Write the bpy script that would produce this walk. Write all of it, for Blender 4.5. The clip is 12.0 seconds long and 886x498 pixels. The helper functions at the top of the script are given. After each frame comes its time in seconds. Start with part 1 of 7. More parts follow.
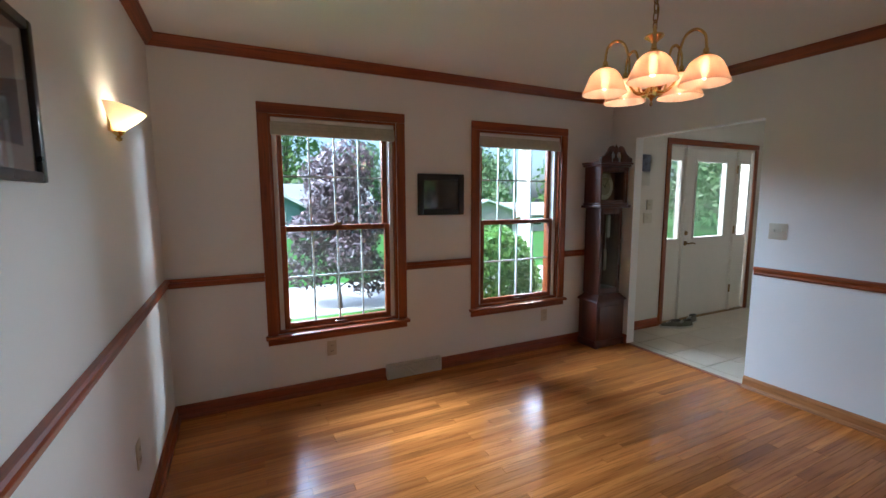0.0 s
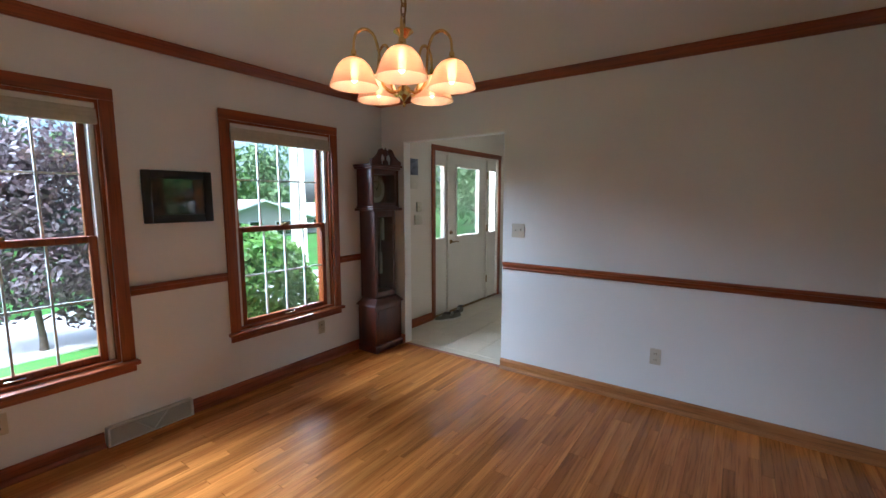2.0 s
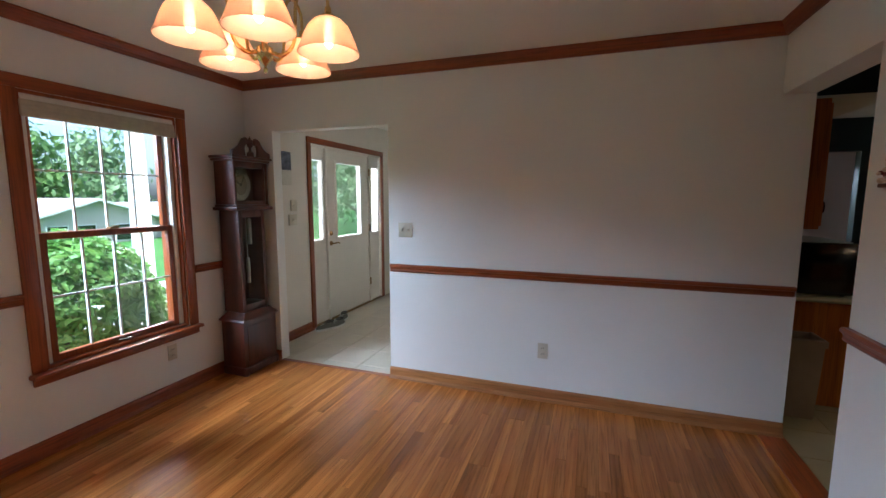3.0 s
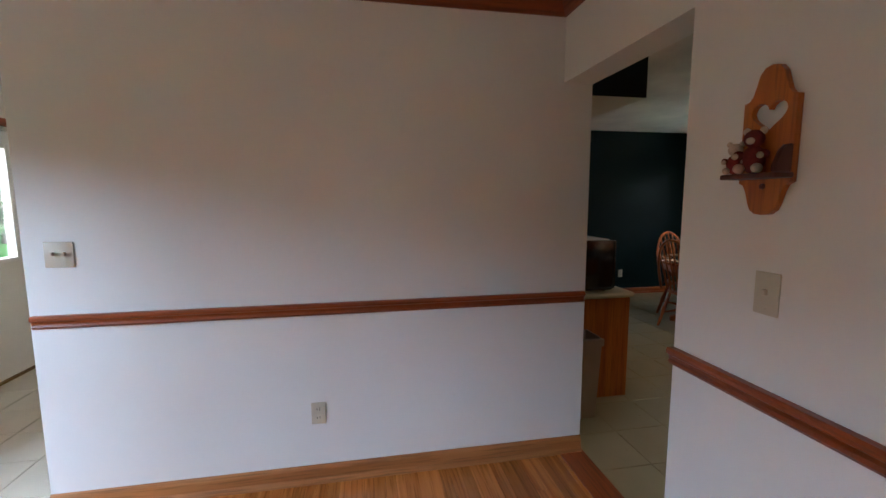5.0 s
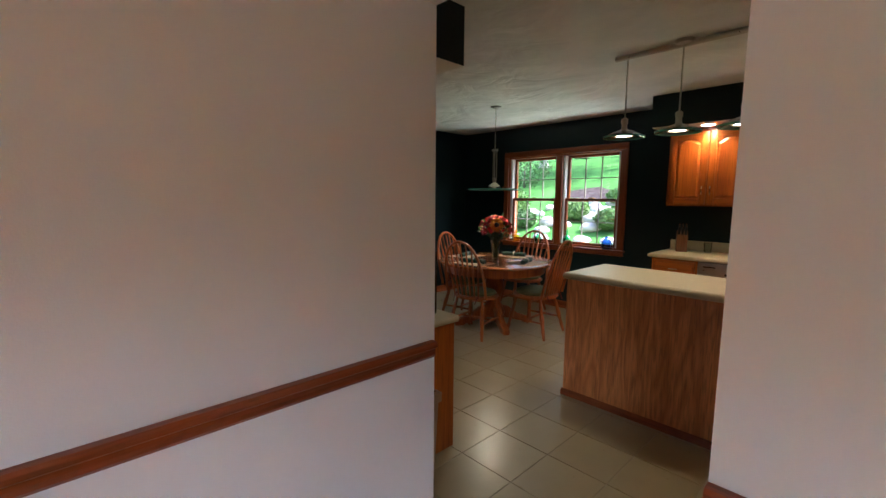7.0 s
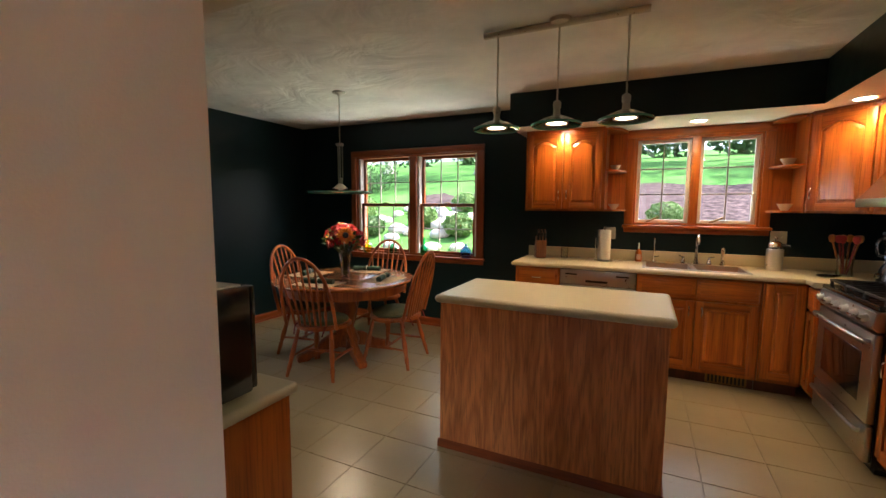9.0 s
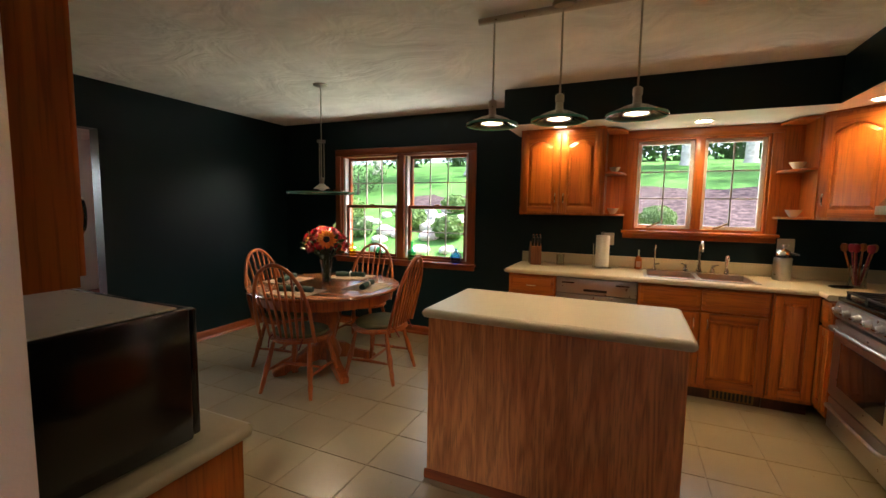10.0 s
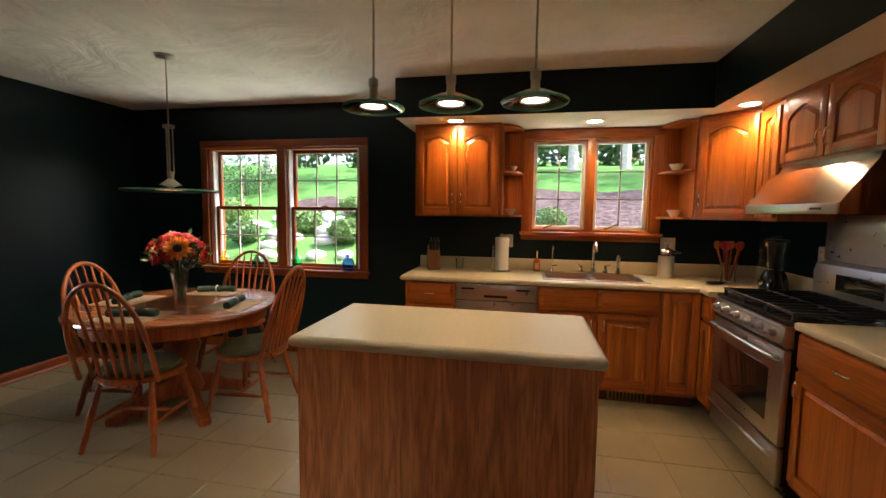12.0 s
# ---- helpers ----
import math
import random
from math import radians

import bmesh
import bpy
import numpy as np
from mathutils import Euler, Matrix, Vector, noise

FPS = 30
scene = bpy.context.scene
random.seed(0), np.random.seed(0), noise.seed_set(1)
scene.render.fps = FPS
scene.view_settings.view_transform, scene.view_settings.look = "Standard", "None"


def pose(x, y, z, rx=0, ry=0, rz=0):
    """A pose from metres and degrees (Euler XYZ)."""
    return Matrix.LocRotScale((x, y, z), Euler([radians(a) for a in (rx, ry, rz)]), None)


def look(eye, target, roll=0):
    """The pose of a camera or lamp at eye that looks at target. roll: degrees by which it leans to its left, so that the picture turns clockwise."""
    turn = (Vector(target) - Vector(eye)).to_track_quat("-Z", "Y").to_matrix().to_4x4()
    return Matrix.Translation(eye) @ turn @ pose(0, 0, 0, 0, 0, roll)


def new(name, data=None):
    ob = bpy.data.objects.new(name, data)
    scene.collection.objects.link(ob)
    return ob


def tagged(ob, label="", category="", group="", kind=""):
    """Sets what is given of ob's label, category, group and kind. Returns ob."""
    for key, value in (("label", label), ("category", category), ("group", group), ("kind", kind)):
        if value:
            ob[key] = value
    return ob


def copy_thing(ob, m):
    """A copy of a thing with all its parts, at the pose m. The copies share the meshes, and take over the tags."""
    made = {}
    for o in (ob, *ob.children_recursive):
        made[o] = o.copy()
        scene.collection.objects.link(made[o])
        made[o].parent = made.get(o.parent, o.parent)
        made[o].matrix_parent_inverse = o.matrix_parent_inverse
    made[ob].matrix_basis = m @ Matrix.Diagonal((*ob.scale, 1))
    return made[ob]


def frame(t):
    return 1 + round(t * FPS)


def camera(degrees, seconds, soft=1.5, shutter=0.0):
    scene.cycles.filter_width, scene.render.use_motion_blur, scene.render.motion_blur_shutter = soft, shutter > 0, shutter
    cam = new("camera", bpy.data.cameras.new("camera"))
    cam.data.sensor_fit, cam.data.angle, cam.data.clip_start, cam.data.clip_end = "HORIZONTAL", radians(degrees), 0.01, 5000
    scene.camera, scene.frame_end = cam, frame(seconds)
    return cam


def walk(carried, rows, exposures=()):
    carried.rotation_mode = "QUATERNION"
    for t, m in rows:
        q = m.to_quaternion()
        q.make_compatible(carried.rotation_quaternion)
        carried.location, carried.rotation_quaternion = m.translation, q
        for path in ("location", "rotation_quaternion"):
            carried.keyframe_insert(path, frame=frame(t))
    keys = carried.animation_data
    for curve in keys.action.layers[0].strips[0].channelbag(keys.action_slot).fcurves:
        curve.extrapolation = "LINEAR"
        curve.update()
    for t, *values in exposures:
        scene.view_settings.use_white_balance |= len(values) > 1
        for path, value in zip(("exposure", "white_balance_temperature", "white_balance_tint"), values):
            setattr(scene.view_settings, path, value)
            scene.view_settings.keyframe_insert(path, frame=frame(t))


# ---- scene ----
cam = camera(92.9, 12.0)
PATH = [
    (0, (0.104, 0.199, 1.45), (0.977, 1.983, 1.214), -0.2),
    (0.5, (0.139, 0.213, 1.448), (1.192, 1.897, 1.212), -0.2),
    (1, (0.199, 0.242, 1.459), (1.453, 1.781, 1.22), 0.0),
    (1.5, (0.273, 0.284, 1.469), (1.723, 1.641, 1.232), 0.0),
    (2, (0.363, 0.334, 1.475), (1.984, 1.482, 1.237), -0.0),
    (2.5, (0.447, 0.399, 1.469), (2.207, 1.32, 1.233), 0.1),
    (3, (0.564, 0.482, 1.461), (2.439, 1.135, 1.22), 0.1),
    (3.5, (0.721, 0.509, 1.443), (2.663, 0.925, 1.207), 0.0),
    (5.5, (1.724, 0.514, 1.449), (3.598, -0.143, 1.209), 0.1),
    (6, (2.011, 0.483, 1.447), (3.761, -0.454, 1.203), 0.5),
    (6.5, (2.277, 0.399, 1.435), (3.889, -0.762, 1.202), 0.5),
    (7, (2.505, 0.287, 1.431), (3.936, -1.09, 1.196), 0.5),
    (7.5, (2.69, 0.154, 1.431), (3.924, -1.404, 1.203), 0.2),
    (9.5, (3.064, -0.414, 1.412), (3.878, -2.23, 1.218), 0.7),
    (10, (3.114, -0.521, 1.427), (3.92, -2.341, 1.235), 0.9),
    (10.5, (3.142, -0.619, 1.422), (3.927, -2.449, 1.233), 0.9),
    (11, (3.157, -0.716, 1.42), (3.841, -2.587, 1.237), 0.9),
    (11.5, (3.16, -0.818, 1.414), (3.721, -2.729, 1.237), 0.9),
    (12, (3.141, -0.907, 1.417), (3.52, -2.863, 1.243), 0.7),
]
walk(cam, [(t, look(eye, target, roll)) for t, eye, target, roll in PATH],
     exposures=[(0.0, 1.6, 4950, 3), (3.5, 1.98, 5050, 5), (5.5, 2.32, 5150, 8), (7.2, 2.78, 5400, 11), (9.5, 2.98, 6100, 16), (12.0, 2.86, 6180, 17)])

# ---------------------------------------------------------------- light
world = bpy.data.worlds.new("sky")
scene.world = world
world.use_nodes = True
wn = world.node_tree.nodes
sky = wn.new("ShaderNodeTexSky")
sky.sky_type, sky.sun_disc = "NISHITA", False
sky.sun_elevation, sky.sun_rotation = radians(52), radians(250)
sky.air_density, sky.dust_density = 1.0, 4.0
wn["Background"].inputs["Strength"].default_value = 0.13
world.node_tree.links.new(sky.outputs[0], wn["Background"].inputs["Color"])

sun_data = bpy.data.lights.new("sun", "SUN")
sun_data.energy, sun_data.angle, sun_data.color = 2.2, radians(0.6), (1.0, 0.95, 0.86)
sun_ob = new("sun", sun_data)
sun_ob.matrix_basis = look((0, 0, 30), (11.4, 4.2, 14.4))


def sky_panel(name, place, target, width, height, watts, colour=(0.86, 0.93, 1.0)):
    """Sky or ground light for a window: a lamp added outside, above or below."""
    data = bpy.data.lights.new(name, "AREA")
    data.shape, data.size, data.size_y, data.energy, data.color = "RECTANGLE", width, height, watts, colour
    ob = new(name, data)
    ob.matrix_basis = look(place, target)
    return ob


def lamp(name, place, watts, colour, radius=0.03, spot=0):
    data = bpy.data.lights.new(name, "SPOT" if spot else "POINT")
    data.energy, data.color, data.shadow_soft_size = watts, colour, radius
    ob = new(name, data)
    ob.matrix_basis = pose(*place)
    if spot:
        data.spot_size, data.spot_blend = radians(spot), 0.6
    return ob


sky_panel("sky_front_windows", (-0.5, 6.5, 4.0), (1.5, 2.3, 0.5), 3.4, 3.6, 520)
# tinted warm: the hall's bounced daylight is put into this added lamp
sky_panel("sky_door", (5.45, 5.6, 2.4), (5.3, 2.3, 0.5), 1.6, 1.0, 240, (1.0, 0.95, 0.88))
sky_panel("sky_twin", (5.5, -6.6, 3.3), (5.4, -3.4, 0.3), 2.6, 1.8, 11, (0.9, 1.0, 0.86))
# the sunlit_ground panels are added lamps that shine up at the ceiling
sky_panel("sunlit_ground_twin", (5.5, -5.75, 0.2), (5.2, -3.0, 2.4), 2.4, 0.9, 13, (1.0, 1.0, 0.86))
sky_panel("sky_casement", (2.6, -6.4, 3.4), (2.8, -3.2, 0.8), 1.6, 1.4, 9, (0.9, 1.0, 0.86))
sky_panel("sunlit_ground_casement", (2.75, -5.6, 0.45), (3.0, -3.2, 2.4), 1.6, 0.7, 5, (1.0, 1.0, 0.86))
sky_panel("sky_living", (12.8, -0.9, 2.6), (9.0, -1.2, 0.6), 1.6, 1.4, 260)

# ---------------------------------------------------------------- materials
def material(name):
    m = bpy.data.materials.new(name)
    m.use_nodes = True
    return m, m.node_tree.nodes, m.node_tree.links, m.node_tree.nodes["Principled BSDF"]


def ramp(nodes, stops):
    r = nodes.new("ShaderNodeValToRGB")
    e = r.color_ramp.elements
    while len(e) < len(stops):
        e.new(0.5)
    for k, (at, c) in zip(e, stops):
        k.position, k.color = at, (*c, 1)
    return r


def plain(name, colour, rough=0.5, metal=0.0, vary=0.08, scale=6.0, bump=0.0, bump_scale=200.0, coat=0.0, spec=0.5, random=0.0):
    """A painted, moulded or metal surface: two scales of unevenness in colour and gloss, and a fine relief."""
    m, n, l, b = material(name)
    co = n.new("ShaderNodeTexCoord")
    a = n.new("ShaderNodeTexNoise")
    a.inputs["Scale"].default_value, a.inputs["Detail"].default_value = scale, 5
    l.new(co.outputs["Object"], a.inputs["Vector"])
    lo, hi = [max(c * (1 - vary), 0) for c in colour], [min(c * (1 + vary), 1) for c in colour]
    r = ramp(n, [(0.3, lo), (0.7, hi)])
    l.new(a.outputs["Fac"], r.inputs["Fac"])
    out = r.outputs["Color"]
    if random:
        info = n.new("ShaderNodeObjectInfo")
        h = n.new("ShaderNodeHueSaturation")
        mr = n.new("ShaderNodeMapRange")
        mr.inputs["To Min"].default_value, mr.inputs["To Max"].default_value = 1 - random, 1 + random
        l.new(info.outputs["Random"], mr.inputs["Value"])
        l.new(mr.outputs[0], h.inputs["Value"])
        l.new(out, h.inputs["Color"])
        out = h.outputs["Color"]
    l.new(out, b.inputs["Base Color"])
    b.inputs["Metallic"].default_value = metal
    b.inputs["Specular IOR Level"].default_value = spec
    b.inputs["Coat Weight"].default_value = coat
    b.inputs["Coat Roughness"].default_value = 0.12
    f = n.new("ShaderNodeTexNoise")
    f.inputs["Scale"].default_value, f.inputs["Detail"].default_value = scale * 7, 3
    l.new(co.outputs["Object"], f.inputs["Vector"])
    g = n.new("ShaderNodeMapRange")
    g.inputs["To Min"].default_value, g.inputs["To Max"].default_value = max(rough - 0.07, 0.02), min(rough + 0.07, 1)
    l.new(f.outputs["Fac"], g.inputs["Value"])
    l.new(g.outputs[0], b.inputs["Roughness"])
    if bump:
        t = n.new("ShaderNodeTexNoise")
        t.inputs["Scale"].default_value, t.inputs["Detail"].default_value = bump_scale, 4
        l.new(co.outputs["Object"], t.inputs["Vector"])
        u = n.new("ShaderNodeBump")
        u.inputs["Strength"].default_value, u.inputs["Distance"].default_value = bump, 0.004
        l.new(t.outputs["Fac"], u.inputs["Height"])
        l.new(u.outputs[0], b.inputs["Normal"])
    return m


def wood(name, light, dark, axis="z", rough=0.35, coat=0.3, fine=1.0, random=0.12, rings=0.0):
    """Grain drawn out along one axis of the piece; rings adds the arches of flat-cut veneer."""
    m, n, l, b = material(name)
    co = n.new("ShaderNodeTexCoord")
    mp = n.new("ShaderNodeMapping")
    k = {"x": (0.6, 14, 14), "y": (14, 0.6, 14), "z": (14, 14, 0.6)}[axis]
    mp.inputs["Scale"].default_value = [v * fine * (1.4 if rings and v < 1 else 1) for v in k]
    info = n.new("ShaderNodeObjectInfo")
    sh = n.new("ShaderNodeVectorMath")
    sh.operation = "MULTIPLY_ADD"
    sh.inputs[1].default_value = (1, 1, 1)
    sc = n.new("ShaderNodeVectorMath")
    sc.operation = "SCALE"
    sc.inputs[0].default_value = (37, 23, 51)
    l.new(info.outputs["Random"], sc.inputs["Scale"])
    l.new(co.outputs["Object"], sh.inputs[0])
    l.new(sc.outputs[0], sh.inputs[2])
    l.new(sh.outputs[0], mp.inputs["Vector"])
    a = n.new("ShaderNodeTexNoise")
    a.inputs["Scale"].default_value, a.inputs["Detail"].default_value, a.inputs["Distortion"].default_value = 1.0, 6, 0.6
    l.new(mp.outputs[0], a.inputs["Vector"])
    p = n.new("ShaderNodeTexNoise")
    p.inputs["Scale"].default_value, p.inputs["Detail"].default_value = 7.0, 4
    l.new(mp.outputs[0], p.inputs["Vector"])
    mid = [(x + y) / 2 for x, y in zip(light, dark)]
    r = ramp(n, [(0.32, dark), (0.5, mid), (0.68, light)])
    if rings:
        m2 = n.new("ShaderNodeMapping")
        m2.inputs["Scale"].default_value = (7.5, 7.5, 0.9) if axis == "z" else (0.9, 7.5, 7.5)
        l.new(sh.outputs[0], m2.inputs["Vector"])
        hills = n.new("ShaderNodeTexNoise")
        hills.inputs["Scale"].default_value, hills.inputs["Detail"].default_value, hills.inputs["Distortion"].default_value = 1.0, 2.0, 0.3
        l.new(m2.outputs[0], hills.inputs["Vector"])
        many = n.new("ShaderNodeMath")
        many.operation = "MULTIPLY"
        many.inputs[1].default_value = rings
        l.new(hills.outputs["Fac"], many.inputs[0])
        w = n.new("ShaderNodeMath")
        w.operation = "PINGPONG"
        w.inputs[1].default_value = 1.0
        l.new(many.outputs[0], w.inputs[0])
        mixf = n.new("ShaderNodeMix")
        mixf.inputs["Factor"].default_value = 0.36
        l.new(a.outputs["Fac"], mixf.inputs["A"])
        l.new(w.outputs[0], mixf.inputs["B"])
        l.new(mixf.outputs["Result"], r.inputs["Fac"])
    else:
        l.new(a.outputs["Fac"], r.inputs["Fac"])
    pores = ramp(n, [(0.36, (0.45, 0.45, 0.45)), (0.5, (1, 1, 1))])
    l.new(p.outputs["Fac"], pores.inputs["Fac"])
    mul = n.new("ShaderNodeMix")
    mul.data_type, mul.blend_type = "RGBA", "MULTIPLY"
    mul.inputs["Factor"].default_value = 0.55
    l.new(r.outputs["Color"], mul.inputs["A"])
    l.new(pores.outputs["Color"], mul.inputs["B"])
    h = n.new("ShaderNodeHueSaturation")
    mr = n.new("ShaderNodeMapRange")
    mr.inputs["To Min"].default_value, mr.inputs["To Max"].default_value = 1 - random, 1 + random
    l.new(info.outputs["Random"], mr.inputs["Value"])
    l.new(mr.outputs[0], h.inputs["Value"])
    l.new(mul.outputs["Result"], h.inputs["Color"])
    l.new(h.outputs["Color"], b.inputs["Base Color"])
    g = n.new("ShaderNodeMapRange")
    g.inputs["To Min"].default_value, g.inputs["To Max"].default_value = rough - 0.06, rough + 0.1
    l.new(a.outputs["Fac"], g.inputs["Value"])
    l.new(g.outputs[0], b.inputs["Roughness"])
    b.inputs["Coat Weight"].default_value, b.inputs["Coat Roughness"].default_value = coat, 0.15
    u = n.new("ShaderNodeBump")
    u.inputs["Strength"].default_value, u.inputs["Distance"].default_value = 0.12, 0.002
    l.new(p.outputs["Fac"], u.inputs["Height"])
    l.new(u.outputs[0], b.inputs["Normal"])
    return m


def glass(name, tint=(1, 1, 1), gloss=0.08):
    """Clear sheet glass: mostly transparent, with a mirror sheen that grows at a slant."""
    m, n, l, b = material(name)
    n.remove(b)
    tr, gl, mx, lw, mr = (n.new("ShaderNode" + k) for k in ("BsdfTransparent", "BsdfGlossy", "MixShader", "LayerWeight", "MapRange"))
    tr.inputs["Color"].default_value = (*tint, 1)
    gl.inputs["Roughness"].default_value = 0.02
    lw.inputs["Blend"].default_value = 0.25
    mr.inputs["To Min"].default_value, mr.inputs["To Max"].default_value = gloss * 0.5, gloss * 6
    l.new(lw.outputs["Fresnel"], mr.inputs["Value"])
    l.new(mr.outputs[0], mx.inputs["Fac"])
    l.new(tr.outputs[0], mx.inputs[1])
    l.new(gl.outputs[0], mx.inputs[2])
    l.new(mx.outputs[0], n["Material Output"].inputs["Surface"])
    return m


def glowing(name, colour, strength):
    m, n, l, b = material(name)
    b.inputs["Base Color"].default_value = (0.8, 0.8, 0.8, 1)
    b.inputs["Emission Color"].default_value = (*colour, 1)
    b.inputs["Emission Strength"].default_value = strength
    return m


def frosted(name, colour, trans=0.6, clear=0.0):
    """Pressed or frosted lamp glass that lets the bulb's light through softly."""
    m, n, l, b = material(name)
    t, mx = n.new("ShaderNodeBsdfTranslucent"), n.new("ShaderNodeMixShader")
    t.inputs["Color"].default_value = (*colour, 1)
    b.inputs["Base Color"].default_value = (*colour, 1)
    b.inputs["Roughness"].default_value = 0.25
    w = n.new("ShaderNodeTexNoise")
    w.inputs["Scale"].default_value = 40
    u = n.new("ShaderNodeBump")
    u.inputs["Strength"].default_value = 0.2
    l.new(w.outputs["Fac"], u.inputs["Height"])
    l.new(u.outputs[0], b.inputs["Normal"])
    mx.inputs["Fac"].default_value = trans
    l.new(b.outputs[0], mx.inputs[1])
    l.new(t.outputs[0], mx.inputs[2])
    thin, cl = n.new("ShaderNodeMixShader"), n.new("ShaderNodeBsdfTransparent")
    cl.inputs["Color"].default_value = (*colour, 1)
    thin.inputs["Fac"].default_value = clear
    l.new(mx.outputs[0], thin.inputs[1])
    l.new(cl.outputs[0], thin.inputs[2])
    l.new(thin.outputs[0], n["Material Output"].inputs["Surface"])
    return m


def plaster(name, colour):
    """Hand-swirled ceiling plaster."""
    # blotchy colour stands in for light and shade on the relief
    m = plain(name, colour, 0.85, vary=0.11, scale=2.6)
    n, l = m.node_tree.nodes, m.node_tree.links
    co = n.new("ShaderNodeTexCoord")
    a = n.new("ShaderNodeTexNoise")
    a.inputs["Scale"].default_value, a.inputs["Detail"].default_value, a.inputs["Distortion"].default_value = 2.3, 3, 1.6
    l.new(co.outputs["Object"], a.inputs["Vector"])
    u = n.new("ShaderNodeBump")
    u.inputs["Strength"].default_value, u.inputs["Distance"].default_value = 0.7, 0.04
    l.new(a.outputs["Fac"], u.inputs["Height"])
    l.new(u.outputs[0], n["Principled BSDF"].inputs["Normal"])
    return m


def foliage(name, a, b, rough=0.55):
    """Leaves: each island of the mesh has its own shade, and light comes through."""
    m, n, l, p = material(name)
    g = n.new("ShaderNodeNewGeometry")
    mid = [(x + y) / 2 for x, y in zip(a, b)]
    r = ramp(n, [(0.0, a), (0.5, mid), (1.0, b)])
    l.new(g.outputs["Random Per Island"], r.inputs["Fac"])
    l.new(r.outputs["Color"], p.inputs["Base Color"])
    p.inputs["Roughness"].default_value = rough
    t, mx = n.new("ShaderNodeBsdfTranslucent"), n.new("ShaderNodeMixShader")
    l.new(r.outputs["Color"], t.inputs["Color"])
    mx.inputs["Fac"].default_value = 0.3
    l.new(p.outputs[0], mx.inputs[1])
    l.new(t.outputs[0], mx.inputs[2])
    l.new(mx.outputs[0], n["Material Output"].inputs["Surface"])
    return m


WHITE_WALL = plain("wall_paint", (0.80, 0.785, 0.755), 0.62, vary=0.03, scale=1.3, bump=0.12, bump_scale=260)
FOYER_WALL = plain("foyer_paint", (0.70, 0.64, 0.55), 0.62, vary=0.03, scale=1.3, bump=0.12, bump_scale=260)
GREEN_WALL = plain("dark_green_paint", (0.005, 0.015, 0.017), 0.34, vary=0.1, scale=1.5, bump=0.02, bump_scale=120, spec=0.27)
CEILING = plain("ceiling_paint", (0.80, 0.78, 0.74), 0.9, vary=0.03, scale=1.0, bump=0.1, bump_scale=300)
PLASTER = plaster("swirled_plaster", (0.78, 0.74, 0.68))
TRIM_X = wood("trim_oak_x", (0.33, 0.075, 0.013), (0.20, 0.039, 0.007), "x", 0.36, 0.15)
TRIM_Y = wood("trim_oak_y", (0.33, 0.075, 0.013), (0.20, 0.039, 0.007), "y", 0.36, 0.15)
TRIM_Z = wood("trim_oak_z", (0.33, 0.075, 0.013), (0.20, 0.039, 0.007), "z", 0.36, 0.15)
PLANK = wood("floor_oak", (0.56, 0.21, 0.043), (0.33, 0.104, 0.02), "x", 0.17, 0.0, random=0.26)
PLANK.node_tree.nodes["Principled BSDF"].inputs["Specular IOR Level"].default_value = 0.28
CAB_Z = wood("cabinet_oak_z", (0.56, 0.155, 0.010), (0.33, 0.075, 0.005), "z", 0.33, 0.35)
CAB_X = wood("cabinet_oak_x", (0.56, 0.155, 0.010), (0.33, 0.075, 0.005), "x", 0.33, 0.35)
CAB_Y = wood("cabinet_oak_y", (0.56, 0.155, 0.010), (0.33, 0.075, 0.005), "y", 0.33, 0.35)
VENEER = wood("island_veneer", (0.68, 0.255, 0.072), (0.47, 0.15, 0.038), "z", 0.42, 0.1, fine=1.4, rings=16)
CHAIR_WOOD = wood("chair_oak", (0.46, 0.125, 0.017), (0.24, 0.05, 0.008), "z", 0.34, 0.35)
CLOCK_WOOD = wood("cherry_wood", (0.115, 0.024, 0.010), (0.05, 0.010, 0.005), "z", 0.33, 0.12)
PINE = wood("varnished_pine", (0.50, 0.15, 0.012), (0.33, 0.08, 0.006), "z", 0.35, 0.4)
LAMINATE = plain("laminate", (0.57, 0.48, 0.30), 0.36, vary=0.03, scale=60)
# two tile colours, the kitchen's darker than the hall's
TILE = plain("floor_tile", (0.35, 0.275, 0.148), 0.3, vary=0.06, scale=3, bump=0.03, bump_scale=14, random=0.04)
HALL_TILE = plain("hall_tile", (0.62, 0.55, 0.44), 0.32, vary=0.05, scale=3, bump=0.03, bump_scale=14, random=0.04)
GROUT = plain("grout", (0.34, 0.275, 0.175), 0.85, vary=0.15, scale=25)
HOOD_STEEL = plain("polished_hood_steel", (0.46, 0.45, 0.43), 0.17, 1.0, vary=0.04, scale=3)
STEEL = plain("stainless_steel", (0.56, 0.55, 0.53), 0.3, 1.0, vary=0.04, scale=3)
CHROME = plain("chrome", (0.75, 0.75, 0.74), 0.12, 1.0, vary=0.02)
NICKEL = plain("brushed_nickel", (0.55, 0.50, 0.42), 0.3, 1.0, vary=0.03)
BRASS = plain("polished_brass", (0.76, 0.56, 0.22), 0.16, 1.0, vary=0.05)
DULL_BRASS = plain("aged_brass", (0.28, 0.17, 0.06), 0.35, 1.0, vary=0.15)
BLACK = plain("black_enamel", (0.008, 0.008, 0.009), 0.16, vary=0.2, coat=0.4)
BLACK_MATT = plain("black_plastic", (0.012, 0.012, 0.013), 0.45, vary=0.2)
IRON = plain("cast_iron", (0.015, 0.015, 0.015), 0.55, vary=0.25, bump=0.3, bump_scale=150)
WHITE_PLASTIC = plain("white_plastic", (0.74, 0.72, 0.66), 0.4, vary=0.03)
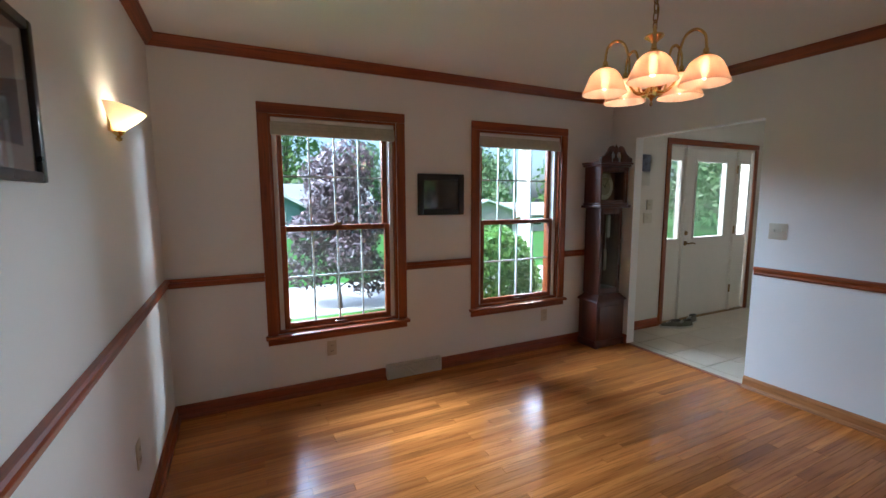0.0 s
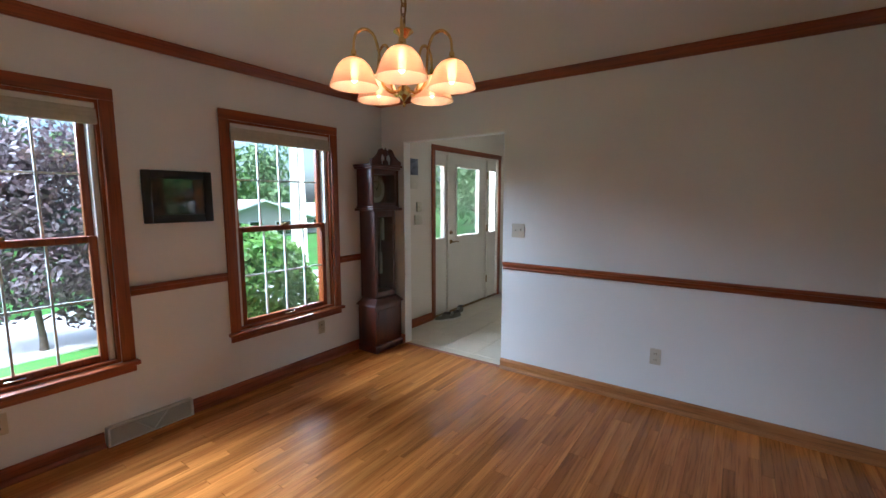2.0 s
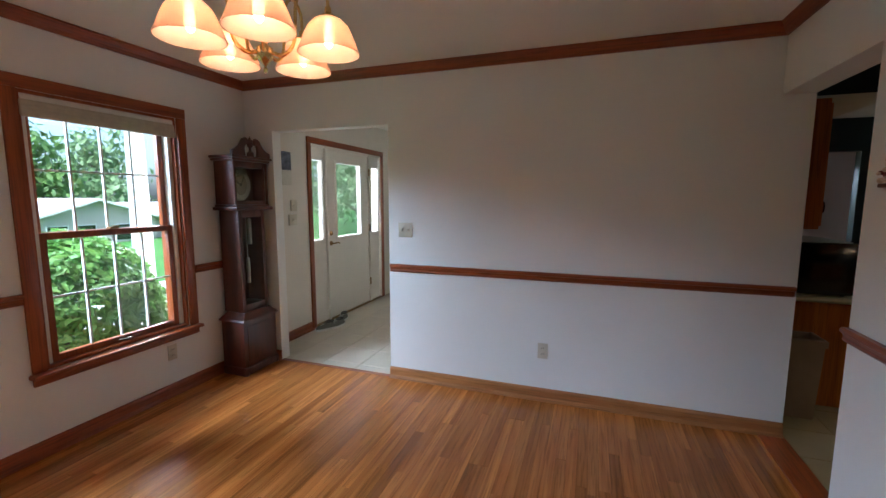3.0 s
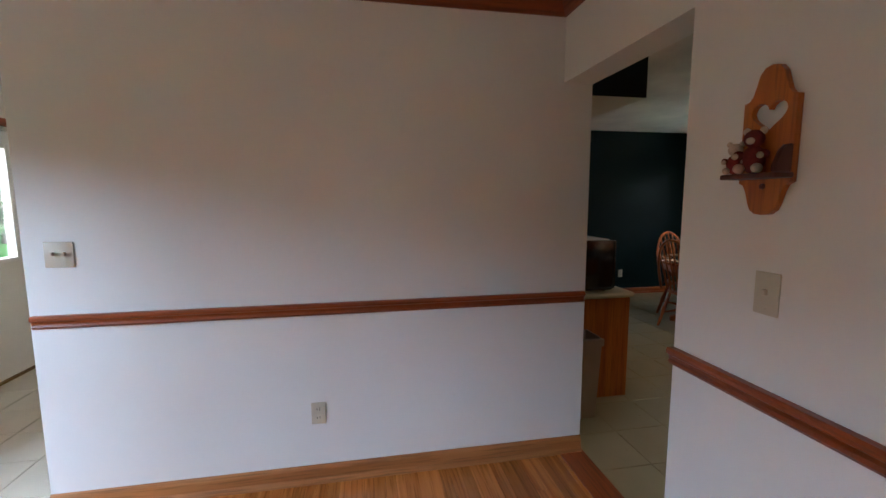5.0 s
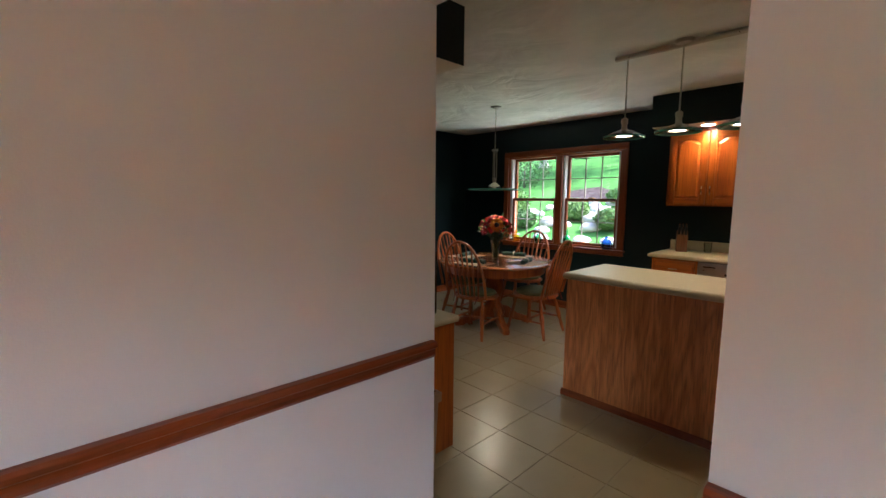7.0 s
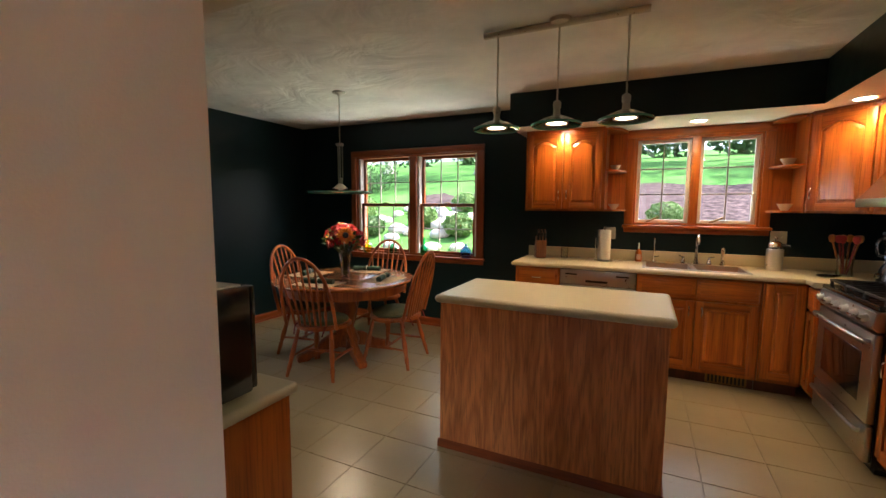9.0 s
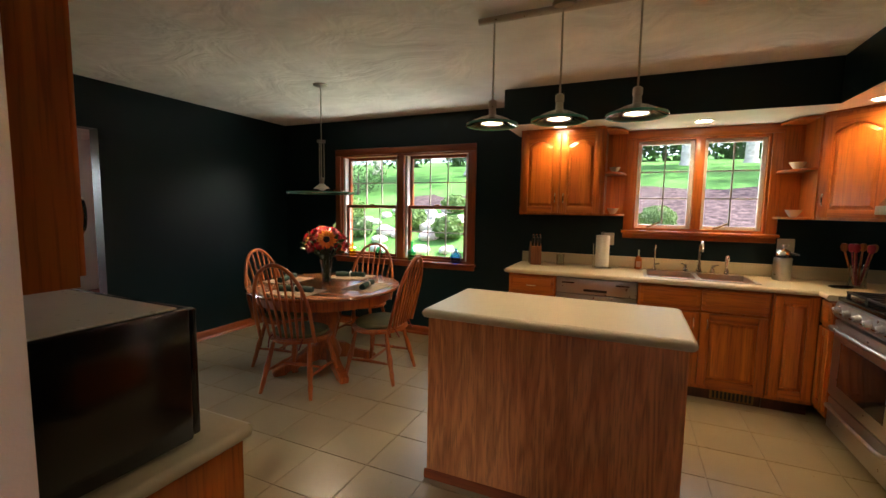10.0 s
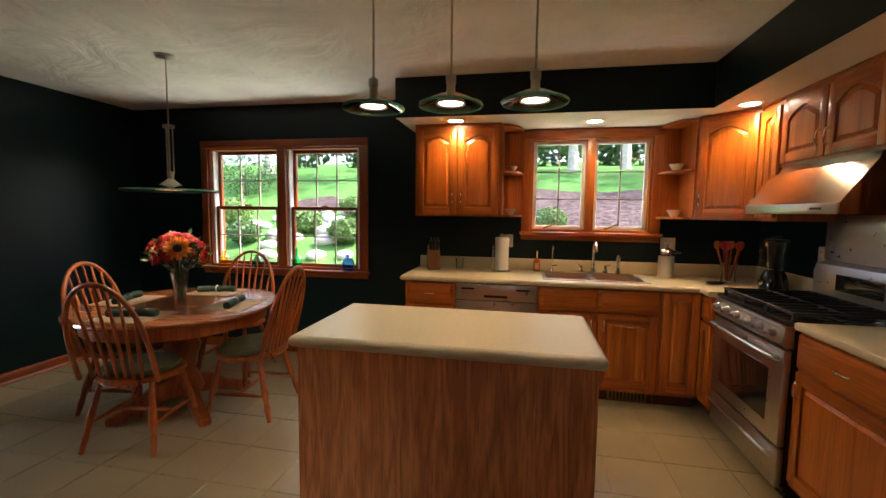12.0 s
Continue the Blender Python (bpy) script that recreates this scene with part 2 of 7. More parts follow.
IVORY = plain("ivory_plastic", (0.58, 0.52, 0.40), 0.42, vary=0.04)
DOOR_WHITE = plain("white_door_paint", (0.74, 0.69, 0.61), 0.45, vary=0.03, scale=2)
CERAMIC = plain("white_ceramic", (0.72, 0.68, 0.58), 0.25, vary=0.05, coat=0.3)
VINYL = plain("white_vinyl", (0.72, 0.71, 0.68), 0.4, vary=0.03)
GRILLE = plain("white_grille", (0.62, 0.60, 0.56), 0.5, vary=0.04)
# kitchen grilles: the shade of their backlit side is put into the colour
BACKLIT = plain("backlit_grille", (0.30, 0.26, 0.22), 0.5, vary=0.05)
SHADE = plain("cream_linen", (0.52, 0.47, 0.36), 0.85, vary=0.08, scale=30, bump=0.3, bump_scale=400)
PANE = glass("window_glass")
CLOCK_GLASS = glass("clock_glass", (0.9, 0.9, 0.88), 0.012)
CLEAR = glass("clear_glass", (0.93, 0.96, 0.95), 0.12)
GREEN_EDGE = glass("pendant_glass", (0.74, 0.90, 0.83), 0.26)
DARK_GLASS = plain("dark_glass", (0.01, 0.01, 0.011), 0.06, vary=0.1, coat=0.6)

# ---------------------------------------------------------------- building helpers
def box(bm, x0, y0, z0, x1, y1, z1, bevel=0.0, m=None):
    lo, hi = Vector((min(x0, x1), min(y0, y1), min(z0, z1))), Vector((max(x0, x1), max(y0, y1), max(z0, z1)))
    c, s = (lo + hi) / 2, hi - lo
    made = bmesh.ops.create_cube(bm, size=1.0, matrix=Matrix.Translation(c) @ Matrix.Diagonal((*s, 1)))
    vs = made["verts"]
    if bevel:
        es = list({e for v in vs for e in v.link_edges})
        made = bmesh.ops.bevel(bm, geom=es, offset=min(bevel, min(s) * 0.45), segments=2, affect="EDGES", profile=0.5)
        vs = list({v for f in made["faces"] for v in f.verts} | {v for v in vs if v.is_valid})
    if m is not None:
        bmesh.ops.transform(bm, matrix=m, verts=vs)
    return vs


def boxes(*items, bevel=0.0):
    bm = bmesh.new()
    for b in items:
        box(bm, *b, bevel=bevel)
    return bm


def lathe(profile, steps=24, m=None, bm=None):
    """A turned body round z from (radius, height) pairs."""
    bm = bm or bmesh.new()
    rings = []
    for r, z in profile:
        if r < 1e-5:
            rings.append([bm.verts.new((0, 0, z))])
        else:
            rings.append([bm.verts.new((r * math.cos(2 * math.pi * k / steps), r * math.sin(2 * math.pi * k / steps), z)) for k in range(steps)])
    for a, b in zip(rings, rings[1:]):
        for k in range(steps):
            q = [a[k % len(a)], a[(k + 1) % len(a)], b[(k + 1) % len(b)], b[k % len(b)]]
            q = [v for i, v in enumerate(q) if v not in q[:i]]
            if len(q) > 2:
                bm.faces.new(q)
    if m is not None:
        bmesh.ops.transform(bm, matrix=m, verts=[v for ring in rings for v in ring])
    return bm


def tube(points, radius, steps=8, bm=None, closed=False):
    """A round bar along points; radius may be one number or one for each point."""
    bm = bm or bmesh.new()
    pts = [Vector(p) for p in points]
    rad = radius if hasattr(radius, "__len__") else [radius] * len(pts)
    rings, up = [], Vector((0.13, 0.31, 0.94))
    for i, p in enumerate(pts):
        a = pts[i - 1] if (i or closed) else p
        b = pts[(i + 1) % len(pts)] if (i + 1 < len(pts) or closed) else p
        d = (b - a).normalized()
        if abs(d.dot(up)) > 0.97:
            up = Vector((1, 0, 0))
        s = d.cross(up).normalized()
        u = s.cross(d).normalized()
        up = u
        rings.append([bm.verts.new(p + rad[i] * (math.cos(2 * math.pi * k / steps) * s + math.sin(2 * math.pi * k / steps) * u)) for k in range(steps)])
    pairs = list(zip(rings, rings[1:])) + ([(rings[-1], rings[0])] if closed else [])
    for a, b in pairs:
        for k in range(steps):
            bm.faces.new((a[k], a[(k + 1) % steps], b[(k + 1) % steps], b[k]))
    if not closed:
        bm.faces.new(rings[0][::-1])
        bm.faces.new(rings[-1])
    return bm


def curve(points, n=8):
    """A smooth line through points."""
    p = [Vector(q) for q in points]
    p = [2 * p[0] - p[1], *p, 2 * p[-1] - p[-2]]
    out = []
    for i in range(1, len(p) - 2):
        for k in range(n):
            t = k / n
            a, b, c, d = p[i - 1], p[i], p[i + 1], p[i + 2]
            out.append(0.5 * (2 * b + (c - a) * t + (2 * a - 5 * b + 4 * c - d) * t * t + (3 * b - a - 3 * c + d) * t ** 3))
    return out + [p[-2]]


def sheet(outline, depth, axis="y", at=0.0, bevel=0.0):
    """A board cut to an outline of (u, v) pairs, standing across an axis, thick by depth."""
    bm = bmesh.new()
    put = {"x": lambda u, v, d: (d, u, v), "y": lambda u, v, d: (u, d, v), "z": lambda u, v, d: (u, v, d)}[axis]
    a = [bm.verts.new(put(u, v, at)) for u, v in outline]
    b = [bm.verts.new(put(u, v, at + depth)) for u, v in outline]
    k = len(a)
    bm.faces.new(a)
    bm.faces.new(b[::-1])
    for i in range(k):
        bm.faces.new((a[i], b[i], b[(i + 1) % k], a[(i + 1) % k]))
    bmesh.ops.recalc_face_normals(bm, faces=bm.faces)
    if bevel:
        bmesh.ops.bevel(bm, geom=[e for e in bm.edges if e.calc_face_angle(0) > 1.0], offset=bevel, segments=2, affect="EDGES")
    return bm


def mesh_of(name, bm, mat, smooth=False):
    me = bpy.data.meshes.new(name)
    bmesh.ops.recalc_face_normals(bm, faces=bm.faces)
    bm.to_mesh(me)
    bm.free()
    for m in mat if isinstance(mat, (list, tuple)) else [mat]:
        me.materials.append(m)
    if smooth:
        me.polygons.foreach_set("use_smooth", [True] * len(me.polygons))
        me.set_sharp_from_angle(angle=radians(38))
    return me


def part(name, bm, mat, parent, label="", smooth=True, m=None):
    ob = new(name, mesh_of(name, bm, mat, smooth))
    ob.parent = parent
    if m is not None:
        ob.matrix_basis = m
    return tagged(ob, label)


def thing(name, m, label, category, group=""):
    ob = new(name)
    ob.empty_display_size = 0.1
    ob.matrix_basis = m
    return tagged(ob, label, category, group)


def solo(name, bm, mat, label, category, m=None, group="", smooth=True):
    ob = new(name, mesh_of(name, bm, mat, smooth))
    if m is not None:
        ob.matrix_basis = m
    return tagged(ob, label, category, group)


def structure(name, bm, mat, label="", smooth=False):
    return tagged(new(name, mesh_of(name, bm, mat, smooth)), label, "", "", "structure")


def wall(name, axis, a, b, at, to, z0, z1, holes, mats, label, skin=None):
    """A wall along x or y from a to b, between the planes at and to, with holes (u0, u1, v0, v1).
    mats: the paint of the at side and of the rest."""
    bm = bmesh.new()
    us = sorted({a, b, *(u for h in holes for u in h[:2] if a < u < b)})
    vs = sorted({z0, z1, *(v for h in holes for v in h[2:] if z0 < v < z1)})
    for u0, u1 in zip(us, us[1:]):
        run = None
        for v0, v1 in zip(vs, vs[1:]):
            mid = ((u0 + u1) / 2, (v0 + v1) / 2)
            solid = not any(h[0] < mid[0] < h[1] and h[2] < mid[1] < h[3] for h in holes)
            if solid:
                run = (run[0], v1) if run else (v0, v1)
            if run and (not solid or v1 == vs[-1]):
                box(bm, u0, at, run[0], u1, to, run[1]) if axis == "x" else box(bm, at, u0, run[0], to, u1, run[1])
                run = None
    bmesh.ops.remove_doubles(bm, verts=bm.verts, dist=1e-5)
    seen = {}
    bm.verts.index_update()
    for f in list(bm.faces):
        seen.setdefault(tuple(sorted(v.index for v in f.verts)), []).append(f)
    bmesh.ops.delete(bm, geom=[f for fs in seen.values() if len(fs) > 1 for f in fs], context="FACES_ONLY")
    n = 1 if axis == "x" else 0
    bmesh.ops.recalc_face_normals(bm, faces=bm.faces)
    for f in bm.faces:
        c = f.calc_center_median()
        f.material_index = 1 if abs(c[n] - to) < 1e-4 else 0
    me = bpy.data.meshes.new(name)
    bm.to_mesh(me)
    bm.free()
    for mm in mats:
        me.materials.append(mm)
    return tagged(new(name, me), label, "", "", "structure")


# ---------------------------------------------------------------- the rooms
W, E, N, S, S2, H = -0.33, 3.56, 3.36, -0.53, -0.69, 2.44
NF = 3.36  # the hall's front wall
KW, KE, KS = 1.28, 7.20, -4.72
SIDING = plain("outer_brick", (0.30, 0.15, 0.10), 0.85, vary=0.25, scale=14, bump=0.4, bump_scale=60)
WIN1, WIN2 = (0.33, 1.246, 0.485, 2.032), (1.988, 2.897, 0.485, 2.032)
TWIN, CASE = (4.68, 6.33, 0.84, 2.03), (2.11, 3.10, 1.26, 2.065)
DOORWAY = (4.46, 6.07, 0.0, 2.045)
HATCH = (-2.62, -1.75, 0.0, 2.04)

wall("wall_north", "x", W, E + 0.1, N, N + 0.2, 0, H, [WIN1, WIN2], (WHITE_WALL, SIDING), "off-white painted front wall with two windows")
wall("wall_west", "y", S, N, W, W - 0.12, 0, H, [], (WHITE_WALL, WHITE_WALL), "off-white painted wall with a chair rail")
wall("wall_east", "y", S2, N, E, E + 0.1, 0, H, [(1.977, 3.07, -1, 2.02)], (WHITE_WALL, FOYER_WALL), "off-white painted wall with an opening to the entrance hall")
wall("wall_south", "x", W, E, S, S2, 0, H, [(2.675, E + 1, -1, 2.05)], (WHITE_WALL, GREEN_WALL), "off-white painted wall with an opening to the kitchen")
wall("wall_foyer_north", "x", E + 0.1, 6.72, NF, N + 0.2, 0, H, [(DOORWAY[0], DOORWAY[1], -1, DOORWAY[3])], (FOYER_WALL, SIDING), "cream painted wall of the entrance hall")
wall("wall_foyer_east", "y", S2 + 0.12, NF, 6.6, 6.72, 0, H, [], (FOYER_WALL, FOYER_WALL), "cream painted wall of the entrance hall")
wall("wall_kitchen_north", "x", E + 0.12, KE, S2, S2 + 0.12, 0, H, [], (GREEN_WALL, FOYER_WALL), "dark green painted kitchen wall")
wall("wall_kitchen_west", "y", KS, S2, KW, KW - 0.12, 0, H, [], (GREEN_WALL, WHITE_WALL), "dark green painted kitchen wall")
wall("wall_kitchen_south", "x", KW - 0.12, KE + 0.12, KS, KS - 0.2, 0, H, [TWIN, CASE], (GREEN_WALL, SIDING), "dark green painted kitchen wall with two windows")
wall("wall_kitchen_east", "y", KS, S2, KE, KE + 0.12, 0, H, [(HATCH[0], HATCH[1], -1, HATCH[3])], (GREEN_WALL, WHITE_WALL), "dark green satin painted wall with an open doorway")
wall("wall_living_east", "y", KS - 0.2, 3.5, 11.2, 11.4, 0, H, [(-1.35, -0.45, 0.75, 2.0)], (FOYER_WALL, SIDING), "cream painted wall of the living room")
wall("wall_living_south", "x", KE + 0.12, 11.2, KS, KS - 0.2, 0, H, [], (FOYER_WALL, SIDING), "cream painted wall of the living room")
wall("wall_living_north", "x", 6.72, 11.2, 3.3, 3.5, 0, H, [], (FOYER_WALL, SIDING), "cream painted wall of the living room")
structure("ceiling_dining", boxes((W - 0.12, S2 + 0.06, H, E + 0.06, N + 0.2, H + 0.15)), CEILING, "plain off-white ceiling")
structure("ceiling_foyer", boxes((E + 0.06, S2 + 0.06, H, 11.4, N + 0.2, H + 0.15)), CEILING, "plain off-white ceiling")
structure("ceiling_kitchen", boxes((KW - 0.12, KS - 0.2, H, 11.4, S2 + 0.06, H + 0.15)), PLASTER, "swirled plaster ceiling")
structure("floor_base", boxes((W - 0.12, KS - 0.2, -0.3, 11.4, N + 0.2, -0.02)), GROUT, "floor slab under the boards and tiles")
structure("floor_living", boxes((KE, KS, -0.02, 11.2, 3.3, 0.0), (6.72, S2 + 0.12, -0.02, KE, 3.3, 0.0)), plain("carpet", (0.25, 0.08, 0.05), 0.95, vary=0.2, scale=30, bump=0.5), "reddish carpet of the living room")
SOFFIT_WHITE = plain("soffit_white", (0.72, 0.66, 0.55), 0.7, vary=0.03)


def soffit(name, blocks, label):
    bm = boxes(*blocks)
    for f in bm.faces:
        f.material_index = 1 if f.normal.z < -0.5 else 0
    return structure(name, bm, [GREEN_WALL, SOFFIT_WHITE], label)


soffit("soffit_south", [(KW, KS, 2.14, 4.15, -4.11, H)], "dark green soffit with a white underside over the wall cabinets")
soffit("soffit_west", [(KW, -4.11, 2.14, 1.913, -1.2, H)], "dark green soffit with a white underside over the range")
soffit("soffit_north", [(4.13, -1.42, 2.14, 5.6, S2, H)], "dark green soffit over the desk cabinets")


def run(bm, axis, a, b, at, side, prof):
    """A moulding along an axis from a to b on the plane at, with a profile of (out, z)."""
    ends = []
    for u in (a, b):
        ends.append([bm.verts.new((u, at + side * o, z) if axis == "x" else (at + side * o, u, z)) for o, z in prof])
    k = len(prof)
    bm.faces.new(ends[0])
    bm.faces.new(ends[1][::-1])
    for i in range(k):
        bm.faces.new((ends[0][i], ends[0][(i + 1) % k], ends[1][(i + 1) % k], ends[1][i]))


CROWN = [(0.001, H - 0.001), (0.001, H - 0.068), (0.012, H - 0.068), (0.018, H - 0.058), (0.03, H - 0.048), (0.042, H - 0.027), (0.047, H - 0.013), (0.054, H - 0.009), (0.054, H - 0.001)]
RAIL = [(0.001, 0.879), (0.012, 0.882), (0.02, 0.892), (0.016, 0.902), (0.02, 0.916), (0.03, 0.922), (0.03, 0.934), (0.024, 0.942), (0.001, 0.942)]
BASE = [(0.001, 0.0), (0.034, 0.0), (0.033, 0.01), (0.026, 0.02), (0.017, 0.026), (0.014, 0.07), (0.009, 0.084), (0.001, 0.09)]


def moulding(name, runs, prof, label):
    """Runs: (axis, a, b, at, side)."""
    for axis, a, b, at, side in runs:
        bm = bmesh.new()
        run(bm, axis, a, b, at, side, prof)
        structure(name, bm, TRIM_X if axis == "x" else TRIM_Y, label)


moulding("crown_trim", [("x", W, E, N, -1), ("y", S, N, W, 1), ("y", S, N, E, -1), ("x", W, E, S, 1)], CROWN, "reddish oak crown moulding")
moulding("chair_rail_trim", [("x", W, 0.258, N, -1), ("x", 1.318, 1.913, N, -1), ("x", 2.972, E, N, -1), ("y", S, N, W, 1), ("y", S2 + 0.012, 1.962, E, -1), ("x", W, 2.675, S, 1)], RAIL, "reddish oak chair rail")
moulding("baseboard", [("x", W, 1.125, N, -1), ("x", 1.615, E, N, -1), ("y", S, N, W, 1), ("y", 3.07, N, E, -1), ("x", W, 2.675, S, 1),
                       ("x", E + 0.1, 4.39, NF, -1), ("y", KS, HATCH[0], KE, -1), ("x", 4.07, KE, KS, 1), ("y", HATCH[1], S2, KE, -1)], BASE, "reddish oak baseboard")

# east baseboard: the light that falls on it is put into a golden colour
lit_run = bmesh.new()
run(lit_run, "y", S2, 1.977, E, -1, BASE)
structure("baseboard", lit_run, wood("lit_oak_y", (0.52, 0.23, 0.07), (0.34, 0.125, 0.035), "y", 0.36), "oak baseboard with a shoe moulding, painted golden for the light on it")


# ---------------------------------------------------------------- windows
def sash(win, name, x0, x1, z0, z1, y, cols, rows, stile=0.04, mat=None, depth=0.035, grille=VINYL):
    """One sash in the plane y, with its pane and its grille."""
    mat = mat or TRIM_Z
    fr = boxes((x0, y, z0, x0 + stile, y + depth, z1), (x1 - stile, y, z0, x1, y + depth, z1),
               (x0 + stile, y, z0, x1 - stile, y + depth, z0 + stile), (x0 + stile, y, z1 - stile, x1 - stile, y + depth, z1), bevel=0.004)
    s = part(name, fr, mat, win)
    gx0, gx1, gz0, gz1 = x0 + stile, x1 - stile, z0 + stile, z1 - stile
    yc = y + depth / 2
    p = part("pane", boxes((gx0, yc - 0.003, gz0, gx1, yc + 0.003, gz1)), PANE, s, "clear window glass", smooth=False)
    p.visible_shadow = False
    for k in range(1, cols):
        u = gx0 + (gx1 - gx0) * k / cols
        part("muntin", boxes((u - 0.006, yc - 0.009, gz0, u + 0.006, yc + 0.01, gz1), bevel=0.003), grille, s)
    for k in range(1, rows):
        v = gz0 + (gz1 - gz0) * k / rows
        part("muntin", boxes((gx0, yc - 0.0075, v - 0.006, gx1, yc + 0.0075, v + 0.006), bevel=0.003), grille, s)
    return s


def casing(win, x0, x1, z0, z1, y, d, width, mat_pair, sill=True):
    """Casing round an opening on the wall plane y; d: -1 or 1, the way into the room."""
    t = 0.018 * d
    part("casing", boxes((x0 - width, y, z0 - (0 if sill else width), x0, y + t, z1), bevel=0.005), mat_pair[1], win)
    part("casing", boxes((x1, y, z0 - (0 if sill else width), x1 + width, y + t, z1), bevel=0.005), mat_pair[1], win)
    part("casing", boxes((x0 - width, y, z1, x1 + width, y + t * 1.1, z1 + width), bevel=0.005), mat_pair[0], win)
    if sill:
        part("sill", boxes((x0 - width - 0.014, y - 0.1 * d, z0 - 0.028, x1 + width + 0.014, y + 0.055 * d, z0 - 0.002), bevel=0.007), mat_pair[0], win)
        part("apron", boxes((x0 - width, y, z0 - 0.075, x1 + width, y + t, z0 - 0.029), bevel=0.005), mat_pair[0], win)


def jambs(win, x0, x1, z0, z1, y, deep, mat):
    part("jamb", boxes((x0, y, z0, x0 + 0.018, y + deep, z1)), mat, win)
    part("jamb", boxes((x1 - 0.018, y, z0, x1, y + deep, z1)), mat, win)
    part("head", boxes((x0 + 0.018, y, z1 - 0.018, x1 - 0.018, y + deep, z1)), mat, win)
    part("stool", boxes((x0 + 0.018, y, z0, x1 - 0.018, y + deep, z0 + 0.02)), mat, win)


def double_hung(name, op, label, shade=True):
    x0, x1, z0, z1 = op
    win = tagged(new(name), label, "window", "front windows", "structure")
    casing(win, x0, x1, z0, z1, N, -1, 0.07, (TRIM_X, TRIM_Z))
    jambs(win, x0, x1, z0, z1, N + 0.002, 0.195, TRIM_Z)
    a, b = x0 + 0.02, x1 - 0.02
    zm = z0 + (z1 - z0) * 0.5 - 0.02
    for u in (a, b - 0.03):
        part("track", boxes((u, N + 0.03, z0 + 0.02, u + 0.03, N + 0.12, z1 - 0.02), bevel=0.003), VINYL, win, "white jamb liner")
    sash(win, "upper_sash", a + 0.03, b - 0.03, zm - 0.02, z1 - 0.02, N + 0.082, 4, 2, grille=GRILLE)
    low = sash(win, "lower_sash", a + 0.03, b - 0.03, z0 + 0.02, zm + 0.02, N + 0.04, 4, 2, grille=GRILLE)
    cx = (x0 + x1) / 2
    part("sash_lock", boxes((cx - 0.03, N + 0.036, zm + 0.021, cx + 0.03, N + 0.07, zm + 0.034), (cx - 0.01, N + 0.03, zm + 0.034, cx + 0.03, N + 0.045, zm + 0.042), bevel=0.003), DULL_BRASS, low)
    part("lift", boxes((cx - 0.045, N + 0.022, z0 + 0.034, cx + 0.045, N + 0.04, z0 + 0.044), bevel=0.003), CHROME, low)
    if shade:
        sh = thing("roman_shade", pose(cx, N + 0.014, z1 - 0.02), "cream fabric shade raised to the top of the window", "window shade")
        w = (x1 - x0) / 2 - 0.012
        part("headrail", boxes((-w, -0.012, -0.03, w, 0.012, 0.0), bevel=0.004), WHITE_PLASTIC, sh)
        for k in range(3):
            part("fold", boxes((-w, -0.022 - 0.004 * k, -0.05 - 0.022 * k - 0.028, w, 0.0, -0.03 - 0.022 * k), bevel=0.009), SHADE, sh)
    return win


double_hung("window_1", WIN1, "double-hung window with reddish oak trim and white grilles")
double_hung("window_2", WIN2, "double-hung window with reddish oak trim and white grilles")


def twin_window():
    x0, x1, z0, z1 = TWIN
    win = tagged(new("window_3"), "pair of double-hung kitchen windows in oak trim", "window", "", "structure")
    casing(win, x0, x1, z0, z1, KS, 1, 0.075, (TRIM_X, TRIM_Z))
    jambs(win, x0, x1, z0, z1, KS - 0.002, -0.195, TRIM_Z)
    c = (x0 + x1) / 2
    part("mullion", boxes((c - 0.045, KS - 0.15, z0 + 0.02, c + 0.045, KS + 0.016, z1 - 0.018), bevel=0.004), TRIM_Z, win)
    for a, b in ((x0 + 0.02, c - 0.045), (c + 0.045, x1 - 0.02)):
        zm = (z0 + z1) / 2
        for u in (a, b - 0.025):
            part("track", boxes((u, KS - 0.13, z0 + 0.02, u + 0.025, KS - 0.02, z1 - 0.02), bevel=0.003), VINYL, win, "white jamb liner")
        sash(win, "upper_sash", a + 0.025, b - 0.025, zm - 0.02, z1 - 0.02, KS - 0.125, 3, 2, stile=0.032, grille=BACKLIT)
        s = sash(win, "lower_sash", a + 0.025, b - 0.025, z0 + 0.02, zm + 0.02, KS - 0.08, 3, 2, stile=0.032, grille=BACKLIT)
        part("sash_lock", boxes(((a + b) / 2 - 0.03, KS - 0.075, zm + 0.021, (a + b) / 2 + 0.03, KS - 0.05, zm + 0.034), bevel=0.003), DULL_BRASS, s)


twin_window()


def casement_window():
    x0, x1, z0, z1 = CASE
    win = tagged(new("window_4"), "pair of casement windows over the sink in honey oak trim", "window", "", "structure")
    casing(win, x0, x1, z0, z1, KS, 1, 0.075, (CAB_X, CAB_Z), sill=True)
    jambs(win, x0, x1, z0, z1, KS - 0.002, -0.195, CAB_Z)
    c = (x0 + x1) / 2
    part("mullion", boxes((c - 0.035, KS - 0.1, z0 + 0.02, c + 0.035, KS + 0.012, z1 - 0.018), bevel=0.004), CAB_Z, win)
    for a, b in ((x0 + 0.02, c - 0.035), (c + 0.035, x1 - 0.02)):
        s = sash(win, "casement_sash", a, b, z0 + 0.02, z1 - 0.02, KS - 0.085, 2, 3, stile=0.03, mat=VINYL, grille=BACKLIT)
        h = tube(curve([(b - 0.1, KS - 0.02, z0 + 0.03), (b - 0.14, KS + 0.0, z0 + 0.045), (b - 0.2, KS + 0.0, z0 + 0.075)]), 0.008)
        part("crank", h, DULL_BRASS, s)


casement_window()


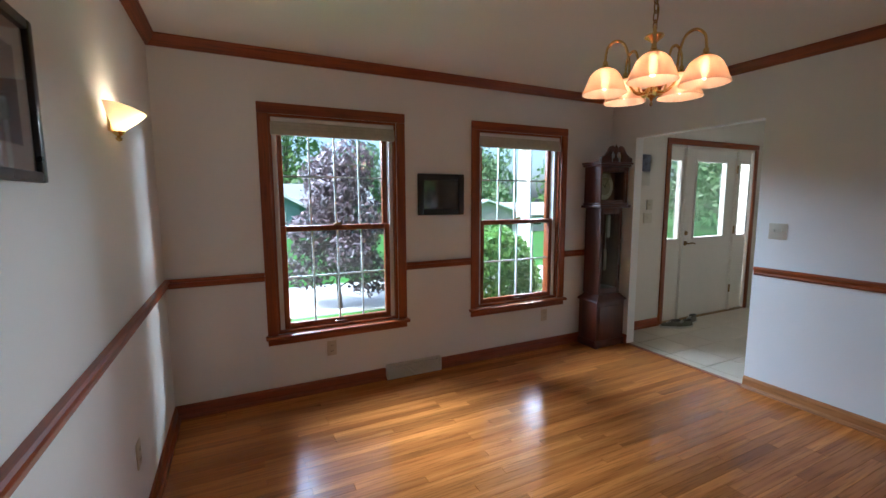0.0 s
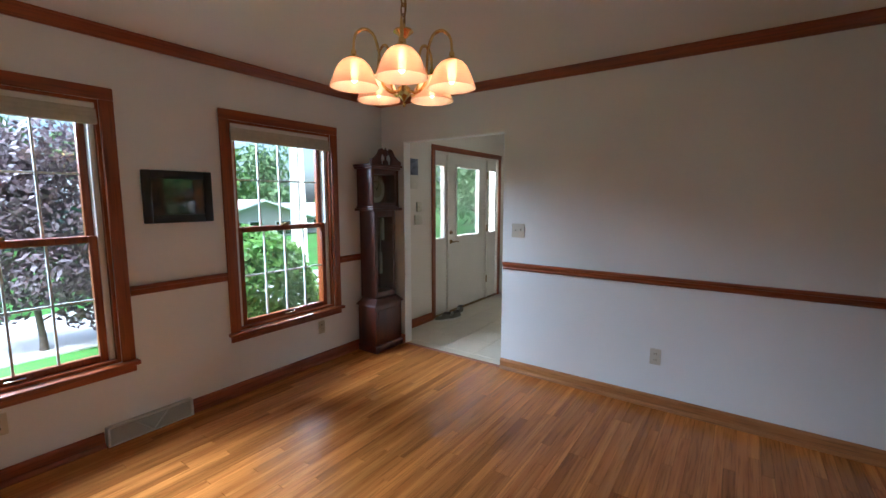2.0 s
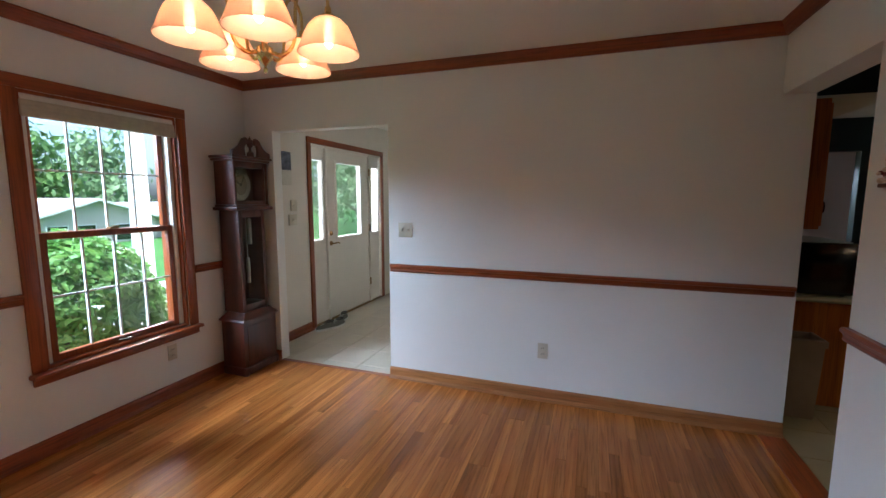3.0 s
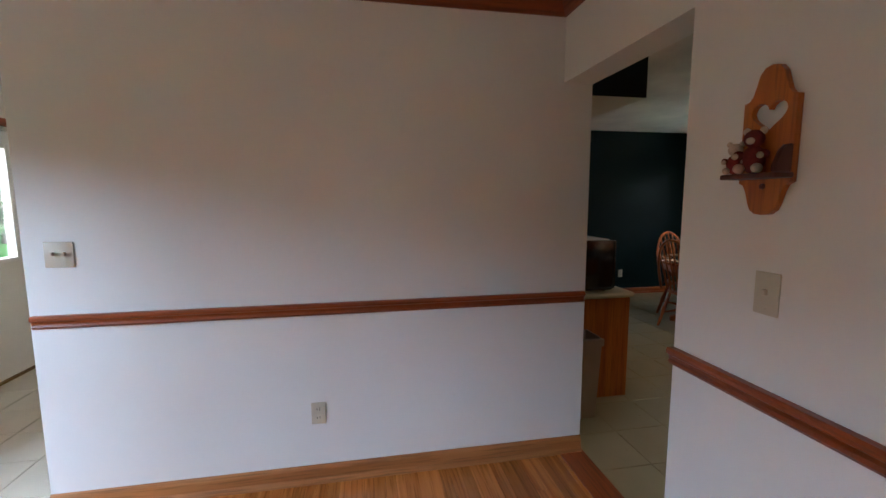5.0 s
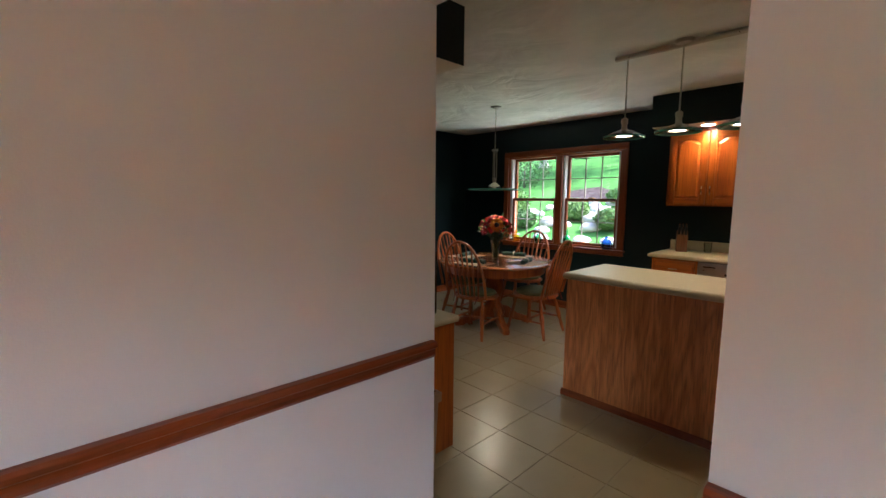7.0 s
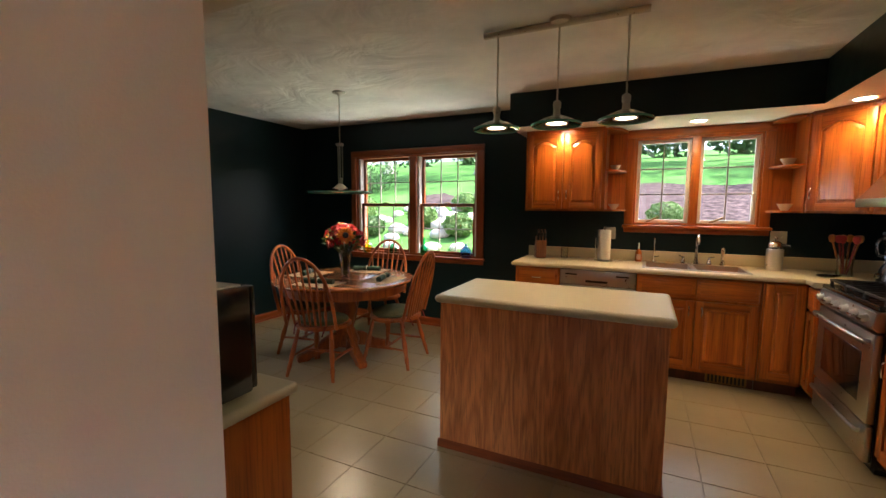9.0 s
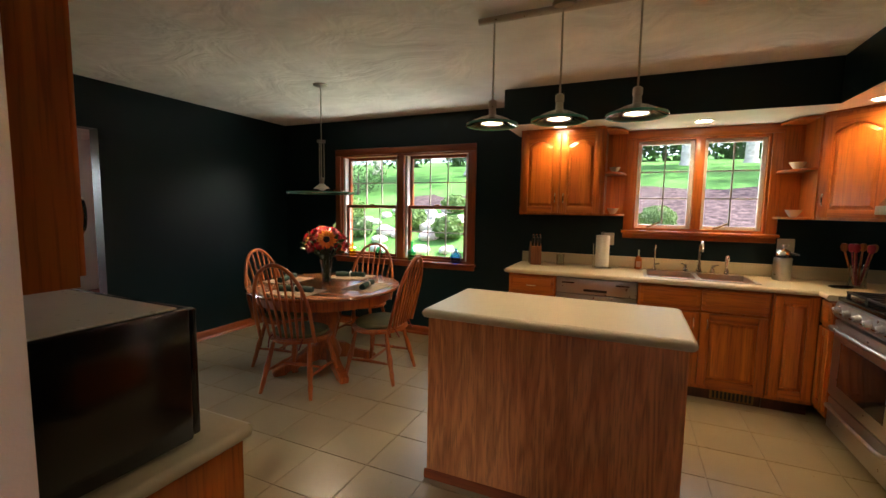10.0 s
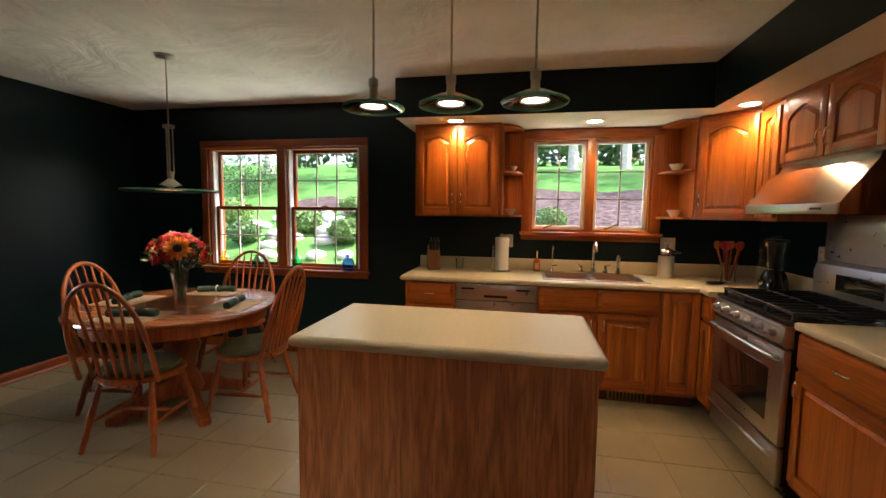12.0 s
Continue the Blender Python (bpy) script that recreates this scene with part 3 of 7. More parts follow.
def wall_plate(name, m, kind, label):
    """An ivory cover plate facing +y before the pose, with its sockets or levers."""
    w = {"double": 0.115}.get(kind, 0.07)
    t = thing(name, m, label, "outlet" if kind == "outlet" else "switch")
    part("plate", boxes((-w / 2, 0, -0.057, w / 2, 0.006, 0.057), bevel=0.003), IVORY, t)
    if kind == "outlet":
        for z in (-0.022, 0.022):
            part("socket", boxes((-0.017, 0.006, z - 0.015, 0.017, 0.009, z + 0.015), bevel=0.005), IVORY, t)
            part("slot", boxes((-0.008, 0.0089, z - 0.006, -0.005, 0.0096, z + 0.007), (0.005, 0.0089, z - 0.006, 0.008, 0.0096, z + 0.007)), BLACK_MATT, t)
    else:
        for u in ((-0.023, 0.023) if kind == "double" else (0,)):
            part("lever", boxes((u - 0.005, 0.005, -0.004, u + 0.005, 0.02, 0.012), bevel=0.002), IVORY, t)
        for z in (-0.042, 0.042):
            part("screw", lathe([(0.0, 0.0015), (0.003, 0.001), (0.003, 0)], 8, pose(0, 0.006, z, -90)), IVORY, t)
    return t


FACE = {"n": 180, "s": 0, "e": 90, "w": -90}  # the turn of a plate by its wall
for name, x, y, z, side, kind, label in (
    ("wall_outlet", 0.704, N, 0.325, "n", "outlet", "ivory wall outlet under the window"),
    ("wall_outlet", 2.74, N, 0.325, "n", "outlet", "ivory wall outlet under the second window"),
    ("wall_outlet", E, 0.764, 0.369, "e", "outlet", "ivory wall outlet below the chair rail"),
    ("wall_outlet", W, 2.29, 0.37, "w", "outlet", "ivory wall outlet below the chair rail"),
    ("light_switch", E, 1.835, 1.212, "e", "double", "ivory double switch beside the hall opening"),
    ("light_switch", 2.352, S, 1.199, "s", "single", "ivory light switch beside the kitchen opening"),
    ("wall_outlet", KE, -3.33, 0.32, "e", "outlet", "ivory outlet on the dark green wall"),
    ("wall_outlet", 3.30, KS, 1.17, "s", "double", "ivory double plate on the dark green backsplash"),
    ("wall_outlet", 1.965, KS, 1.17, "s", "double", "ivory double plate on the dark green backsplash"),
    ("wall_outlet", KW, -3.98, 1.17, "w", "outlet", "ivory outlet on the dark green backsplash"),
):
    side = "s" if y == KS else side
    wall_plate(name, pose(x, y, z, 0, 0, FACE[side]), kind, label)


# ---------------------------------------------------------------- entrance hall
def entry_door():
    x0, x1, _, z1 = DOORWAY
    d = tagged(new("door_1"), "white front door with glass and two sidelights", "door", "", "structure")
    for a, b in ((x0 - 0.065, x0), (x1, x1 + 0.065)):
        part("casing", boxes((a, NF - 0.018, 0, b, NF, z1), bevel=0.005), TRIM_Z, d)
    part("casing", boxes((x0 - 0.065, NF - 0.019, z1, x1 + 0.065, NF, z1 + 0.065), bevel=0.005), TRIM_X, d)
    y0, y1 = NF + 0.03, NF + 0.075
    l0, l1, r0, r1 = x0 + 0.29, x0 + 0.325, x1 - 0.325, x1 - 0.29

    def leaf(name, a, b, ga, gb, gz0, gz1, label):
        bm = boxes((a, y0, 0.015, ga, y1, z1 - 0.03), (gb, y0, 0.015, b, y1, z1 - 0.03), (ga, y0, 0.015, gb, y1, gz0), (ga, y0, gz1, gb, y1, z1 - 0.03))
        s = part(name, bm, DOOR_WHITE, d, label, smooth=False)
        part("glazing_bead", boxes((ga - 0.03, y0 - 0.012, gz0 - 0.03, ga, y0, gz1 + 0.03), (gb, y0 - 0.012, gz0 - 0.03, gb + 0.03, y0, gz1 + 0.03),
                                   (ga, y0 - 0.012, gz0 - 0.03, gb, y0, gz0), (ga, y0 - 0.012, gz1, gb, y0, gz1 + 0.03), bevel=0.004), DOOR_WHITE, s)
        p = part("pane", boxes((ga, NF + 0.05, gz0, gb, NF + 0.056, gz1)), PANE, s, "clear glass")
        p.visible_shadow = False
        return s

    leaf("sidelight", x0 + 0.01, l0, x0 + 0.05, l0 - 0.055, 0.985, 1.875, "white sidelight with a narrow pane")
    leaf("sidelight", r1, x1 - 0.01, r1 + 0.055, x1 - 0.05, 0.985, 1.875, "white sidelight with a narrow pane")
    part("post", boxes((l0, y0 - 0.03, 0, l1, y1 + 0.03, z1), bevel=0.004), DOOR_WHITE, d)
    part("post", boxes((r0, y0 - 0.03, 0, r1, y1 + 0.03, z1), bevel=0.004), DOOR_WHITE, d)
    part("head", boxes((x0, y0 - 0.02, z1 - 0.03, x1, y1 + 0.03, z1)), DOOR_WHITE, d)
    part("threshold", boxes((x0, NF - 0.005, 0, x1, NF + 0.19, 0.015), bevel=0.003), DULL_BRASS, d)
    leafs = leaf("door_leaf", l1, r0, l1 + 0.2, r0 - 0.2, 0.985, 1.875, "white door leaf with a large pane")
    kx = l1 + 0.065
    part("deadbolt", lathe([(0, 0.022), (0.018, 0.02), (0.028, 0.008), (0.028, 0)], 16, pose(kx, y0, 1.04, 90)), DULL_BRASS, leafs)
    part("handle", tube(curve([(kx, y0, 0.92), (kx, y0 - 0.05, 0.92), (kx + 0.05, y0 - 0.055, 0.925), (kx + 0.11, y0 - 0.05, 0.915)]), 0.009), DULL_BRASS, leafs)
    part("rose", lathe([(0, 0.012), (0.026, 0.01), (0.03, 0)], 16, pose(kx, y0, 0.92, 90)), DULL_BRASS, leafs)
    for z in (0.3, 1.05, 1.8):
        part("hinge", boxes((r0 - 0.012, y0 - 0.034, z - 0.05, r0 + 0.012, y0 - 0.022, z + 0.05), bevel=0.003), DULL_BRASS, leafs)


entry_door()


def shoe(m, label):
    s = thing("shoe", m, label, "shoe", "shoes by the front door")
    cloth, sole = plain("grey_canvas", (0.16, 0.15, 0.13), 0.8, vary=0.3, scale=40, bump=0.3), WHITE_PLASTIC
    out = [(0.045 * math.sin(a) * (1 + 0.15 * math.cos(a)), 0.13 * math.cos(a)) for a in [k * math.pi / 10 for k in range(20)]]
    part("sole", sheet(out, 0.022, "z", 0.0, 0.004), sole, s)
    bm = bmesh.new()
    bmesh.ops.create_uvsphere(bm, u_segments=14, v_segments=8, radius=1)
    for v in bm.verts:
        v.co = Vector((v.co.x * 0.042, v.co.y * 0.125, 0.022 + max(v.co.z, 0) * (0.045 if v.co.y > 0 else 0.07)))
    part("upper", bm, cloth, s)
    part("collar", tube([(0.028 * math.cos(a), -0.05 + 0.05 * math.sin(a), 0.082) for a in [k * math.pi / 6 for k in range(12)]], 0.007, 6, closed=True), BLACK_MATT, s)
    for k in range(3):
        part("lace", tube([(-0.02, 0.02 + 0.02 * k, 0.075 - 0.008 * k), (0.02, 0.02 + 0.02 * k, 0.075 - 0.008 * k)], 0.003, 6), WHITE_PLASTIC, s)


shoe(pose(4.45, 3.22, 0, 0, 0, 65), "grey canvas shoe on the hall tiles")
shoe(pose(4.58, 3.16, 0, 0, 0, 80), "grey canvas shoe lying beside its pair")
shoe(pose(4.82, 3.24, 0, 0, 0, 100), "dark worn shoe beside the front door")


def hall_fittings():
    c = thing("wall_calendar", pose(4.07, NF, 1.735), "small picture calendar hung on the hall wall", "calendar")
    part("picture", boxes((-0.07, -0.006, 0.0, 0.07, -0.001, 0.18), bevel=0.001), plain("calendar_print", (0.10, 0.11, 0.15), 0.5, vary=0.8, scale=18), c)
    part("pad", boxes((-0.07, -0.009, -0.15, 0.07, -0.001, -0.003), bevel=0.001), plain("paper", (0.62, 0.58, 0.48), 0.8, vary=0.06, scale=60), c)
    for x, z, w, label in ((4.15, 1.38, 0.085, "ivory thermostat on the hall wall"), (4.13, 1.235, 0.12, "ivory switch plate on the hall wall")):
        t = thing("wall_control", pose(x, NF, z), label, "thermostat" if z > 1.2 else "switch")
        part("plate", boxes((-w / 2, -0.02, -0.055, w / 2, 0, 0.055), bevel=0.006), IVORY, t)
        part("lever", boxes((-0.02, -0.03, -0.008, 0.02, -0.019, 0.008), bevel=0.003), IVORY, t)


hall_fittings()


# ---------------------------------------------------------------- dining room
def grandfather_clock(m):
    c = thing("grandfather_clock", m, "tall dark cherry grandfather clock standing in the corner", "clock")
    w = 0.22

    def body(a, z0, z1, d0=0.0, d1=0.25, b=0.006):
        return (-a, -d1, z0, a, -d0, z1)

    part("plinth", boxes(body(w + 0.01, 0.0, 0.07, 0, 0.262), bevel=0.012), CLOCK_WOOD, c)
    part("base", boxes(body(w - 0.005, 0.07, 0.46), bevel=0.006), CLOCK_WOOD, c)
    part("base_panel", boxes((-w + 0.05, -0.258, 0.12, w - 0.05, -0.249, 0.41), bevel=0.006), CLOCK_WOOD, c)
    part("waist_moulding", lathe([(0.0, 0.52), (0.235, 0.52), (0.26, 0.5), (0.315, 0.47), (0.33, 0.455), (0.0, 0.455)], 4, Matrix.Translation((0, -0.125, 0)) @ Matrix.Diagonal((1, 0.62, 1, 1)) @ pose(0, 0, 0, 0, 0, 45)), CLOCK_WOOD, c, smooth=False)
    t = 0.165
    part("trunk", boxes((-t, -0.215, 0.52, -t + 0.045, 0, 1.36), (t - 0.045, -0.215, 0.52, t, 0, 1.36), (-t + 0.045, -0.03, 0.52, t - 0.045, 0, 1.36),
                        (-t + 0.045, -0.215, 0.52, t - 0.045, -0.03, 0.58), (-t + 0.045, -0.215, 1.3, t - 0.045, -0.03, 1.36), bevel=0.005), CLOCK_WOOD, c)
    g = part("door_glass", boxes((-t + 0.045, -0.212, 0.58, t - 0.045, -0.208, 1.3)), CLOCK_GLASS, c, "clear glass of the trunk door")
    g.visible_shadow = False
    for x, z in ((0.035, 1.07), (-0.005, 0.745)):
        part("weight", lathe([(0, 0.0), (0.015, 0.0), (0.017, 0.01), (0.017, 0.2), (0.015, 0.21), (0.003, 0.22), (0.003, 1.33 - z)], 14, pose(x, -0.15, z)), NICKEL, c, "pale metal clock weight")
    part("hood_moulding", boxes((-w - 0.015, -0.265, 1.36, w + 0.015, 0, 1.385), (-w + 0.01, -0.245, 1.385, w - 0.01, 0, 1.405), bevel=0.006), CLOCK_WOOD, c)
    h = 0.195
    part("hood", boxes((-h, -0.215, 1.405, -h + 0.03, 0, 1.75), (h - 0.03, -0.215, 1.405, h, 0, 1.75), (-h + 0.03, -0.1, 1.405, h - 0.03, 0, 1.75),
                       (-h + 0.03, -0.215, 1.405, h - 0.03, -0.1, 1.435), (-h + 0.03, -0.215, 1.7, h - 0.03, -0.1, 1.75), bevel=0.004), CLOCK_WOOD, c)
    for x in (-h - 0.005, h + 0.005):
        part("column", lathe([(0.016, 0), (0.012, 0.02), (0.011, 0.3), (0.016, 0.34)], 12, pose(x, -0.225, 1.405)), CLOCK_WOOD, c)
    dial = part("dial", lathe([(0, 0.004), (0.13, 0.004), (0.135, 0)], 32, pose(0, -0.1, 1.565, 90)), plain("dial_silver", (0.42, 0.38, 0.30), 0.4, 0.6, vary=0.1), c, "pale metal clock dial")
    part("chapter_ring", lathe([(0.085, 0.006), (0.125, 0.006), (0.125, 0.004), (0.085, 0.004), (0.085, 0.006)], 32, pose(0, -0.1, 1.565, 90)), CERAMIC, dial)
    part("moon_dial", sheet([(0.1 * math.cos(a), 0.1 * math.sin(a)) for a in [k * math.pi / 14 for k in range(15)]], 0.005, "y", -0.106), plain("moon_dial", (0.32, 0.28, 0.2), 0.5, vary=0.4, scale=20), dial, m=pose(0, 0, 1.63))
    for ang, ln in ((-62, 0.06), (35, 0.09)):
        part("clock_hand", sheet([(-0.004, -0.015), (0.004, -0.015), (0.002, ln), (-0.002, ln)], 0.002, "y", 0), BLACK_MATT, dial, m=pose(0, -0.109, 1.565, 0, ang, 0))
    gl = part("hood_glass", boxes((-h + 0.03, -0.21, 1.435, h - 0.03, -0.206, 1.7)), CLOCK_GLASS, c)
    gl.visible_shadow = False
    part("cornice", boxes((-w - 0.012, -0.25, 1.75, w + 0.012, 0, 1.77), (-w - 0.028, -0.265, 1.77, w + 0.028, 0, 1.79), bevel=0.006), CLOCK_WOOD, c)
    for s in (-1, 1):
        swan = [(s * 0.235, 1.79), (s * 0.235, 1.83), (s * 0.19, 1.84), (s * 0.14, 1.875), (s * 0.10, 1.925), (s * 0.06, 1.94), (s * 0.032, 1.915),
                (s * 0.04, 1.885), (s * 0.07, 1.88), (s * 0.085, 1.85), (s * 0.075, 1.79)]
        part("swan_neck", sheet(swan if s > 0 else swan[::-1], 0.03, "y", -0.255, 0.004), CLOCK_WOOD, c)
    part("finial", lathe([(0.03, 0), (0.03, 0.03), (0.012, 0.045), (0.012, 0.07), (0.024, 0.085), (0.028, 0.11), (0.018, 0.135), (0.006, 0.15), (0, 0.165)], 14, pose(0, -0.235, 1.79)), CLOCK_WOOD, c)
    for s in (-1, 1):
        for y in (-0.245, -0.02):
            part("foot", lathe([(0.02, 0), (0.028, 0.012), (0.02, 0.03)], 10, pose(s * (w - 0.02), y, 0)), CLOCK_WOOD, c)


grandfather_clock(pose(3.342, N - 0.036, 0) @ Matrix.Diagonal((0.86, 0.92, 1, 1)))


def picture(m, w, h, label, border, art, mat_width=0.0, glazed=True, fw=0.026):
    """A framed picture, hung; its face looks along -y before the pose."""
    p = thing("framed_picture", m, label, "picture")
    part("frame", boxes((-w / 2, -0.022, -h / 2, -w / 2 + fw, 0, h / 2), (w / 2 - fw, -0.022, -h / 2, w / 2, 0, h / 2), (-w / 2 + fw, -0.022, -h / 2, w / 2 - fw, 0, -h / 2 + fw), (-w / 2 + fw, -0.022, h / 2 - fw, w / 2 - fw, 0, h / 2), bevel=0.006), border, p)
    a, b = w / 2 - fw, h / 2 - fw
    part("print", boxes((-a + mat_width, -0.008, -b + mat_width, a - mat_width, -0.005, b - mat_width)), art, p, smooth=False)
    if mat_width:
        part("mount", boxes((-a, -0.0075, -b, a, -0.002, -b + mat_width), (-a, -0.0075, b - mat_width, a, -0.002, b), (-a, -0.0075, -b + mat_width, -a + mat_width, -0.002, b - mat_width), (a - mat_width, -0.0075, -b + mat_width, a, -0.002, b - mat_width)), plain("mount_card", (0.40, 0.37, 0.32), 0.8, vary=0.05), p)
    if glazed:
        part("picture_glass", boxes((-a, -0.014, -b, a, -0.012, b)), glass("picture_glass", (1, 1, 1), 0.06), p).visible_shadow = False


BLACK_FRAME = plain("black_frame", (0.012, 0.011, 0.012), 0.3, vary=0.2, coat=0.3)
picture(pose(1.632, N, 1.486), 0.42, 0.335, "small dark picture in a wide black frame between the windows", BLACK_FRAME,
        plain("dark_print", (0.06, 0.045, 0.03), 0.5, vary=0.9, scale=14), fw=0.052)
picture(pose(W, 1.21, 1.681, 0, 0, 90), 0.74, 0.378, "glazed landscape print in a dark frame on the wall", BLACK_FRAME,
        plain("grey_print", (0.035, 0.033, 0.03), 0.5, vary=0.9, scale=9), 0.055)

WARM = (1.0, 0.70, 0.42)
PEACH = frosted("peach_glass", (0.93, 0.69, 0.55), 0.45, 0.3)
BULB = glowing("warm_bulb", (1.0, 0.74, 0.40), 11)


def sconce(m):
    s = thing("wall_sconce", m, "lit alabaster glass wall sconce with a brass finial", "wall lamp")
    bm = bmesh.new()
    steps, prof = 18, [(0.02, 0.0), (0.06, 0.03), (0.1, 0.06), (0.135, 0.088), (0.155, 0.11)]
    rows = [[bm.verts.new((r * math.cos(a), -r * 0.72 * math.sin(a) - 0.012, z + 0.012 * math.cos(2 * a))) for a in [math.pi * k / steps for k in range(steps + 1)]] for r, z in prof]
    for a, b in zip(rows, rows[1:]):
        for k in range(steps):
            bm.faces.new((a[k], a[k + 1], b[k + 1], b[k]))
    bmesh.ops.solidify(bm, geom=bm.faces[:], thickness=0.004)
    part("glass_bowl", bm, frosted("alabaster_glass", (0.95, 0.82, 0.60), 0.6), s, "glowing alabaster glass bowl")
    part("backplate", boxes((-0.05, -0.012, 0.0, 0.05, 0, 0.14), bevel=0.005), BRASS, s)
    part("finial", lathe([(0, -0.045), (0.01, -0.038), (0.012, -0.028), (0.006, -0.02), (0.02, -0.004), (0.024, 0.004), (0, 0.004)], 14, pose(0, -0.026, 0)), BRASS, s)
    part("bulb", lathe([(0, 0.0), (0.012, 0.01), (0.02, 0.035), (0.014, 0.06), (0, 0.07)], 12, pose(0, -0.05, 0.03)), BULB, s, "warm lit bulb")


sconce(pose(W, 2.34, 1.72, 0, 0, 90) @ Matrix.Diagonal((1, 1, 0.8, 1)))
lamp("sconce_light", (W + 0.07, 2.34, 1.80), 0.5, WARM, 0.03)


CH = (1.512, 1.312, 1.787)


def chandelier(m):
    c = thing("chandelier", m, "polished brass chandelier with five lit peach glass shades", "chandelier")
    K = Matrix.Diagonal((0.69, 0.69, 0.885, 1))
    part("body", lathe([(0, 0), (0.006, 0.004), (0.009, 0.014), (0.004, 0.022), (0.014, 0.034), (0.03, 0.045), (0.034, 0.06), (0.03, 0.075), (0.012, 0.085), (0.01, 0.13),
                        (0.02, 0.15), (0.034, 0.17), (0.026, 0.2), (0.014, 0.23), (0.012, 0.255), (0.03, 0.268), (0.05, 0.28), (0.045, 0.287), (0.012, 0.292), (0.008, 0.31), (0, 0.312)], 24, K), BRASS, c)
    for k in range(5):
        a = 2 * math.pi * k / 5 + 0.04
        ca, sa = math.cos(a), math.sin(a)
        pts = [(0.03, 0.06), (0.07, 0.055), (0.11, 0.085), (0.12, 0.15), (0.125, 0.2), (0.15, 0.255), (0.195, 0.27), (0.235, 0.245), (0.245, 0.2), (0.245, 0.175)]
        arm = part("arm", tube([(r * ca, r * sa, z) for r, z, in [(p.x, p.z) for p in curve([(r, 0, z) for r, z in pts], 5)]], 0.0065, 8), BRASS, c, m=K)
        o = pose(0.245 * ca, 0.245 * sa, 0.075)
        part("shade_cap", lathe([(0.0, 0.118), (0.012, 0.115), (0.014, 0.1), (0.034, 0.088), (0.036, 0.074), (0.03, 0.074), (0, 0.08)], 18, o), BRASS, arm)
        prof = [(0.03, 0.08), (0.036, 0.085), (0.054, 0.078), (0.076, 0.06), (0.092, 0.034), (0.105, 0.006), (0.117, -0.016), (0.1135, -0.016), (0.101, 0.006), (0.088, 0.032), (0.073, 0.056), (0.052, 0.073), (0.03, 0.077)]
        shade = lathe(prof, 48, o)
        hub = o.translation.copy()
        for v in shade.verts:
            d = v.co - hub
            w = 1 + 0.012 * math.cos(24 * math.atan2(d.y, d.x)) * min(max((0.085 - d.z) / 0.11, 0), 1)
            v.co.x, v.co.y = hub.x + d.x * w, hub.y + d.y * w
        part("shade", shade, PEACH, arm, "peach ribbed glass shade")
        part("bulb", lathe([(0, -0.028), (0.012, -0.02), (0.02, 0.0), (0.017, 0.025), (0.011, 0.05), (0, 0.055)], 12, o @ pose(0, 0, 0.027)), BULB, arm, "warm lit bulb")
    z = 0.268
    k = 0
    while z < 0.6:
        ring = [(0.009 * math.cos(t), 0, z + 0.018 + 0.021 * math.sin(t)) for t in [i * math.pi / 6 for i in range(12)]]
        if k % 2:
            ring = [(0, x, zz) for x, _, zz in ring]
        part("chain_link", tube(ring, 0.0028, 6, closed=True), DULL_BRASS, c)
        z, k = z + 0.032, k + 1
    part("canopy", lathe([(0, 0.62), (0.012, 0.62), (0.02, 0.63), (0.055, 0.645), (0.065, 0.654), (0, 0.654)], 20, pose(0, 0, H - CH[2] - 0.654)), BRASS, c)
    part("cord", tube(curve([(0.0, 0.0, 0.27), (0.025, 0.01, 0.36), (-0.015, 0.02, 0.46), (0.02, -0.01, 0.55), (0.0, 0.0, 0.625)], 6), 0.003, 6), DULL_BRASS, c)


chandelier(pose(*CH))
for k in range(5):
    a = 2 * math.pi * k / 5 + 0.04
    lamp("chandelier_light", (CH[0] + 0.169 * math.cos(a), CH[1] + 0.169 * math.sin(a), CH[2] + 0.075), 0.085, WARM, 0.02)


def floor_register(m):
    r = thing("baseboard_register", m, "white metal heating register at the foot of the wall", "heating register")
    met = plain("register_white", (0.62, 0.58, 0.50), 0.45, vary=0.06)
    w, h = 0.24, 0.115
    part("frame", boxes((-w, -0.05, 0, -w + 0.014, 0, h), (w - 0.014, -0.05, 0, w, 0, h), (-w + 0.014, -0.05, 0, w - 0.014, 0, 0.012), (-w + 0.014, -0.03, h - 0.012, w - 0.014, 0, h), bevel=0.003), met, r)
    part("back", boxes((-w + 0.014, -0.02, 0.012, w - 0.014, -0.012, h - 0.012)), BLACK_MATT, r)
    for k in range(9):
        z = 0.018 + k * 0.0102
        part("slat", boxes((-w + 0.014, -0.046 + 0.0018 * k, z, w - 0.014, -0.03 + 0.0018 * k, z + 0.004)), met, r, smooth=False)
    for s in (-1, 1):
        part("rib", tube([(s * 0.09, -0.036, h - 0.014), (0, -0.05, 0.012)], 0.006, 6), met, r)


floor_register(pose(1.37, N, 0))


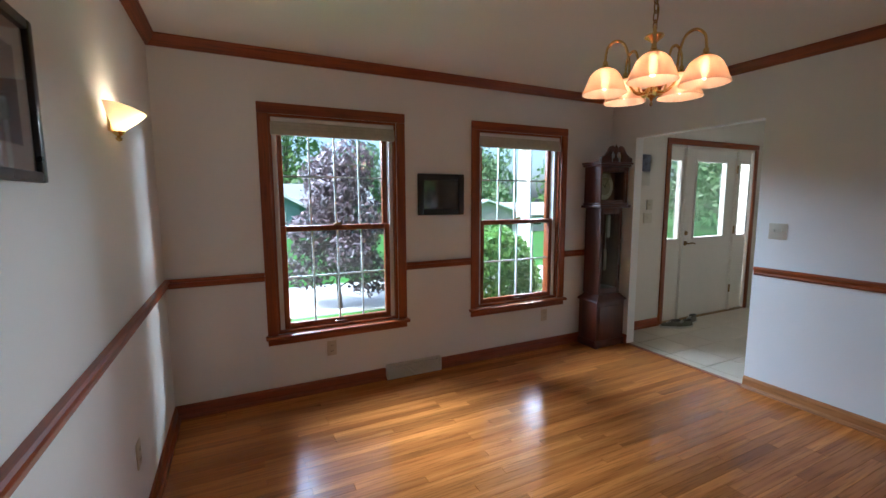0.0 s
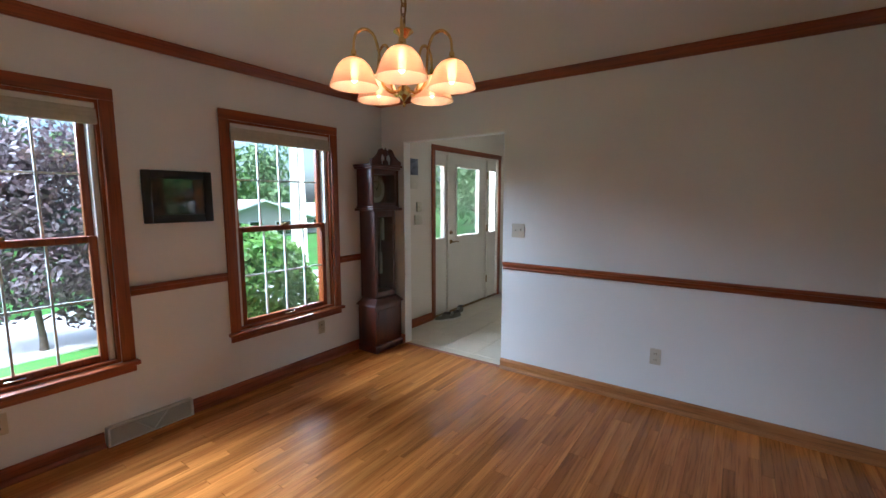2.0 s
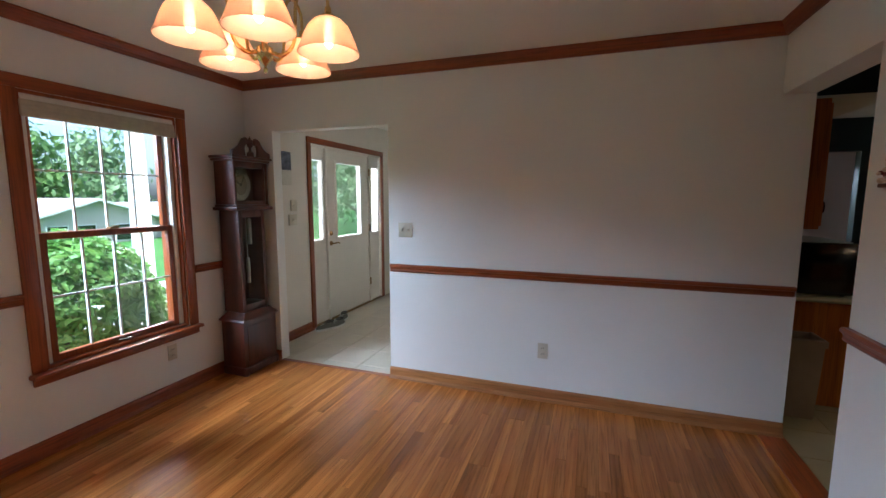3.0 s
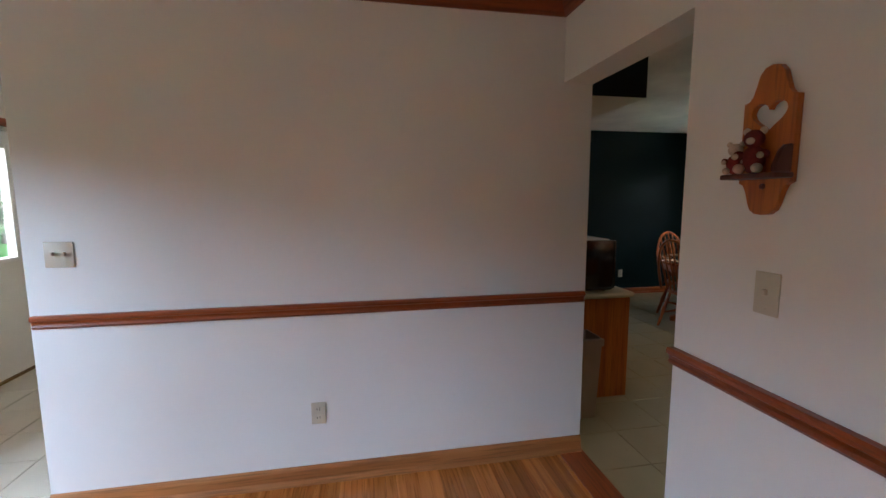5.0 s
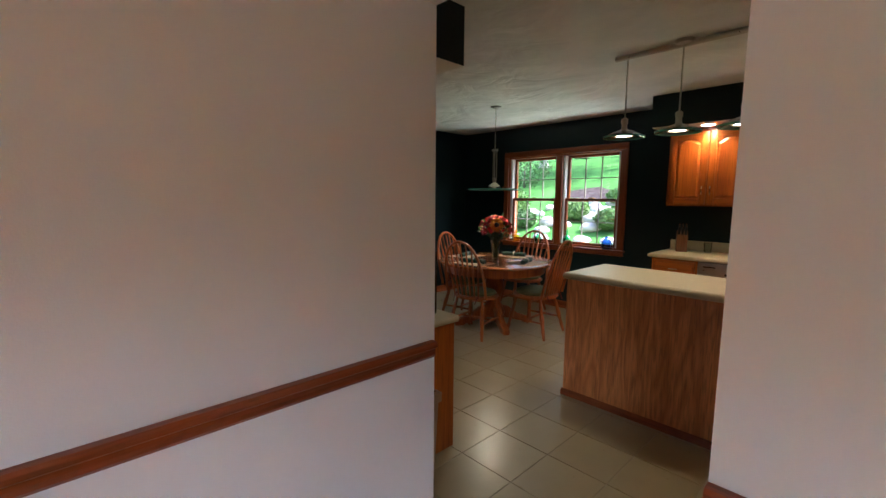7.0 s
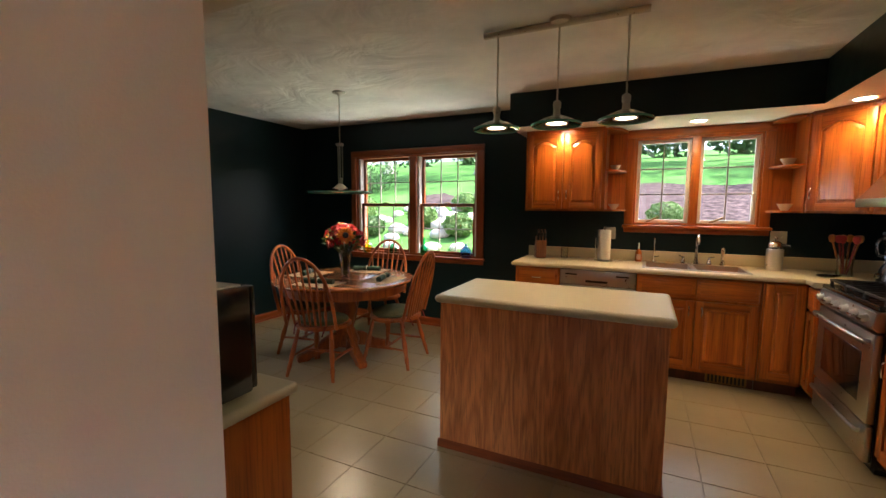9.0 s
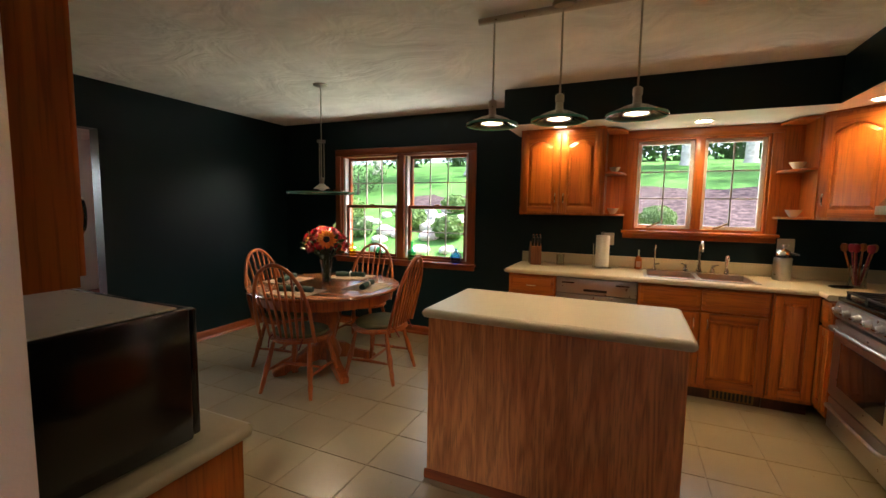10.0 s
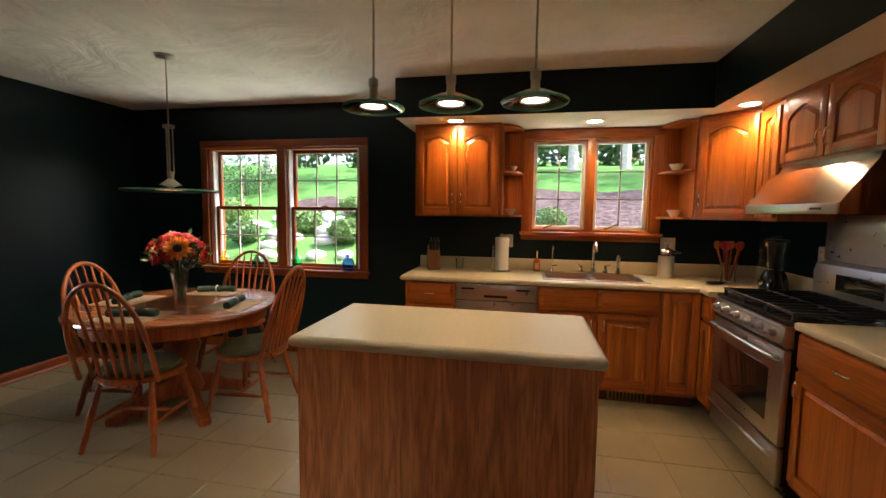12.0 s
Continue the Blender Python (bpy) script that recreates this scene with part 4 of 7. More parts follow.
def heart_shelf(m):
    """A carved wall shelf with a heart cut out of its back; faces +y before the pose."""
    s = thing("wall_shelf", m, "varnished pine wall shelf with a heart-shaped cut-out", "shelf")
    half = [(0, 0.385), (0.02, 0.38), (0.034, 0.364), (0.043, 0.335), (0.05, 0.315), (0.06, 0.303), (0.076, 0.298), (0.076, 0.085), (0.062, 0.078), (0.053, 0.06), (0.044, 0.03), (0.036, 0.013), (0.02, 0.002), (0, 0.0)]
    out = half + [(-x, z) for x, z in half[-2:0:-1]]
    heart = [(0.0042 * 16 * math.sin(t) ** 3 * 0.78, 0.258 + 0.0034 * (13 * math.cos(t) - 5 * math.cos(2 * t) - 2 * math.cos(3 * t) - math.cos(4 * t)) * 0.82) for t in [2 * math.pi * k / 28 for k in range(28)]]
    bm = bmesh.new()
    loops = []
    for y in (0.003, 0.021):
        o = [bm.verts.new((x, y, z)) for x, z in out]
        i = [bm.verts.new((x, y, z)) for x, z in heart]
        eo = [bm.edges.new((o[k], o[(k + 1) % len(o)])) for k in range(len(o))]
        ei = [bm.edges.new((i[k], i[(k + 1) % len(i)])) for k in range(len(i))]
        bmesh.ops.triangle_fill(bm, edges=eo + ei, use_beauty=True)
        loops.append((o, i))
    for a, b in zip(*loops):
        for k in range(len(a)):
            bm.faces.new((a[k], a[(k + 1) % len(a)], b[(k + 1) % len(b)], b[k]))
    part("back_board", bm, PINE, s, smooth=False)
    part("ledge", boxes((-0.084, 0.02, 0.094, 0.084, 0.08, 0.108), bevel=0.004), CLOCK_WOOD, s)
    part("end_board", sheet([(0.021, 0.108), (0.076, 0.108), (0.076, 0.125), (0.06, 0.16), (0.045, 0.175), (0.021, 0.178)], 0.012, "x", -0.078, 0.003), CLOCK_WOOD, s, "dark-stained end board")
    part("peg", lathe([(0.008, 0), (0.006, 0.006), (0, 0.008)], 10, pose(0, 0.021, 0.075, -90)), CLOCK_WOOD, s, "dark peg")


SHELF = pose(2.374, S, 1.406) @ Matrix.Diagonal((0.95, 0.97, 0.985, 1))
heart_shelf(SHELF)
FUR = plain("cream_plush", (0.62, 0.50, 0.40), 0.95, vary=0.15, scale=60, bump=0.8, bump_scale=300)
RED_CLOTH = plain("dark_red_cloth", (0.16, 0.018, 0.02), 0.85, vary=0.25, scale=50, bump=0.4, bump_scale=300)


def blob(bm, x, y, z, rx, ry, rz, mat=0, seg=12):
    made = bmesh.ops.create_uvsphere(bm, u_segments=seg, v_segments=seg // 2 + 2, radius=1, matrix=Matrix.Translation((x, y, z)) @ Matrix.Diagonal((rx, ry, rz, 1)))
    for f in {f for v in made["verts"] for f in v.link_faces}:
        f.material_index = mat


def plush(m, size, label, hood=False):
    """A small stuffed bear in a red jumper, one plain body."""
    bm = bmesh.new()
    blob(bm, 0, 0, 0.045, 0.034, 0.03, 0.045, 1)
    blob(bm, 0, 0.004, 0.108, 0.03, 0.028, 0.028, 1 if hood else 0)
    blob(bm, 0, 0.028, 0.1, 0.013, 0.012, 0.011)
    for s in (-1, 1):
        blob(bm, s * 0.024, 0, 0.132, 0.012, 0.007, 0.012)
        blob(bm, s * 0.026, 0.034, 0.016, 0.014, 0.028, 0.015)
        blob(bm, s * 0.036, 0.016, 0.06, 0.013, 0.026, 0.013, 1)
        blob(bm, s * 0.036, 0.042, 0.054, 0.01, 0.01, 0.01)
    return solo("plush_toy", bm, [FUR, RED_CLOTH], label, "plush toy", m @ Matrix.Diagonal((size, size, size, 1)), "plush bears on the shelf")


plush(SHELF @ pose(0.012, 0.045, 0.108, 0, 0, 20), 0.84, "cream plush bear in a dark red hood on a shelf", True)
plush(SHELF @ pose(0.06, 0.055, 0.108, 0, 0, 35), 0.62, "smaller cream plush bear in a red jumper on a shelf")


# ---------------------------------------------------------------- kitchen cabinets
def arch(u0, u1, v0, v1, rise):
    n = 10
    top = [(u1 - (u1 - u0) * k / n, v1 - rise + rise * math.sin(math.pi * k / n)) for k in range(n + 1)]
    return [(u0, v0), (u1, v0)] + top


def cab_door(parent, name, u0, u1, v0, v1, arched, pull=None, frame=0.055, mats=None):
    """A raised-panel door in the plane y = 0 that faces +y; pull: (u, v, upright)."""
    z_mat, x_mat = mats or (CAB_Z, CAB_X)
    d = part(name, boxes((u0, 0.0, v0, u1, 0.008, v1)), z_mat, parent, smooth=False)
    part("stile", boxes((u0, 0.008, v0, u0 + frame, 0.02, v1), bevel=0.003), z_mat, d)
    part("stile", boxes((u1 - frame, 0.008, v0, u1, 0.02, v1), bevel=0.003), z_mat, d)
    part("rail", boxes((u0 + frame, 0.008, v0, u1 - frame, 0.02, v0 + frame), bevel=0.003), x_mat, d)
    a, b = u0 + frame, u1 - frame
    rise = min(0.06, (b - a) * 0.22) if arched else 0.0
    if arched:
        n = 10
        low = [(a + (b - a) * k / n, v1 - frame - rise + rise * math.sin(math.pi * k / n)) for k in range(n + 1)]
        part("rail", sheet(low + [(b, v1), (a, v1)], 0.012, "y", 0.008), x_mat, d, smooth=False)
    else:
        part("rail", boxes((a, 0.008, v1 - frame, b, 0.02, v1), bevel=0.003), x_mat, d)
    g = 0.012
    pan = arch(a + g, b - g, v0 + frame + g, v1 - frame - g, rise) if arched else [(a + g, v0 + frame + g), (b - g, v0 + frame + g), (b - g, v1 - frame - g), (a + g, v1 - frame - g)]
    bm = sheet(pan, 0.012, "y", 0.0075)
    front = [f for f in bm.faces if len(f.verts) == len(pan) and f.calc_center_median().y > 0.015]
    made = bmesh.ops.inset_individual(bm, faces=front, thickness=0.022, depth=0.0)
    edge = {v for f in front for v in f.verts}
    for v in bm.verts:
        if v not in edge and v.co.y > 0.015:
            v.co.y = 0.0095
    part("raised_panel", bm, z_mat, d, smooth=False)
    if pull:
        u, v, up = pull
        pts = [(u, 0.02, v - 0.042), (u, 0.04, v - 0.036), (u, 0.046, v), (u, 0.04, v + 0.036), (u, 0.02, v + 0.042)] if up else [(u - 0.042, 0.02, v), (u - 0.036, 0.04, v), (u, 0.046, v), (u + 0.036, 0.04, v), (u + 0.042, 0.02, v)]
        part("pull", tube(curve(pts, 4), 0.0055, 8), CHROME, d, "chrome bow pull")
    return d


def drawer(parent, u0, u1, v0, v1, pull=True, mats=None):
    d = part("drawer", boxes((u0, 0.0, v0, u1, 0.02, v1), bevel=0.006), (mats or (CAB_Z, CAB_X))[1], parent)
    part("drawer_panel", boxes((u0 + 0.025, 0.019, v0 + 0.025, u1 - 0.025, 0.024, v1 - 0.025), bevel=0.004), (mats or (CAB_Z, CAB_X))[1], d)
    if pull:
        u, v = (u0 + u1) / 2, (v0 + v1) / 2
        part("pull", tube(curve([(u - 0.042, 0.022, v), (u - 0.036, 0.042, v), (u, 0.048, v), (u + 0.036, 0.042, v), (u + 0.042, 0.022, v)], 4), 0.0055, 8), CHROME, d, "chrome bow pull")
    return d


def base_unit(m, w, depth, label, fronts, h=0.875):
    """A base cabinet: its front in the plane y = 0 facing +y, u from 0 to w. Toe kick below."""
    c = thing("base_cabinet", m, label, "cabinet", "kitchen base cabinets")
    part("body", boxes((0, -depth, 0.1, w, -0.002, h)), CAB_Z, c, smooth=False)
    # the toe kick is set back, in a darker wood than the body
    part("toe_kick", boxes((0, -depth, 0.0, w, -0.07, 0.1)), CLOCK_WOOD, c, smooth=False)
    part("face_frame", boxes((0, -0.002, 0.1, 0.03, 0.001, h), (w - 0.03, -0.002, 0.1, w, 0.001, h), (0.03, -0.002, h - 0.03, w - 0.03, 0.001, h), (0.03, -0.002, 0.1, w - 0.03, 0.001, 0.13)), CAB_Z, c, smooth=False)
    for f in fronts:
        kind, u0, u1, v0, v1 = f[:5]
        if kind == "drawer":
            drawer(c, u0, u1, v0, v1, f[5] if len(f) > 5 else True)
        else:
            cab_door(c, "cabinet_door", u0, u1, v0, v1, False, f[5] if len(f) > 5 else None)
    return c


# poses whose +y looks into the room: for the south wall no turn, for the west wall a turn of -90
SY, WX = -4.14, 1.885
base_unit(pose(3.665, SY, 0), 0.405, 0.575, "honey oak base cabinet with a drawer beside the dishwasher", [("drawer", 0.015, 0.39, 0.70, 0.86, True), ("door", 0.015, 0.39, 0.13, 0.68, (0.35, 0.6, True))])
base_unit(pose(2.17, SY, 0), 0.86, 0.575, "honey oak sink base with two doors", [("drawer", 0.015, 0.425, 0.70, 0.86, False), ("drawer", 0.435, 0.845, 0.70, 0.86, False),
          ("door", 0.015, 0.425, 0.13, 0.68, (0.385, 0.6, True)), ("door", 0.435, 0.845, 0.13, 0.68, (0.475, 0.6, True))])
base_unit(pose(1.90, SY, 0), 0.265, 0.575, "narrow honey oak corner base with a tall door", [("door", 0.012, 0.253, 0.13, 0.86)])
base_unit(pose(WX, -3.955, 0, 0, 0, -90), 0.18, 0.6, "narrow honey oak filler cabinet beside the range", [("drawer", 0.012, 0.168, 0.70, 0.86, False), ("door", 0.012, 0.168, 0.13, 0.68)])
base_unit(pose(WX - 0.055, -2.515, 0, 0, 0, -90), 0.655, 0.6, "honey oak base cabinet with a drawer over one door", [("drawer", 0.015, 0.64, 0.70, 0.86, True), ("door", 0.015, 0.64, 0.13, 0.68, (0.60, 0.6, True))])
base_unit(pose(WX - 0.055, -1.858, 0, 0, 0, -90), 0.655, 0.6, "honey oak base cabinet with a drawer over one door", [("drawer", 0.015, 0.64, 0.70, 0.86, True), ("door", 0.015, 0.64, 0.13, 0.68, (0.60, 0.6, True))])


def dishwasher(m, w):
    d = thing("dishwasher", m, "stainless steel dishwasher under the counter", "dishwasher")
    part("body", boxes((0.005, -0.56, 0.1, w - 0.005, -0.005, 0.87)), BLACK_MATT, d)
    part("door", boxes((0.006, -0.004, 0.12, w - 0.006, 0.022, 0.735), bevel=0.005), STEEL, d)
    p = part("control_panel", boxes((0.006, -0.004, 0.742, w - 0.006, 0.026, 0.868), bevel=0.006), STEEL, d)
    part("handle_recess", boxes((w / 2 - 0.09, 0.0255, 0.765, w / 2 + 0.09, 0.0275, 0.785), bevel=0.001), BLACK_MATT, p)
    for u in (0.06, w - 0.15):
        part("button_strip", boxes((u, 0.0255, 0.825, u + 0.1, 0.0275, 0.837)), DARK_GLASS, p)
    part("kick_plate", boxes((0.006, -0.06, 0.0, w - 0.006, -0.05, 0.1)), BLACK_MATT, d)


dishwasher(pose(3.032, SY, 0), 0.63)


def worktops():
    wt = thing("worktop", pose(0, 0, 0), "cream laminate worktop along the window wall", "worktop")
    # the south run round the sink's hole, the corner, and the piece beside the range
    sx0, sx1, sy0, sy1, f = 2.24, 2.98, -4.60, -4.20, SY + 0.03
    for a in ((sx1, KS + 0.02, 4.09, f), (1.915, KS + 0.02, sx0, f), (sx0, KS + 0.02, sx1, sy0), (sx0, sy1, sx1, f), (KW + 0.02, KS + 0.02, 1.915, f), (KW + 0.02, f, 1.915, -3.955)):
        part("slab", boxes((a[0], a[1], 0.876, a[2], a[3], 0.914)), LAMINATE, wt, smooth=False)
    nose = thing("worktop_edge", pose(0, 0, 0), "rolled cream front edge of the worktop", "worktop edge")
    part("edge", tube([(4.09, SY + 0.03, 0.895), (1.915, SY + 0.03, 0.895)], 0.019, 10), LAMINATE, nose)
    part("edge", tube([(1.915, SY + 0.03, 0.895), (1.915, -3.957, 0.895)], 0.019, 10), LAMINATE, nose)
    part("edge", tube([(4.09, KS + 0.02, 0.895), (4.09, SY + 0.03, 0.895)], 0.019, 10), LAMINATE, nose)
    b = thing("backsplash", pose(0, 0, 0), "low cream laminate upstand behind the worktop", "backsplash")
    part("upstand", boxes((KW, KS + 0.001, 0.914, 4.09, KS + 0.02, 1.015), bevel=0.004), LAMINATE, b)
    part("upstand", boxes((KW + 0.001, KS + 0.02, 0.914, KW + 0.02, -3.955, 1.015), bevel=0.004), LAMINATE, b)
    solo("worktop", boxes((KW + 0.001, -3.178, 0.876, 1.862, -1.85, 0.914), bevel=0.012), LAMINATE, "cream laminate worktop beside the range", "worktop")


worktops()


def sink():
    s = thing("kitchen_sink", pose(2.61, -4.40, 0.914), "stainless steel sink set in the worktop", "sink")
    a, b, d = 0.385, 0.215, 0.17
    part("rim", boxes((-a, -b, 0.0, -a + 0.03, b, 0.006), (a - 0.03, -b, 0, a, b, 0.006), (-a + 0.03, -b, 0, a - 0.03, -b + 0.03, 0.006), (-a + 0.03, b - 0.03, 0, a - 0.03, b, 0.006), (-0.02, -b + 0.03, -0.01, 0.02, b - 0.03, 0.004), bevel=0.002), STEEL, s)
    for x0, x1 in ((-a + 0.03, -0.02), (0.02, a - 0.03)):
        part("bowl", boxes((x0 - 0.002, -b + 0.028, -d, x0, b - 0.028, 0), (x1, -b + 0.028, -d, x1 + 0.002, b - 0.028, 0), (x0, -b + 0.026, -d, x1, -b + 0.028, 0), (x0, b - 0.028, -d, x1, b - 0.026, 0), (x0, -b + 0.028, -d - 0.002, x1, b - 0.028, -d)), STEEL, s)
    t = thing("kitchen_tap", pose(2.56, -4.665, 0.914), "chrome kitchen tap with a tall spout and cross handles", "tap")
    part("base", boxes((-0.12, -0.022, 0, 0.12, 0.022, 0.01), bevel=0.005), CHROME, t)
    part("spout", tube(curve([(0, 0, 0.0), (0, 0, 0.12), (0, 0, 0.2), (0, 0.03, 0.255), (0, 0.09, 0.265), (0, 0.14, 0.22), (0, 0.145, 0.19)], 6), 0.012, 12), CHROME, t)
    part("collar", lathe([(0.024, 0), (0.022, 0.03), (0.014, 0.05), (0.016, 0.08), (0.012, 0.09)], 16), CHROME, t)
    for x in (-0.1, 0.1):
        h = part("valve", lathe([(0.022, 0), (0.018, 0.025), (0.01, 0.04), (0.012, 0.06), (0, 0.065)], 14, pose(x, 0, 0.008)), CHROME, t)
        part("lever", tube([(x, 0, 0.062), (x * 1.35, 0.03, 0.075)], 0.006, 8), CHROME, h)
    f = thing("filter_tap", pose(2.90, -4.66, 0.914), "slim chrome filter tap beside the sink", "tap")
    part("stem", tube(curve([(0, 0, 0), (0, 0, 0.16), (0, 0.01, 0.21), (0, 0.05, 0.225), (0, 0.07, 0.2)], 5), 0.006, 10), CHROME, f)
    part("collar", lathe([(0.018, 0), (0.014, 0.02), (0.007, 0.035)], 12), CHROME, f)
    part("lever", tube([(0, 0, 0.05), (-0.04, 0.0, 0.06)], 0.005, 8), BLACK_MATT, f)
    sp = thing("side_spray", pose(2.36, -4.66, 0.914), "chrome hand spray beside the tap", "tap")
    part("base", lathe([(0.022, 0), (0.018, 0.03), (0.014, 0.05), (0, 0.05)], 14), CHROME, sp)
    part("head", lathe([(0.012, 0.05), (0.012, 0.1), (0.02, 0.125), (0.02, 0.15), (0.012, 0.16), (0, 0.16)], 14), CHROME, sp)


sink()


def wall_unit(m, w, h, doors, label, z0=1.385, depth=0.33):
    c = thing("wall_cabinet", m, label, "cabinet", "kitchen wall cabinets")
    part("body", boxes((0, -depth, z0, w, -0.002, z0 + h)), CAB_Z, c, smooth=False)
    part("crown", boxes((0, -depth, z0 + h, w, 0.018, z0 + h + 0.012), bevel=0.004), CAB_X, c)
    for u0, u1, side in doors:
        cab_door(c, "cabinet_door", u0, u1, z0 + 0.02, z0 + h - 0.03, True, (u1 - 0.028 if side > 0 else u0 + 0.028, z0 + 0.15, True))
    return c


UY, UX = -4.39, 1.61
wall_unit(pose(3.345, UY, 0), 0.715, 0.742, [(0.02, 0.35, 1), (0.365, 0.695, -1)], "honey oak wall cabinet with two arched doors")


def end_shelf(m, flip, label):
    """Open corner shelves at the end of a wall cabinet; u from 0 to 0.18, away from the cabinet."""
    c = thing("open_end_shelf", m, label, "shelf", "open end shelves")
    part("back", boxes((0, -0.33, 1.385, 0.18 * flip, -0.318, 2.127)), CAB_Z, c, smooth=False)
    part("side", boxes((0, -0.318, 1.385, 0.012 * flip, -0.002, 2.127)), CAB_Z, c, smooth=False)
    q = [(0.012 * flip, -0.318)] + [(0.012 * flip + 0.168 * flip * math.sin(a), -0.318 + 0.31 * math.cos(a)) for a in [k * math.pi / 16 for k in range(9)]]
    for z in (1.385, 1.745, 2.115):
        part("shelf_board", sheet(q, 0.016, "z", z, 0.004), CAB_X, c)


end_shelf(pose(3.345, UY, 0), -1, "honey oak open end shelves with rounded boards")
end_shelf(pose(1.895, UY, 0), 1, "honey oak open end shelves with rounded boards")


def bowl(x, y, z, r, label):
    b = solo("small_bowl", lathe([(0, 0), (r * 0.45, 0), (r * 0.5, 0.006), (r * 0.8, r * 0.6), (r, r * 1.0), (r * 0.95, r * 1.0), (r * 0.74, r * 0.62), (r * 0.42, 0.012), (0, 0.012)], 20), CERAMIC, label, "bowl", pose(x, y, z), "bowls on the end shelves")
    return b


for x, z, r in ((3.265, 1.402, 0.05), (3.265, 1.762, 0.048), (1.975, 1.402, 0.055), (1.975, 1.762, 0.055)):
    bowl(x, -4.58, z, r, "small cream ceramic bowl on an oak end shelf")

# the diagonal corner cabinet and the wall cabinets towards the range
cor = thing("corner_wall_cabinet", pose(0, 0, 0), "honey oak diagonal corner wall cabinet with an arched door", "cabinet", "kitchen wall cabinets")
part("body", sheet([(KW, KS), (1.895, KS), (1.895, UY), (UX, -4.115), (KW, -4.115)], 0.742, "z", 1.385), CAB_Z, cor, smooth=False)
part("crown", sheet([(KW, KS), (1.895, KS), (1.895, UY + 0.02), (UX + 0.02, -4.115), (KW, -4.115)], 0.012, "z", 2.127), CAB_X, cor, smooth=False)
dg = cab_door(cor, "cabinet_door", 0.015, 0.38, 1.405, 2.10, True, (0.352, 1.53, True))
dg.matrix_basis = pose(UX + 0.001, -4.114, 0, 0, 0, -44)
wall_unit(pose(UX, -3.875, 0, 0, 0, -90), 0.235, 0.742, [(0.012, 0.223, -1)], "narrow honey oak wall cabinet with an arched door")
hc = thing("hood_cabinet", pose(UX, -3.06, 0, 0, 0, -90), "short honey oak cabinet with two arched doors over the range hood", "cabinet", "kitchen wall cabinets")
part("body", boxes((0, -0.33, 1.715, 0.81, -0.002, 2.127)), CAB_Z, hc, smooth=False)
part("crown", boxes((0, -0.33, 2.127, 0.81, 0.018, 2.139), bevel=0.004), CAB_X, hc)
cab_door(hc, "cabinet_door", 0.015, 0.40, 1.735, 2.10, True, (0.372, 1.83, True))
cab_door(hc, "cabinet_door", 0.41, 0.795, 1.735, 2.10, True, (0.438, 1.83, True))
wall_unit(pose(UX, -2.40, 0, 0, 0, -90), 0.655, 0.742, [(0.02, 0.32, 1), (0.335, 0.635, -1)], "honey oak wall cabinet with two arched doors")


def range_hood():
    h = thing("range_hood", pose(KW, -3.515, 1.43), "stainless steel sloping range hood", "range hood")
    w = 0.40
    out = [(0.002, 0.0), (0.48, 0.0), (0.48, 0.05), (0.34, 0.25), (0.33, 0.285), (0.002, 0.285)]
    bm = bmesh.new()
    a = [bm.verts.new((x, -w, z)) for x, z in out]
    b = [bm.verts.new((x, w, z)) for x, z in out]
    bm.faces.new(a)
    bm.faces.new(b[::-1])
    for i in range(len(a)):
        if i != 0:
            bm.faces.new((a[i], b[i], b[(i + 1) % 6], a[(i + 1) % 6]))
    part("canopy", bm, HOOD_STEEL, h, smooth=False)
    part("lip", boxes((0.478, -w - 0.004, 0.0, 0.488, w + 0.004, 0.052), bevel=0.003), STEEL, h)
    part("filter", boxes((0.03, -w + 0.02, 0.012, 0.45, w - 0.02, 0.02)), plain("filter_mesh", (0.2, 0.2, 0.2), 0.4, 1.0, vary=0.3, scale=120), h)
    part("switch_bar", boxes((0.487, 0.22, 0.02, 0.491, 0.30, 0.032)), BLACK_MATT, h)


range_hood()


